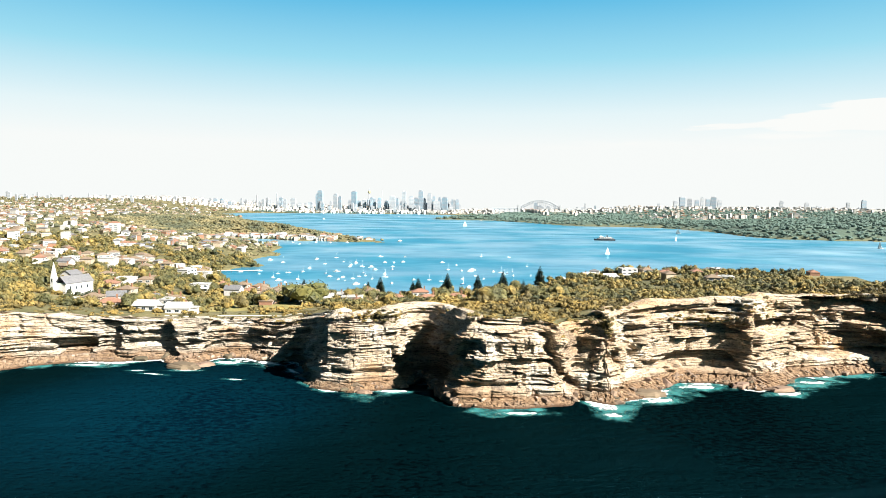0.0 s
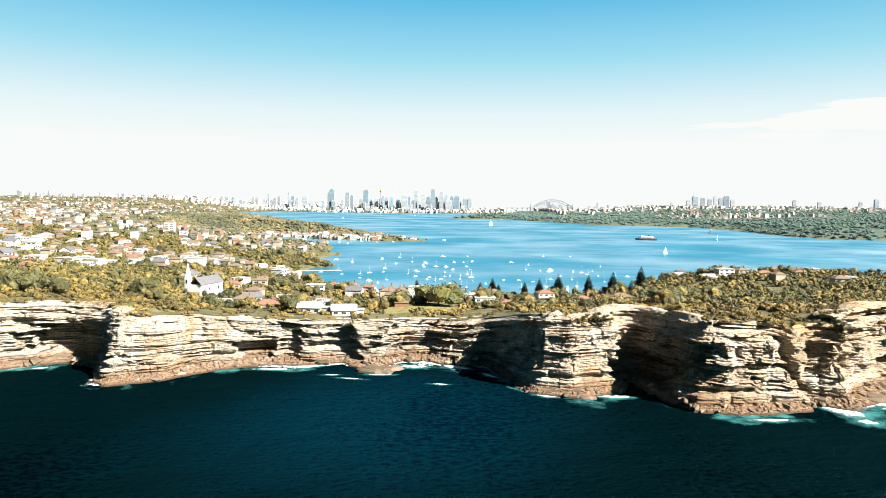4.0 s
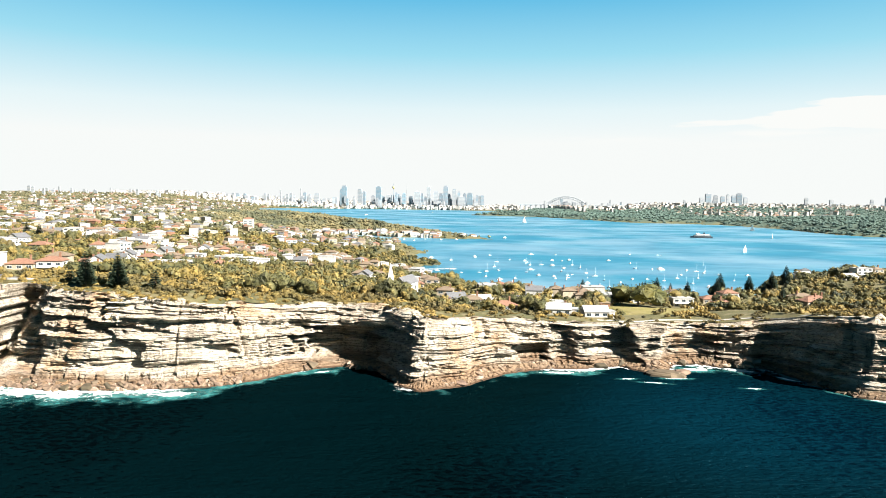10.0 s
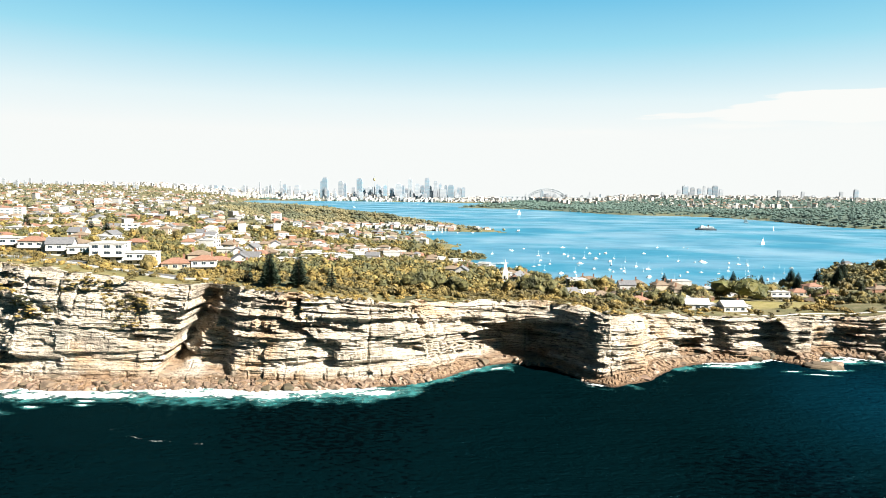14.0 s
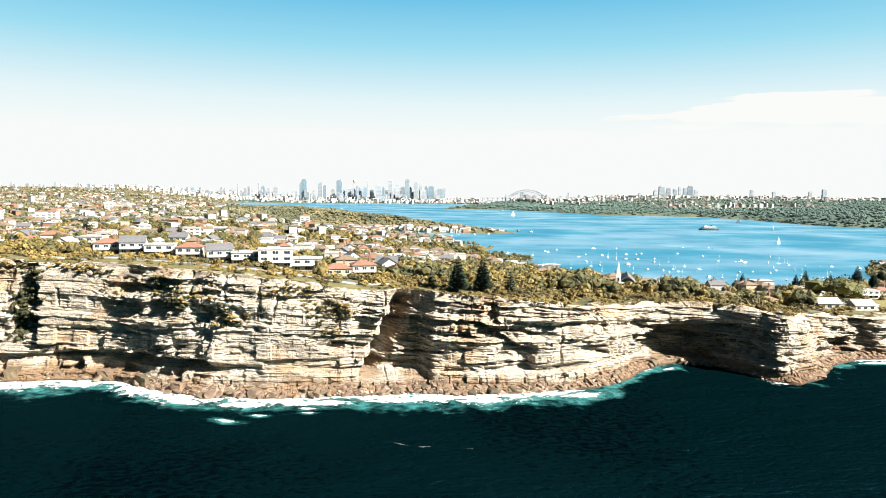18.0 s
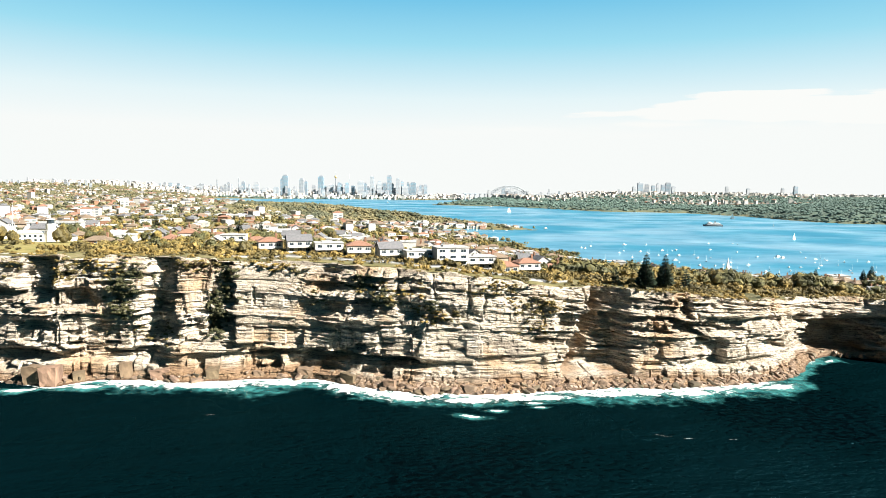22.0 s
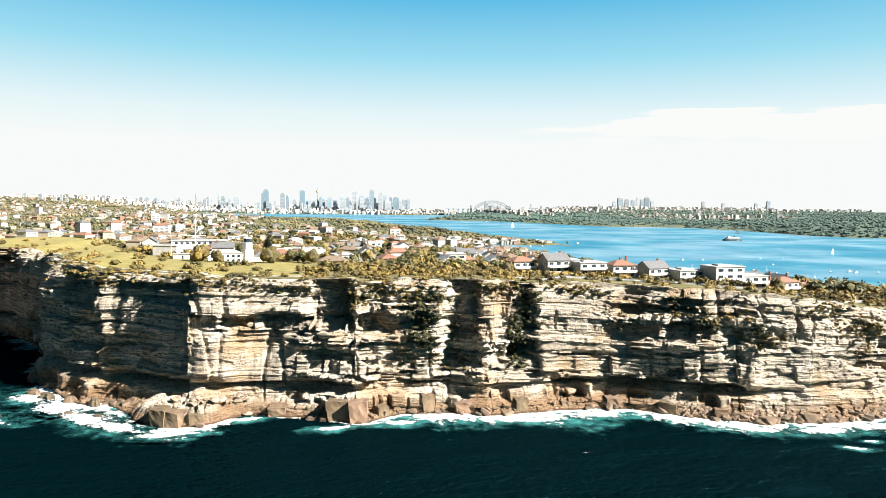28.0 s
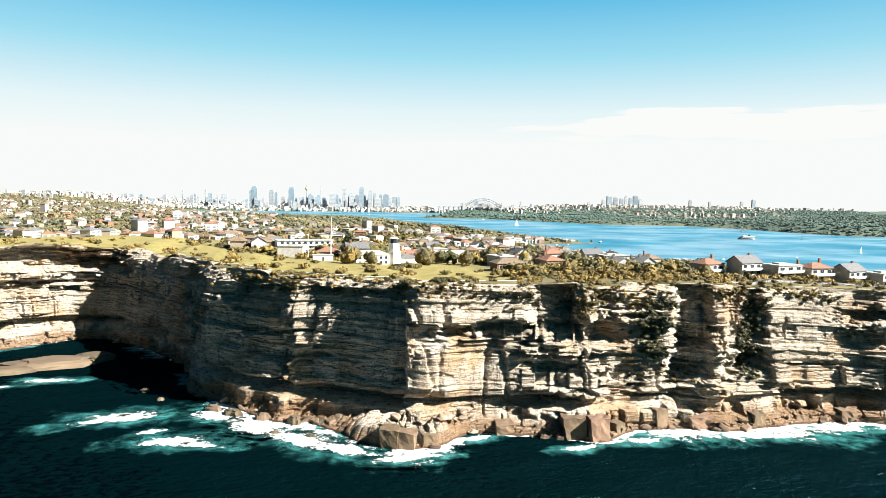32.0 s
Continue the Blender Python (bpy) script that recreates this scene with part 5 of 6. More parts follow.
def put_tree(k, x, y, s=1.0):
    m = pose(x, y, max(ground_z(x, y), 0.8), 0, 0, (x * 17 + y) % 360) @ Matrix.Scale(s, 4)
    if k not in seen_tree:
        seen_tree.add(k)
        trees[k].matrix_basis = m
    else:
        copy_thing(trees[k], m).matrix_basis = m


put_tree(0, -107, 472)
put_tree(0, -700 + 15, 640, 0.6)
for px, py, k in [(-143, 448, 2), (-150, 440, 2), (-160, 420, 1), (-134, 470, 1), (-86, 480, 2), (-75, 492, 3), (-62, 505, 1), (-50, 470, 3), (-30, 455, 1), (-182, 410, 1), (-168, 405, 2), (-196, 440, 3),
                  (160, 690, 3), (175, 700, 3), (140, 690, 1), (215, 680, 3), (240, 690, 1), (195, 700, 1), (120, 680, 3), (-655, 455, 2), (-668, 452, 2), (-640, 450, 1), (-727, 455, 2), (-717, 450, 2), (-690, 448, 2), (-676, 460, 1)]:
    put_tree(k, px, py, 0.8 + 0.5 * float(hashed(px, py, 2)))
g = np.random.default_rng(61)
placed = 0
while placed < 150:
    px, py = g.uniform(-1000, 60), 350 + 330 * g.random()
    back = float(behind_rim(px, py))
    if back < 30 or lawn_share(np.array([px]), np.array([py]))[0] > 0.15 or not clear(px, py, 2.0) or float(shore_depth(np.array([px]), np.array([py]))[0][0]) < 6:
        continue
    put_tree(int(g.choice([1, 2, 3], p=[0.45, 0.4, 0.15])), px, py, g.uniform(0.65, 1.2))
    placed += 1


# ---- church, signal station, cliff-top road and fence ----
WHITE = surface("white_paint", (0.70, 0.70, 0.68), (0.82, 0.82, 0.80), 1.0, 0.7, 0)
STEEL = surface("grey_steel", (0.22, 0.25, 0.28), (0.34, 0.37, 0.40), 0.05, 0.6, 0)
DARK = surface("dark_hull_paint", (0.015, 0.02, 0.03), (0.04, 0.045, 0.055), 0.4, 0.4, 0)

zc = ground_z(-272, 470)
church = tagged(new("church"), "white church with a grey roof and a slender white spire", "church")
church.matrix_basis = pose(-272, 458, zc, 0, 0, -20)
part("nave", boxes((1.5, 10.5, 0, 22, -2, 6)), WHITE, church)
bm = gable_roof(22.6, 9.6, 6, 4.6, 0.3)
bmesh.ops.transform(bm, matrix=Matrix.Translation((6, 11, 0)) @ Matrix.Rotation(radians(90), 4, "Z"), verts=bm.verts)
part("roof", bm, ROOF_GREY, church)
tip = 38.5 - zc
part("tower", boxes((-1.6, 1.6, -1.6, 1.6, -2, tip * 0.5)), WHITE, church)
part("spire", prism(bmesh.new(), [(-1.5, -1.5), (1.5, -1.5), (1.5, 1.5), (-1.5, 1.5)], tip * 0.5, tip, 0.06), WHITE, church)
part("belfry_opening", boxes((-0.5, 0.5, -1.68, -1.59, tip * 0.34, tip * 0.45)), GLASS, church)
for k in range(4):
    part("window", boxes((10.45, 10.56, 3 + 4.5 * k, 4.2 + 4.5 * k, 1.5, 4.2)), GLASS, church)

zs = ground_z(-703, 466)
station = tagged(new("signal_station"), "white colonial signal tower with low white wings", "signal station")
station.matrix_basis = pose(-703, 466, zs, 0, 0, 8) @ Matrix.Scale(0.85, 4)
octagon = [(math.cos(radians(22.5 + 45 * k)), math.sin(radians(22.5 + 45 * k))) for k in range(8)]
part("tower_base", prism(bmesh.new(), [(4.2 * a, 4.2 * b) for a, b in octagon], -2, 7.5), WHITE, station)
part("tower_stage", prism(bmesh.new(), [(3.2 * a, 3.2 * b) for a, b in octagon], 7.5, 12.5), WHITE, station)
lookout = part("lookout", prism(bmesh.new(), [(2.4 * a, 2.4 * b) for a, b in octagon], 12.5, 15.2), GLASS, station)
part("cap", prism(bmesh.new(), [(2.9 * a, 2.9 * b) for a, b in octagon], 15.2, 15.7, 0.9), WHITE, lookout)
part("gallery", prism(bmesh.new(), [(4.5 * a, 4.5 * b) for a, b in octagon], 7.4, 7.75), CONCRETE, station)
part("flagstaff", tube(bmesh.new(), (0, 0, 15.6), (0, 0, 20), 0.09, 0.05), WHITE, station)
part("wing", boxes((-24, -4.1, -3, 6, -2, 5.8)), WHITE, station)
bm = hip_roof(20, 9, 5.8, 2.4)
bmesh.ops.translate(bm, vec=(-14, 1.5, 0), verts=bm.verts)
part("wing_roof", bm, ROOF_PALE, station)
part("annex", boxes((4.1, 15, -1, 7, -2, 3.4)), WHITE, station)
bm = hip_roof(11, 8, 3.4, 2.2)
bmesh.ops.translate(bm, vec=(9.5, 3, 0), verts=bm.verts)
part("annex_roof", bm, ROOF_GREY, station)
for k in range(6):
    part("window", boxes((-22.5 + 3.2 * k, -20.9 + 3.2 * k, -3.08, -2.99, 3.2, 4.9)), GLASS, station)
    part("window", boxes((-22.5 + 3.2 * k, -20.9 + 3.2 * k, -3.08, -2.99, 0.4, 2.1)), GLASS, station)

zm = ground_z(-733, 488)
mast = tagged(new("signal_mast"), "tall white signal mast with yardarm and stays", "flag mast")
mast.matrix_basis = pose(-733, 488, zm)
part("lower_mast", tube(bmesh.new(), (0, 0, -1), (0, 0, 14), 0.32, 0.24), WHITE, mast)
part("topmast", tube(bmesh.new(), (0.3, 0, 12), (0.3, 0, 23), 0.2, 0.08), WHITE, mast)
part("yardarm", tube(bmesh.new(), (-6, 0, 13), (6, 0, 13), 0.12, 0.12), WHITE, mast)
part("gaff", tube(bmesh.new(), (0.3, 0, 14), (4, 0, 19), 0.12, 0.06), WHITE, mast)
for s in (-1, 1):
    part("stay", tube(bmesh.new(), (0.2, 0, 20), (7 * s, 2, 0), 0.04, 0.04, 4), STEEL, mast)
second = tagged(new("flag_pole"), "plain white flag pole on the signal hill", "flag pole")
second.matrix_basis = pose(-745, 482, ground_z(-745, 482))
part("pole", tube(bmesh.new(), (0, 0, -0.5), (0, 0, 14), 0.18, 0.08), WHITE, second)
part("footing", boxes((-0.8, 0.8, -0.8, 0.8, -1, 0.4)), CONCRETE, second)
hut = tagged(new("signal_hut"), "small white flat-roofed hut at the mast's foot", "hut")
hut.matrix_basis = pose(-738, 478, ground_z(-738, 478))
part("wall", boxes((-5, 5, -2.5, 2.5, -1.5, 2.8)), WHITE, hut)
part("roof", boxes((-5.4, 5.4, -2.9, 2.9, 2.8, 3.1)), ROOF_PALE, hut)
part("door", boxes((-0.5, 0.5, -2.58, -2.49, 0, 2.05)), DARK, hut)

zb = ground_z(-742, 580)
block = tagged(new("apartment_building"), "long white apartment building with balconies and a flat pale roof", "apartment building")
block.matrix_basis = pose(-742, 580, zb, 0, 0, 6)
part("wall", boxes((-18, 18, -6, 6, -3, 9)), WHITE, block)
part("roof", boxes((-18.6, 18.6, -6.6, 6.6, 9, 9.5)), ROOF_PALE, block)
for k in range(3):
    part("balcony", boxes((-17, 17, -7.6, -6.01, 3 * k - 0.1, 3 * k + 0.1)), CONCRETE, block)
    part("balustrade", boxes((-17, 17, -7.6, -7.5, 3 * k + 0.1, 3 * k + 1.0)), WHITE, block)
    for i in range(9):
        part("window", boxes((-16 + 3.7 * i, -14 + 3.7 * i, -6.08, -5.99, 3 * k + 0.3, 3 * k + 2.3)), GLASS, block)


def strip(name, xs, off0, off1, lift, material, label, category):
    """A band laid on the ground between two distances behind the rim."""
    xs = np.asarray(xs, float)
    base = blurred(np.interp(xs, RX, RY), 5)
    lo, hi = base + off0, base + off1
    zz = np.maximum(height(xs, lo), height(xs, hi)) + lift
    v = np.concatenate([np.stack([xs, lo, zz - 0.6], -1), np.stack([xs, lo, zz], -1), np.stack([xs, hi, zz], -1), np.stack([xs, hi, zz - 0.6], -1)])
    ob = new(name, mesh_from(name, v, grid_quads(4, len(xs), xs[0] < xs[-1]), [material]))
    return tagged(ob, label, category, kind="structure")


strip("road", np.linspace(-590, -428, 60), 21, 28, 0.35, ASPHALT, "narrow grey cliff-top road before the houses", "road")
strip("pavement", np.linspace(-590, -428, 60), 19, 20.9, 0.5, CONCRETE, "pale footpath beside the cliff-top road", "pavement")
strip("path", np.linspace(-800, -672, 50), 12, 14, 0.12, CONCRETE, "pale walking path over the signal hill", "path")
strip("gap_path", np.linspace(-160, -58, 50), 8, 10.2, 0.15, CONCRETE, "pale lookout path behind the gap", "path")

fence = tagged(new("cliff_fence"), "grey post-and-rail safety fence along the cliff road", "fence")
fence.matrix_basis = pose(-509, 330, 45)
inv = fence.matrix_basis.inverted()
fx = np.linspace(-585, -430, 63)
fy = blurred(np.interp(fx, RX, RY), 4) + 17.5
fz = height(fx, fy)
post_me = boxes((-0.09, 0.09, -0.09, 0.09, -0.4, 1.15))
first = part("post", post_me, STEEL, fence)
for i in range(len(fx)):
    ob = first if i == 0 else new("post", first.data)
    ob.parent = fence
    ob.matrix_basis = inv @ pose(fx[i], fy[i], fz[i])
    if i:
        for hgt in (0.6, 1.05):
            part("rail", tube(bmesh.new(), inv @ Vector((fx[i - 1], fy[i - 1], fz[i - 1] + hgt)), inv @ Vector((fx[i], fy[i], fz[i] + hgt)), 0.035, 0.035, 4), STEEL, fence)

# ---- boulders and offshore rocks ----
ROCK_LOW = surface("rust_boulder", (0.045, 0.032, 0.022), (0.21, 0.155, 0.10), 0.6, 0.9, 0.7, 5, vary=0.45)
ROCK_FOOT = surface("brown_jointed_rock", (0.05, 0.034, 0.023), (0.25, 0.17, 0.105), 0.35, 0.9, 0.8, 6, vary=0.3)
ROCK_PALE = surface("pale_boulder", (0.17, 0.12, 0.08), (0.33, 0.275, 0.21), 0.35, 0.9, 0.7, 5, vary=0.25)


def broken_block(seed, flat, bevel):
    """A broken boulder: the hull of a few scattered corners, with knocked-off edges."""
    gg = random.Random(seed * 11)
    bm = bmesh.new()
    for k in range(13):
        v = Vector((gg.uniform(-1, 1), gg.uniform(-1, 1), gg.uniform(-1, 1)))
        v = v / max(abs(v.x), abs(v.y), abs(v.z)) * gg.uniform(0.7, 1.0)
        bm.verts.new((v.x, v.y, v.z * flat))
    bmesh.ops.convex_hull(bm, input=list(bm.verts))
    bmesh.ops.delete(bm, geom=[v for v in bm.verts if not v.link_faces], context="VERTS")
    bmesh.ops.dissolve_limit(bm, angle_limit=0.2, verts=list(bm.verts), edges=list(bm.edges))
    if bevel:
        bmesh.ops.bevel(bm, geom=list(bm.edges), offset=bevel * 0.5, segments=1, affect="EDGES")
    bmesh.ops.recalc_face_normals(bm, faces=list(bm.faces))
    return bmesh_tri(bm)


def bmesh_tri(bm):
    bmesh.ops.triangulate(bm, faces=list(bm.faces))
    bm.verts.index_update()
    return bm


slabs = []
for k in range(4):
    gg = random.Random(k + 5)
    bm = bmesh.new()
    ring = [(math.cos(a) * r, math.sin(a) * r) for a, r in ((6.283 * (j + 0.6 * gg.random()) / 13, 0.62 + 0.38 * gg.random()) for j in range(13))]
    stack = []
    for zz, sc in ((-0.6, 1.08), (0.05, 1.0), (0.3, 0.9), (0.34, 0.72), (0.55, 0.66), (0.6, 0.4)):
        stack.append([bm.verts.new((x * sc * (1 + 0.1 * (gg.random() - 0.5)) + 0.12 * sc * (zz > 0.3), y * sc * (1 + 0.1 * (gg.random() - 0.5)), zz + 0.1 * (gg.random() - 0.5))) for x, y in ring])
    for lo_, hi_ in zip(stack, stack[1:]):
        for j in range(13):
            bm.faces.new((lo_[j], lo_[(j + 1) % 13], hi_[(j + 1) % 13], hi_[j]))
    bm.faces.new(stack[-1])
    me = bpy.data.meshes.new("rock_slab")
    bm.to_mesh(me)
    bm.free()
    me.materials.append(ROCK_LOW)
    slabs.append(me)
stones = []
for k in range(7):
    bm = broken_block(k + 1, 0.6 + 0.07 * (k % 4), 0.16)
    me = bpy.data.meshes.new("boulder")
    bm.to_mesh(me)
    bm.free()
    me.materials.append(ROCK_PALE if k == 6 else ROCK_LOW)
    stones.append(me)
g = np.random.default_rng(71)
count = 0
while count < 290:
    i = int(g.integers(0, N))
    if not -900 < cx[i] < 215:
        continue
    dense = 0.95 if -525 < cx[i] < -335 else (0.3 if cx[i] < -525 else 0.10)
    if g.random() > dense:
        continue
    share = g.random()
    off = -0.8 + (cshelf[i] + 1.5) * share
    r = 1.1 + 2.2 * g.random() ** 1.6
    ob = new("boulder", stones[int(g.integers(0, 6))])
    ob.matrix_basis = pose(cx[i] + nx[i] * off, cy[i] + ny[i] * off, 0.2 + 2.2 * share, g.uniform(-15, 15), g.uniform(-15, 15), g.uniform(0, 360)) @ Matrix.Diagonal((r * g.uniform(0.8, 1.7), r, r * g.uniform(0.7, 1.1), 1))
    tagged(ob, "rust-coloured sandstone boulder at the cliff's foot", "boulder", "boulders at the cliff's foot")
    count += 1
for px, py, sx, sy, sz, k in [(-816, 425, 2.2, 1.6, 1.6, 0), (-808, 411, 1.6, 1.4, 1.2, 1), (-786, 393, 5, 2.4, 2.2, 2), (-779, 386, 5, 2.6, 2.4, 3), (-768, 378, 3.5, 2.4, 2.6, 4), (-757, 371, 3, 2.2, 3.2, 5), (-764, 362, 2.2, 1.5, 0.9, 0), (-752, 356, 2.4, 1.6, 0.9, 1),
                                 (-866, 482, 26, 15, 3.4, 2), (-851, 492, 11, 14, 3.0, 3), (-884, 470, 16, 8, 2.6, 4), (-137, 330, 10, 6, 2.4, 5), (-128, 334, 6, 4, 1.8, 0), (-66, 303, 7, 2.4, 1.6, 2), (-54, 294, 6, 2.2, 1.3, 3), (-74, 315, 5, 2.0, 1.2, 5), (-44, 289, 4, 2, 1.4, 1),
                                 (140, 300, 8, 4, 2.0, 2), (124, 305, 6, 4, 2.2, 4), (77, 290, 9, 5, 2.6, 5)]:
    ob = new("rock_slab", slabs[k % 4])
    ob.matrix_basis = pose(px, py, 0.35 * sz, 0, 0, -40 if px < -740 and px > -800 else (px * 7) % 40 - 20) @ Matrix.Diagonal((sx, sy, sz, 1))
    tagged(ob, "flat orange rock slab awash at the cliff's foot", "rock", "rock slabs in the wash")
g = np.random.default_rng(73)
for k in range(26):
    ob = new("fallen_block", stones[6])
    a, r = g.uniform(-727, -695), g.uniform(0.7, 1.7)
    i = int(np.argmin(np.abs(cx - a)))
    ob.matrix_basis = pose(a, cy[i] + cshelf[i] * g.uniform(0.35, 1.0), 5.9 + g.uniform(0, 2.2), g.uniform(-20, 20), g.uniform(-20, 20), g.uniform(0, 360)) @ Matrix.Diagonal((r * 1.3, r, r * 0.8, 1))
    tagged(ob, "pale fallen sandstone block on the rock shelf", "boulder", "fallen blocks on the shelf")


for k in range(30):
    ob = new("fallen_block", stones[6])
    a, r = g.uniform(0, 1), g.uniform(0.8, 2.0)
    ob.matrix_basis = pose(-88 - 14 * a + g.uniform(-2, 2), 342 + 4 * a + g.uniform(-2.5, 3.0), 1.0 + (1 - a) * g.uniform(0, 6.5), g.uniform(-30, 30), g.uniform(-30, 30), g.uniform(0, 360)) @ Matrix.Diagonal((r * 1.4, r, r * 0.8, 1))
    tagged(ob, "pale fallen sandstone block heaped below the gap's wall", "boulder", "rockfall below the gap")

JOINTED = []
for k in range(5):
    gg = random.Random(k + 31)
    bm = bmesh.new()
    bmesh.ops.create_cube(bm, size=2)
    for v in bm.verts:
        v.co = Vector((v.co.x * gg.uniform(0.75, 1.05), v.co.y * gg.uniform(0.8, 1.05), v.co.z * gg.uniform(0.85, 1.1)))
    bmesh.ops.subdivide_edges(bm, edges=list(bm.edges), cuts=3, use_grid_fill=True)
    for v in bm.verts:
        v.co += 0.13 * noise.noise_vector(v.co * 1.6 + Vector((k * 5.0, 0, 0))) + 0.05 * noise.noise_vector(v.co * 5)
    me = bpy.data.meshes.new("foot_block")
    bm.to_mesh(me)
    bm.free()
    me.materials.append(ROCK_FOOT)
    JOINTED.append(me)
g = np.random.default_rng(74)
for at, wide, tall in [(-728, 3.2, 4.0), (-722, 3.6, 3.4), (-714, 2.6, 2.6), (-686, 3.4, 2.4), (-663, 4.4, 4.2), (-655, 3.6, 4.8), (-645, 2.6, 2.4), (-627, 2.8, 4.2), (-613, 4.2, 2.8), (-590, 2.8, 3.2), (-571, 2.4, 2.0), (-551, 3.4, 2.6), (-533, 3.8, 2.4), (-516, 2.6, 2.2)]:
    i = int(np.argmin(np.abs(cx - at)))
    ob = new("foot_block", JOINTED[int(g.integers(0, 5))])
    face = math.degrees(math.atan2(ny[i], nx[i])) - 90
    ob.matrix_basis = pose(cx[i] + nx[i] * wide * 0.75, cy[i] + ny[i] * wide * 0.75, tall * 0.72, g.uniform(-5, 5), g.uniform(-5, 5), face + g.uniform(-14, 14)) @ Matrix.Diagonal((wide, wide * 0.9, tall, 1))
    tagged(ob, "joint-bounded brown sandstone block at the cliff's foot", "boulder", "jointed blocks at the cliff's foot")


def rubble(name, count, material, label, seed, low, high):
    """Small broken stones heaped along the foot, joined."""
    gg = np.random.default_rng(seed)
    bm = broken_block(3, 0.7, 0.0)
    tv = np.array([v.co for v in bm.verts])
    tf = np.array([[v.index for v in f.verts] for f in bm.faces])
    bm.free()
    i = gg.integers(0, N, count * 2)
    i = i[(cx[i] > -900) & (cx[i] < 210) & (gg.random(len(i)) < np.where((cx[i] < -325) & (cx[i] > -530), 1.0, 0.12))][:count]
    share = gg.random(len(i))
    off = -0.6 + (cshelf[i] + 1.2) * share
    r = (low + (high - low) * gg.random(len(i)) ** 2)[:, None]
    a = gg.random(len(i)) * 6.283
    sx = r * gg.uniform(0.8, 1.6, (len(i), 1))
    x = tv[None, :, 0] * np.cos(a)[:, None] * sx - tv[None, :, 1] * np.sin(a)[:, None] * r + (cx[i] + nx[i] * off)[:, None]
    y = tv[None, :, 0] * np.sin(a)[:, None] * sx + tv[None, :, 1] * np.cos(a)[:, None] * r + (cy[i] + ny[i] * off)[:, None]
    z = tv[None, :, 2] * r * gg.uniform(0.7, 1.5, (len(i), 1)) + (0.3 + 2.6 * share)[:, None]
    q = tf[None] + (np.arange(len(i)) * len(tv))[:, None, None]
    ob = new(name, mesh_from(name, np.stack([x, y, z], -1).reshape(-1, 3), q.reshape(-1, 3), [material]))
    tagged(ob, label, "rocks", kind="stuff")


rubble("foot_rubble", 1700, ROCK_LOW, "heaped rust-brown broken rocks along the cliff's foot", 77, 0.6, 2.4)
rubble("pale_rubble", 700, ROCK_PALE, "pale fallen stones among the rocks at the cliff's foot", 79, 0.5, 1.6)


def foam_patch(px, py, rx, ry, turn, seed):
    rings, spokes = 6, 28
    vs, cov = [], []
    for i in range(rings):
        f = i / (rings - 1)
        for j in range(spokes):
            a = 6.283 * j / spokes
            wob = 1 + 0.5 * (float(vnoise(2.2 * math.cos(a) + seed, 2.2 * math.sin(a), 7)) - 0.5) + 0.35 * (float(vnoise(5 * math.cos(a) + seed, 5 * math.sin(a), 8)) - 0.5)
            vs.append((rx * f * wob * math.cos(a), ry * f * wob * math.sin(a), 0.11))
            cov.append(0.66 - 0.72 * f**1.4)
    q = [(i * spokes + j, i * spokes + (j + 1) % spokes, (i + 1) * spokes + (j + 1) % spokes, (i + 1) * spokes + j) for i in range(rings - 1) for j in range(spokes)]
    ob = new("foam_patch", mesh_from("foam_patch", vs, q, [FOAM]))
    a_ = ob.data.attributes.new("cover", "FLOAT", "POINT")
    a_.data.foreach_set("value", np.array(cov, np.float32))
    ob.matrix_basis = pose(px, py, 0.01 * (seed % 5), 0, 0, turn)
    tagged(ob, "drifting patch of white sea foam", "foam", kind="stuff")
    under = new("aerated_patch", ob.data.copy())
    under.data.materials[0] = MILKY
    under.matrix_basis = pose(px, py, -0.04, 0, 0, turn) @ Matrix.Diagonal((1.7, 1.9, 1, 1))
    tagged(under, "turquoise aerated water under drifting foam", "water", kind="stuff")


DRIFTS = [(-819, 390, 28, 11, 12), (-797, 360, 21, 9, -6), (-786, 386, 18, 11, -40), (-771, 369, 25, 13, -42), (-756, 354, 24, 12, -40), (-742, 341, 19, 9, -30), (-726, 329, 16, 5, 5), (-698, 342, 15, 4, 10), (-806, 372, 9, 4, 20),
          (-119, 341, 13, 4.5, 0), (-97, 341, 13, 4.5, -30), (-134, 325, 9, 2.6, 8), (-105, 309, 6, 1.6, 0), (-82, 325, 10, 3, -45), (-60, 292, 8, 2.5, -20), (-186, 333, 16, 4, 0), (-295, 330, 8, 2.5, 30),
          (56, 262, 7, 5, 0), (80, 282, 13, 5, 25), (105, 304, 15, 5.5, 0), (-32, 292, 13, 4, 5), (20, 263, 16, 3, 4), (160, 314, 14, 4, 10), (140, 294, 12, 4, 20)]
DRIFTS += [(-461, 284, 6, 2.4, 0), (-350, 292, 18, 6, 10), (-392, 288, 18, 5, 0), (-424, 291, 20, 6, 4), (-455, 290, 22, 6, 0), (-485, 290, 22, 7, -5), (-510, 296, 16, 6, -25), (-560, 323, 18, 6, 0), (-590, 322, 20, 5, 0), (-640, 328, 14, 5, 0), (-665, 326, 12, 4, 10), (-860, 452, 18, 6, 0), (-880, 444, 14, 4, 10)]
DRIFTS += [(-489, 272, 9, 2.6, -20), (-478, 277, 5, 2, 0), (-460, 279, 5, 1.6, 0), (-819, 394, 12, 5, 8), (-790, 356, 16, 5, -20), (-146, 317, 9, 1.6, -8), (-156, 323, 7, 1.5, 10)]
for n_, (px, py, rx, ry, a) in enumerate(DRIFTS):
    foam_patch(px, py, rx, ry, a, n_ + 1)


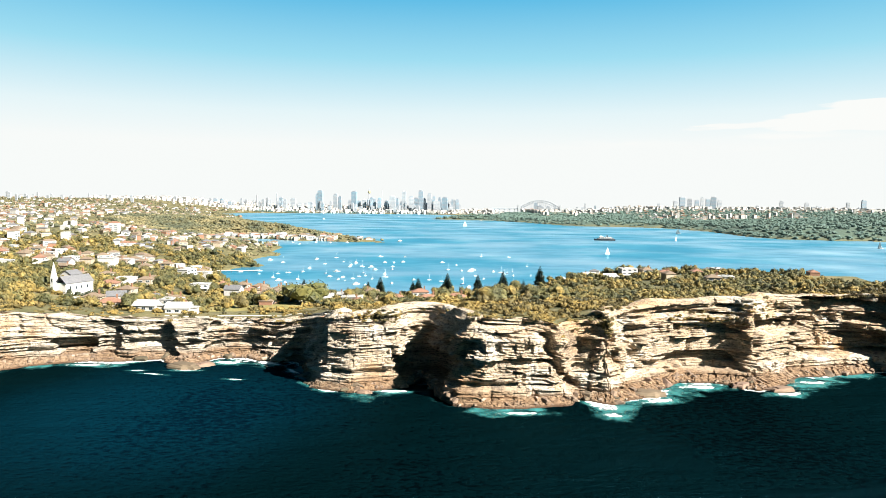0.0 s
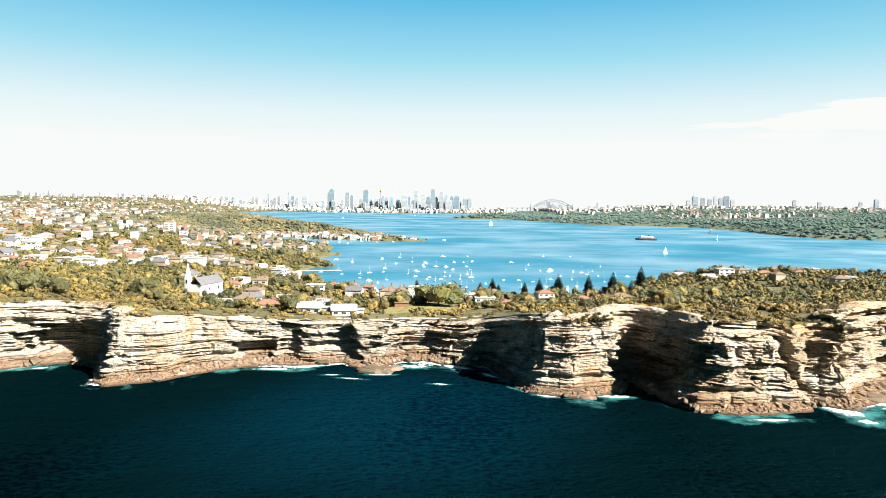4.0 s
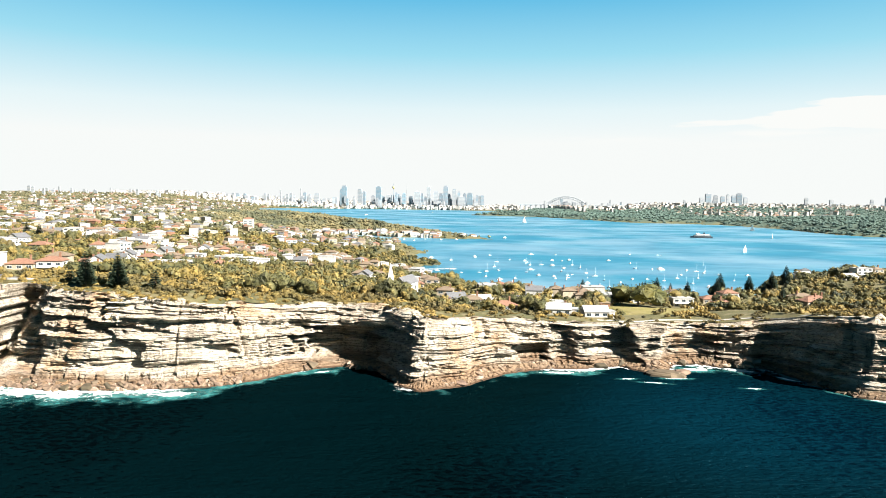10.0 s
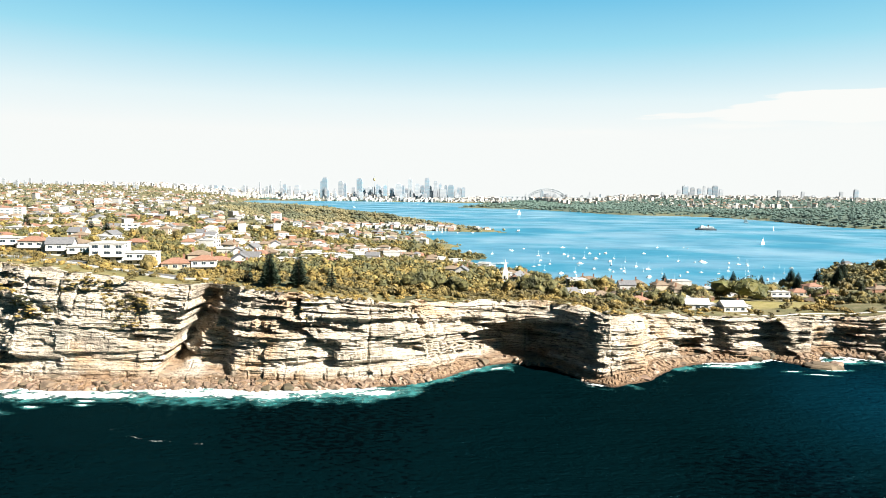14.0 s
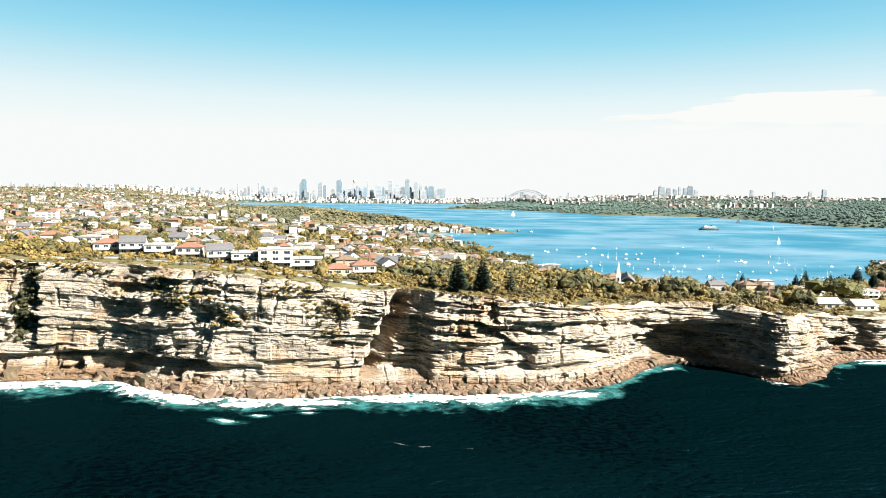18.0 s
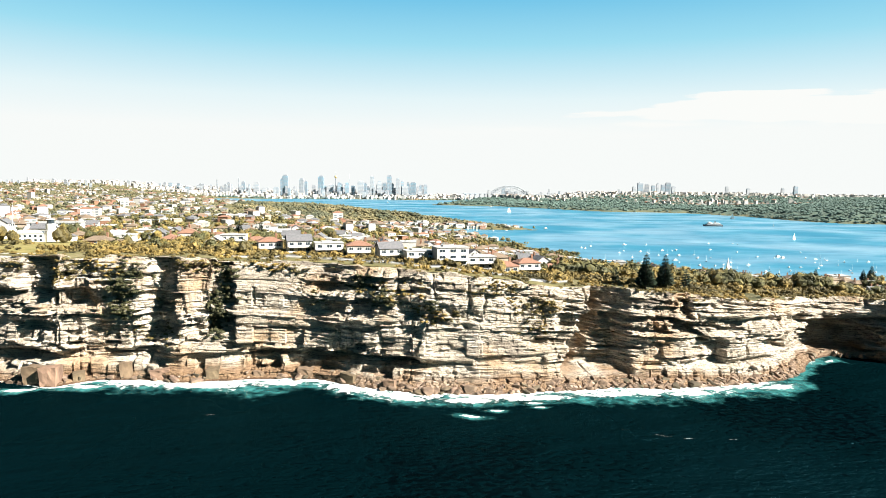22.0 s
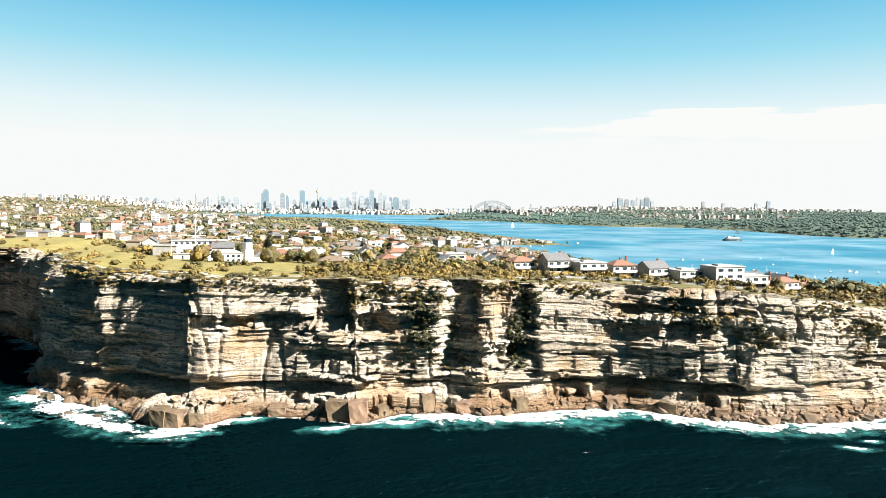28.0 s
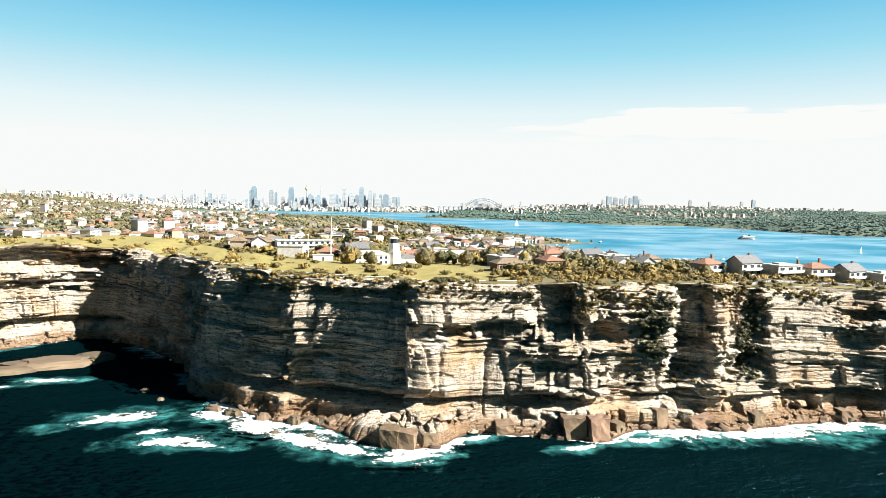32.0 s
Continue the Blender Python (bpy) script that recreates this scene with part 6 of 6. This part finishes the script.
def foam_line(points, width):
    """A thin broken line of foam left by a passing swell."""
    points = np.array(points, float)
    d = np.r_[0, np.cumsum(np.hypot(*np.diff(points, axis=0).T))]
    q = np.linspace(0, d[-1], 60)
    px, py = blurred(np.interp(q, d, points[:, 0]), 4), blurred(np.interp(q, d, points[:, 1]), 4)
    wide = width * (0.3 + 1.3 * vnoise(q / 3, 1.0, 161)) * np.sin(np.linspace(0.15, 3.0, 60)) ** 0.5
    py = py + 1.2 * (vnoise(q / 6, 2.0, 162) - 0.5)
    rows = [np.stack([px, py + k * wide, np.full(60, 0.12)], -1) for k in (-1, 0, 1)]
    ob = new("foam_line", mesh_from("foam_line", np.concatenate(rows), grid_quads(3, 60), [FOAM]))
    cover = np.concatenate([np.full(60, v) + 0.5 * (vnoise(q / 4, 3.0, 163) - 0.6) for v in (-0.2, 0.36, -0.2)])
    ob.data.attributes.new("cover", "FLOAT", "POINT").data.foreach_set("value", cover.astype(np.float32))
    tagged(ob, "thin white line of foam drifting off the cliff", "foam", kind="stuff")


foam_line([(-446, 258), (-433, 247.5), (-424, 242), (-406, 237.5), (-396, 236)], 0.8)
foam_line([(-606, 280.5), (-594, 281.5), (-588, 285), (-578, 286.5)], 0.9)

# ---- boats ----
BOAT_WHITE = surface("boat_gelcoat", (0.30, 0.30, 0.30), (0.40, 0.40, 0.39), 0.8, 0.35, 0, vary=0.25)
BOAT_NAVY = surface("navy_gelcoat", (0.01, 0.02, 0.05), (0.03, 0.05, 0.09), 0.8, 0.3, 0)
def hull_mesh(length, beam, freeboard, sheer=0.25):
    bm = bmesh.new()
    rows = []
    for f, wide, up in ((-0.5, 0.72, 0.0), (-0.2, 1.0, 0.0), (0.15, 0.95, 0.05), (0.38, 0.55, 0.15), (0.5, 0.03, sheer)):
        b = beam / 2 * wide
        x = f * length
        rows.append([bm.verts.new(p) for p in ((x, -b, freeboard + up), (x, -0.75 * b, 0.1), (x * 0.94, 0, -0.35), (x, 0.75 * b, 0.1), (x, b, freeboard + up))])
    for a, b in zip(rows, rows[1:]):
        for i in range(4):
            bm.faces.new((a[i], a[i + 1], b[i + 1], b[i]))
        bm.faces.new((a[4], a[0], b[0], b[4]))
    bm.faces.new(rows[0])
    bmesh.ops.recalc_face_normals(bm, faces=bm.faces)
    return bm


def yacht(length, mast_h, label, sails=False, hull=None):
    hull = hull or BOAT_WHITE
    ob = tagged(new("sailing_yacht"), label, "yacht", "yachts on the bay")
    part("hull", hull_mesh(length, length * 0.3, 0.95), hull, ob)
    part("cabin", boxes((-0.15 * length, 0.18 * length, -0.09 * length, 0.09 * length, 0.9, 1.55), bevel=0.15), FRAME, ob)
    part("mast", tube(bmesh.new(), (0.08 * length, 0, 0.9), (0.08 * length, 0, mast_h), 0.13, 0.08, 6), WHITE, ob)
    part("boom", tube(bmesh.new(), (0.08 * length, 0, 2.0), (-0.38 * length, 0, 2.0), 0.16, 0.14, 6), FRAME, ob)
    if sails:
        for nm, pts in (("mainsail", ((0.07 * length, 0, 2.2), (-0.38 * length, 0.5, 2.2), (0.07 * length, 0, mast_h))), ("jib", ((0.1 * length, 0, mast_h * 0.9), (0.12 * length, -0.7, 1.6), (0.48 * length, 0, 1.3)))):
            bm = bmesh.new()
            v = [bm.verts.new(p) for p in pts] + [bm.verts.new((x, y + 0.05, z)) for x, y, z in pts]
            bm.faces.new(v[:3]), bm.faces.new(v[:2:-1])
            for i in range(3):
                bm.faces.new((v[i], v[(i + 1) % 3], v[3 + (i + 1) % 3], v[3 + i]))
            part(nm, bm, WHITE, ob)
    return ob


def cruiser(length, label, hull=None):
    hull = hull or BOAT_WHITE
    ob = tagged(new("motor_cruiser"), label, "motorboat", "motorboats on the bay")
    part("hull", hull_mesh(length, length * 0.34, 1.2, 0.5), hull, ob)
    cabin = part("cabin", boxes((-0.28 * length, 0.2 * length, -0.13 * length, 0.13 * length, 1.1, 2.6), bevel=0.2), WHITE, ob)
    part("windscreen", boxes((-0.26 * length, 0.21 * length, -0.135 * length, 0.135 * length, 1.7, 2.3)), GLASS, cabin)
    part("flybridge", boxes((-0.2 * length, 0.06 * length, -0.11 * length, 0.11 * length, 2.6, 3.3), bevel=0.15), FRAME, ob)
    return ob


boats = [yacht(10, 13.5, "white sailing yacht moored with bare mast"), yacht(8, 11, "small white yacht moored with bare mast"), cruiser(12, "white motor cruiser moored in the bay"), cruiser(8, "small white motorboat moored in the bay"), yacht(9, 12, "navy-hulled yacht moored with bare mast", hull=BOAT_NAVY)]
sailer = yacht(12, 16, "white yacht under full sail on the harbour", True)
BOAT_SPOTS = [(-187, 945), (-120, 709), (-102, 738), (-142, 763), (-223, 787), (-240, 770), (-124, 883), (-72, 815), (6, 881), (48, 800), (59, 776), (99, 756), (25, 753), (56, 792), (67, 757), (62, 707), (10, 630), (119, 737), (9, 678), (11, 809), (-96, 745), (-133, 734), (-5, 659), (63, 785), (87, 760), (-118, 728), (-127, 844), (21, 806)]
g = np.random.default_rng(83)
spots = list(BOAT_SPOTS)
while len(spots) < 84:
    px, py = g.uniform(-255, 110), 620 + 420 * g.random() ** 1.3
    if px < -60 or g.random() < 0.35:
        if float(shore_depth(np.array([px]), np.array([py]))[0][0]) < -16 and all((px - a) ** 2 + (py - b) ** 2 > 130 for a, b in spots):
            spots.append((px, py))
for px, py in [(-330, 1300), (-345, 1270), (-300, 1310), (-260, 1330), (-380, 1345), (-310, 1240), (-230, 1320), (-280, 1275), (-360, 1315), (-200, 1335)]:
    spots.append((px, py))
spot_used = set()
for n_, (px, py) in enumerate(spots):
    k = int(g.choice([0, 1, 2, 3, 4], p=[0.28, 0.2, 0.18, 0.16, 0.18]))
    m = pose(px, py, 0, 0, 0, 35 + g.uniform(-25, 25)) @ Matrix.Scale(g.uniform(0.45, 0.7), 4)
    if k not in spot_used:
        spot_used.add(k)
        boats[k].matrix_basis = m
    else:
        copy_thing(boats[k], m).matrix_basis = m
for n_, (px, py, s) in enumerate([(253, 1100, 0.75), (503, 1512, 0.9), (833, 1321, 1.0), (640, 1900, 1.1), (60, 2300, 1.2)]):
    m = pose(px, py, 0, 0, 0, 20 + 40 * n_) @ Matrix.Scale(s, 4)
    if n_ == 0:
        sailer.matrix_basis = m
    else:
        copy_thing(sailer, m).matrix_basis = m

ferry = tagged(new("ferry"), "dark-hulled passenger ferry with white upper decks", "ferry")
ferry.matrix_basis = pose(345, 1512, 0, 0, 0, 172)
part("hull", hull_mesh(46, 11, 3.4, 0.8), DARK, ferry)
part("lower_deck", boxes((-19, 16, -5, 5, 3.4, 5.6), bevel=0.2), ROOF_GREY, ferry)
part("upper_deck", boxes((-16, 12, -4.6, 4.6, 5.6, 8.0), bevel=0.2), WHITE, ferry)
part("window_band", boxes((-15.5, 12.1, -4.7, 4.7, 6.3, 7.3)), GLASS, ferry)
part("bridge_house", boxes((5, 11, -3, 3, 8.0, 10.2), bevel=0.2), WHITE, ferry)
part("funnel", prism(bmesh.new(), [(-7, -1.2), (-4, -1.2), (-4, 1.2), (-7, 1.2)], 8.0, 11.5), DARK, ferry)
launches = [cruiser(18, "white harbour launch under way")]
for n_, (px, py) in enumerate([(150, 2950), (-540, 3000), (-100, 1395), (-250, 3600), (400, 2700)]):
    m = pose(px, py, 0, 0, 0, 10 + 30 * n_)
    if n_:
        copy_thing(launches[0], m)
    else:
        launches[0].matrix_basis = m
jetty = tagged(new("jetty"), "long pale timber jetty on piles in the bay", "jetty")
jetty.matrix_basis = pose(-252, 770, 0, 0, 0, 12)
part("deck", boxes((-14, 34, -1.6, 1.6, 1.6, 1.95)), CONCRETE, jetty)
for k in range(8):
    part("pile", tube(bmesh.new(), (-10 + 6 * k, -1.3, -2), (-10 + 6 * k, -1.3, 2.4), 0.22, 0.2, 6), BARK, jetty)

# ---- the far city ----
# skyline claddings, paled in the colour in place of distance haze
HAZED_BLUE = surface("hazed_blue_glass", (0.16, 0.25, 0.31), (0.20, 0.29, 0.35), 0.03, 0.35, 0, 12)
HAZED_GREY = surface("hazed_grey_cladding", (0.22, 0.25, 0.29), (0.27, 0.30, 0.335), 0.03, 0.6, 0, 12)
HAZED_PALE = surface("hazed_pale_cladding", (0.30, 0.325, 0.35), (0.36, 0.38, 0.40), 0.03, 0.7, 0, 12)
CLADS = [HAZED_PALE, HAZED_GREY, HAZED_BLUE]


def tower_block(x, y, w, top, clad, crown, name="office_tower", label=""):
    base = max(ground_z(x, y), 2)
    ob = tagged(new(name), label or ("pale", "grey", "blue glass")[clad] + " high-rise tower on the distant city skyline", "tower block", "city skyline")
    ob.matrix_basis = pose(x, y, base - 2, 0, 0, -14 + (x * 3) % 14)
    h = top - base + 2
    bm = boxes((-w / 2, w / 2, -w * 0.28, w * 0.28, 0, h * 0.94))
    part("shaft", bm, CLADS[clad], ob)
    floors = max(3, int(h / 9))
    pitch = h * 0.92 / floors
    bands = part("glazing", boxes(*[(-w / 2 - 0.25, w / 2 + 0.25, -w * 0.28 - 0.25, w * 0.28 + 0.25, pitch * (k + 0.4), pitch * (k + 0.75)) for k in range(floors)]), (HAZED_GREY, HAZED_BLUE, HAZED_GREY)[clad], ob)
    tagged(bands, "rows of windows too small to count", kind="stuff")
    if crown == 1:
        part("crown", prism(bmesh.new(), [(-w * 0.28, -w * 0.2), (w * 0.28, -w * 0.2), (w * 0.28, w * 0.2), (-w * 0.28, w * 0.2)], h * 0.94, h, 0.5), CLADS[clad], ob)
    else:
        part("plant_room", boxes((-w * 0.36, w * 0.36, -w * 0.2, w * 0.2, h * 0.94, h)), HAZED_GREY, ob)
    return ob


# bearing of each tower as x at the city's distance, width, top, cladding, crown
CITY = [(-830, 34, 150, 2, 0), (-852, 18, 128, 2, 0), (-728, 30, 128, 0, 0), (-700, 18, 114, 1, 0), (-606, 36, 148, 2, 0), (-492, 18, 110, 1, 0), (-440, 22, 106, 2, 1), (-352, 40, 122, 0, 1), (-322, 18, 106, 1, 0),
        (-278, 26, 156, 0, 1), (-230, 32, 118, 0, 0), (-196, 22, 108, 1, 0), (-166, 30, 158, 1, 0), (-110, 26, 136, 0, 0)]
CITY_EAST = [(-80, 18, 122, 1, 0), (-62, 42, 92, 0, 1), (-42, 18, 112, 1, 0), (-8, 36, 114, 2, 0), (40, 14, 98, 1, 0), (52, 18, 96, 0, 0), (74, 22, 100, 1, 0), (-1250, 8, 120, 0, 1), (-1118, 8, 132, 0, 1), (-1090, 22, 104, 1, 0), (-1180, 18, 98, 0, 0), (-1010, 34, 98, 0, 0)]
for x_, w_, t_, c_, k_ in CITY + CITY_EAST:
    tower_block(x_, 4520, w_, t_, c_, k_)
for x_, w_, t_, c_, k_ in [(1492, 34, 130, 1, 1), (1540, 26, 118, 0, 0), (1585, 24, 112, 1, 0), (1618, 16, 128, 0, 0), (1655, 26, 118, 1, 0), (1690, 32, 132, 1, 0), (1730, 24, 108, 0, 0), (1450, 22, 102, 0, 0), (2120, 20, 110, 0, 0), (2640, 26, 120, 1, 0), (2540, 20, 104, 0, 0), (2280, 22, 100, 0, 0)]:
    tower_block(x_, 4330, w_, t_, c_, k_, label=("pale", "grey", "blue")[c_] + " tower of the distant north shore business district")
g = np.random.default_rng(91)
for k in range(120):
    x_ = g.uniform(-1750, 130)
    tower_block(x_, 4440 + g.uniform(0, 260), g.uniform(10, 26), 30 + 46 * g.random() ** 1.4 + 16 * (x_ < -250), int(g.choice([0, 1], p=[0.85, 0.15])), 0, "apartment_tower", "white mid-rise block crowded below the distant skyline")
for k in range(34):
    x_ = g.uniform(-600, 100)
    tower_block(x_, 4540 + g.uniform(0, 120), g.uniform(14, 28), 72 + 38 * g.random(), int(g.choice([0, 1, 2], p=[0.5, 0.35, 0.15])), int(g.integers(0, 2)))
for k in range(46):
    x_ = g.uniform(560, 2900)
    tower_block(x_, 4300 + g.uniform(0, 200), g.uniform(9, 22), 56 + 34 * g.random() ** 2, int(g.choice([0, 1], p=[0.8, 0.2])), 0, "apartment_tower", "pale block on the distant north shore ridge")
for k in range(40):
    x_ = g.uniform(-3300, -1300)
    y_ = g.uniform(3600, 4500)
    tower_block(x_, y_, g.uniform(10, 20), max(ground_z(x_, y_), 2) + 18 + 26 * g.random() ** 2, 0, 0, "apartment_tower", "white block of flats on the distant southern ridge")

zt = 20
needle = tagged(new("observation_tower"), "slender observation tower with a gold turret and spire", "tower")
needle.matrix_basis = pose(-512, 4560, zt)
part("shaft", tube(bmesh.new(), (0, 0, -10), (0, 0, 118), 3.4, 2.8, 10), HAZED_GREY, needle)
bm = tube(bmesh.new(), (0, 0, 112), (0, 0, 120), 4.5, 9, 16)
tube(bm, (0, 0, 120), (0, 0, 130), 9, 6.5, 16)
part("turret", bm, surface("gold_cladding", (0.35, 0.25, 0.10), (0.5, 0.38, 0.18), 0.1, 0.5, 0), needle)
part("spire", tube(bmesh.new(), (0, 0, 130), (0, 0, 153), 1.6, 0.5, 8), HAZED_GREY, needle)
mastb = tagged(new("crane_mast"), "thin pale construction mast over the city", "mast")
mastb.matrix_basis = pose(-424, 4540, 20)
part("lattice", tube(bmesh.new(), (0, 0, -10), (0, 0, 140), 2.2, 1.2, 6), HAZED_PALE, mastb)

def bent_tube(line, y, r):
    """One round member bent through points of an upright plane."""
    bm = bmesh.new()
    rings = []
    for i, (x, z) in enumerate(line):
        (xa, za), (xb, zb) = line[max(i - 1, 0)], line[min(i + 1, len(line) - 1)]
        length = math.hypot(xb - xa, zb - za)
        ox, oz = -(zb - za) / length, (xb - xa) / length
        rings.append([bm.verts.new((x + ox * r * math.cos(a), y + r * math.sin(a), z + oz * r * math.cos(a))) for a in (1.047 * k for k in range(6))])
    for a, b in zip(rings, rings[1:]):
        for k in range(6):
            bm.faces.new((a[k], a[(k + 1) % 6], b[(k + 1) % 6], b[k]))
    bm.faces.new(rings[0][::-1]), bm.faces.new(rings[-1])
    return bm


arch = tagged(new("arch_bridge"), "grey steel arch bridge with four stone pylons", "bridge")
arch.matrix_basis = pose(594, 4343, 0)
half, rise, deck = 124.0, 52.0, 44.0
n_seg = 20
up, low = [], []
for i in range(n_seg + 1):
    f = 2 * i / n_seg - 1
    low.append((half * f, deck - 10 + rise * (1 - f * f)))
    up.append((half * f, deck + 8 + (rise - 6) * (1 - f * f)))
for side in (-8, 8):
    for chord, r in ((up, 1.7), (low, 1.9)):
        part("chord", bent_tube(chord, side, r), STEEL, arch)
    for i in range(n_seg + 1):
        part("post", tube(bmesh.new(), (low[i][0], side, low[i][1]), (up[i][0], side, up[i][1]), 0.9, 0.9, 4), STEEL, arch)
        if i < n_seg:
            part("brace", tube(bmesh.new(), (low[i][0], side, low[i][1]), (up[i + 1][0], side, up[i + 1][1]), 0.7, 0.7, 4), STEEL, arch)
        if low[i][1] > deck + 3:
            part("hanger", tube(bmesh.new(), (low[i][0], side, deck), (low[i][0], side, low[i][1]), 0.5, 0.5, 4), STEEL, arch)
part("deck", boxes((-300, 300, -12, 12, deck - 2.5, deck + 1)), STEEL, arch)
for sx in (-1, 1):
    for sy in (-1, 1):
        part("pylon", prism(bmesh.new(), [(sx * 132 - 7, sy * 15 - 5), (sx * 132 + 7, sy * 15 - 5), (sx * 132 + 7, sy * 15 + 5), (sx * 132 - 7, sy * 15 + 5)], -5, 66), HAZED_PALE, arch)
for k in range(5):
    part("pier", boxes((-290 + 32 * k, -284 + 32 * k, -8, 8, -5, deck - 2.5)), HAZED_PALE, arch)

x, y, gg = np.concatenate([g.uniform(-2300, 400, 2600), g.uniform(450, 3400, 1500)]), None, g
y = np.concatenate([4380 + 340 * g.random(2600), 4180 + 420 * g.random(1500)])
da, db = shore_depth(x, y)
ok = np.maximum(da, db) > 8
x, y = x[ok], y[ok]
far_houses("city_foreshore", list(zip(x, y, np.maximum(height(x, y), 2), 7 + 6 * g.random(len(x)), 5 + 3 * g.random(len(x)), 6 + 18 * g.random(len(x)) ** 2, g.random(len(x)) * 3.1, g.random(len(x)) < 0.6)), "crowded pale low buildings below the distant skyline", True)
x, y = g.uniform(-1300, 380, 1500), 4360 + 120 * g.random(1500) ** 1.6
da, db = shore_depth(x, y)
ok = (da > 2) & (vnoise(x / 90, 1.0, 151) > 0.45)
x, y = x[ok], y[ok]
scatter("foreshore_trees", TUFTS, np.stack([x, y, np.maximum(height(x, y), 1), 6 + 4 * g.random(len(x))], -1), HAZED_WOODS, "parkland trees along the city foreshore, tinted blue-green for haze", "trees", 57)
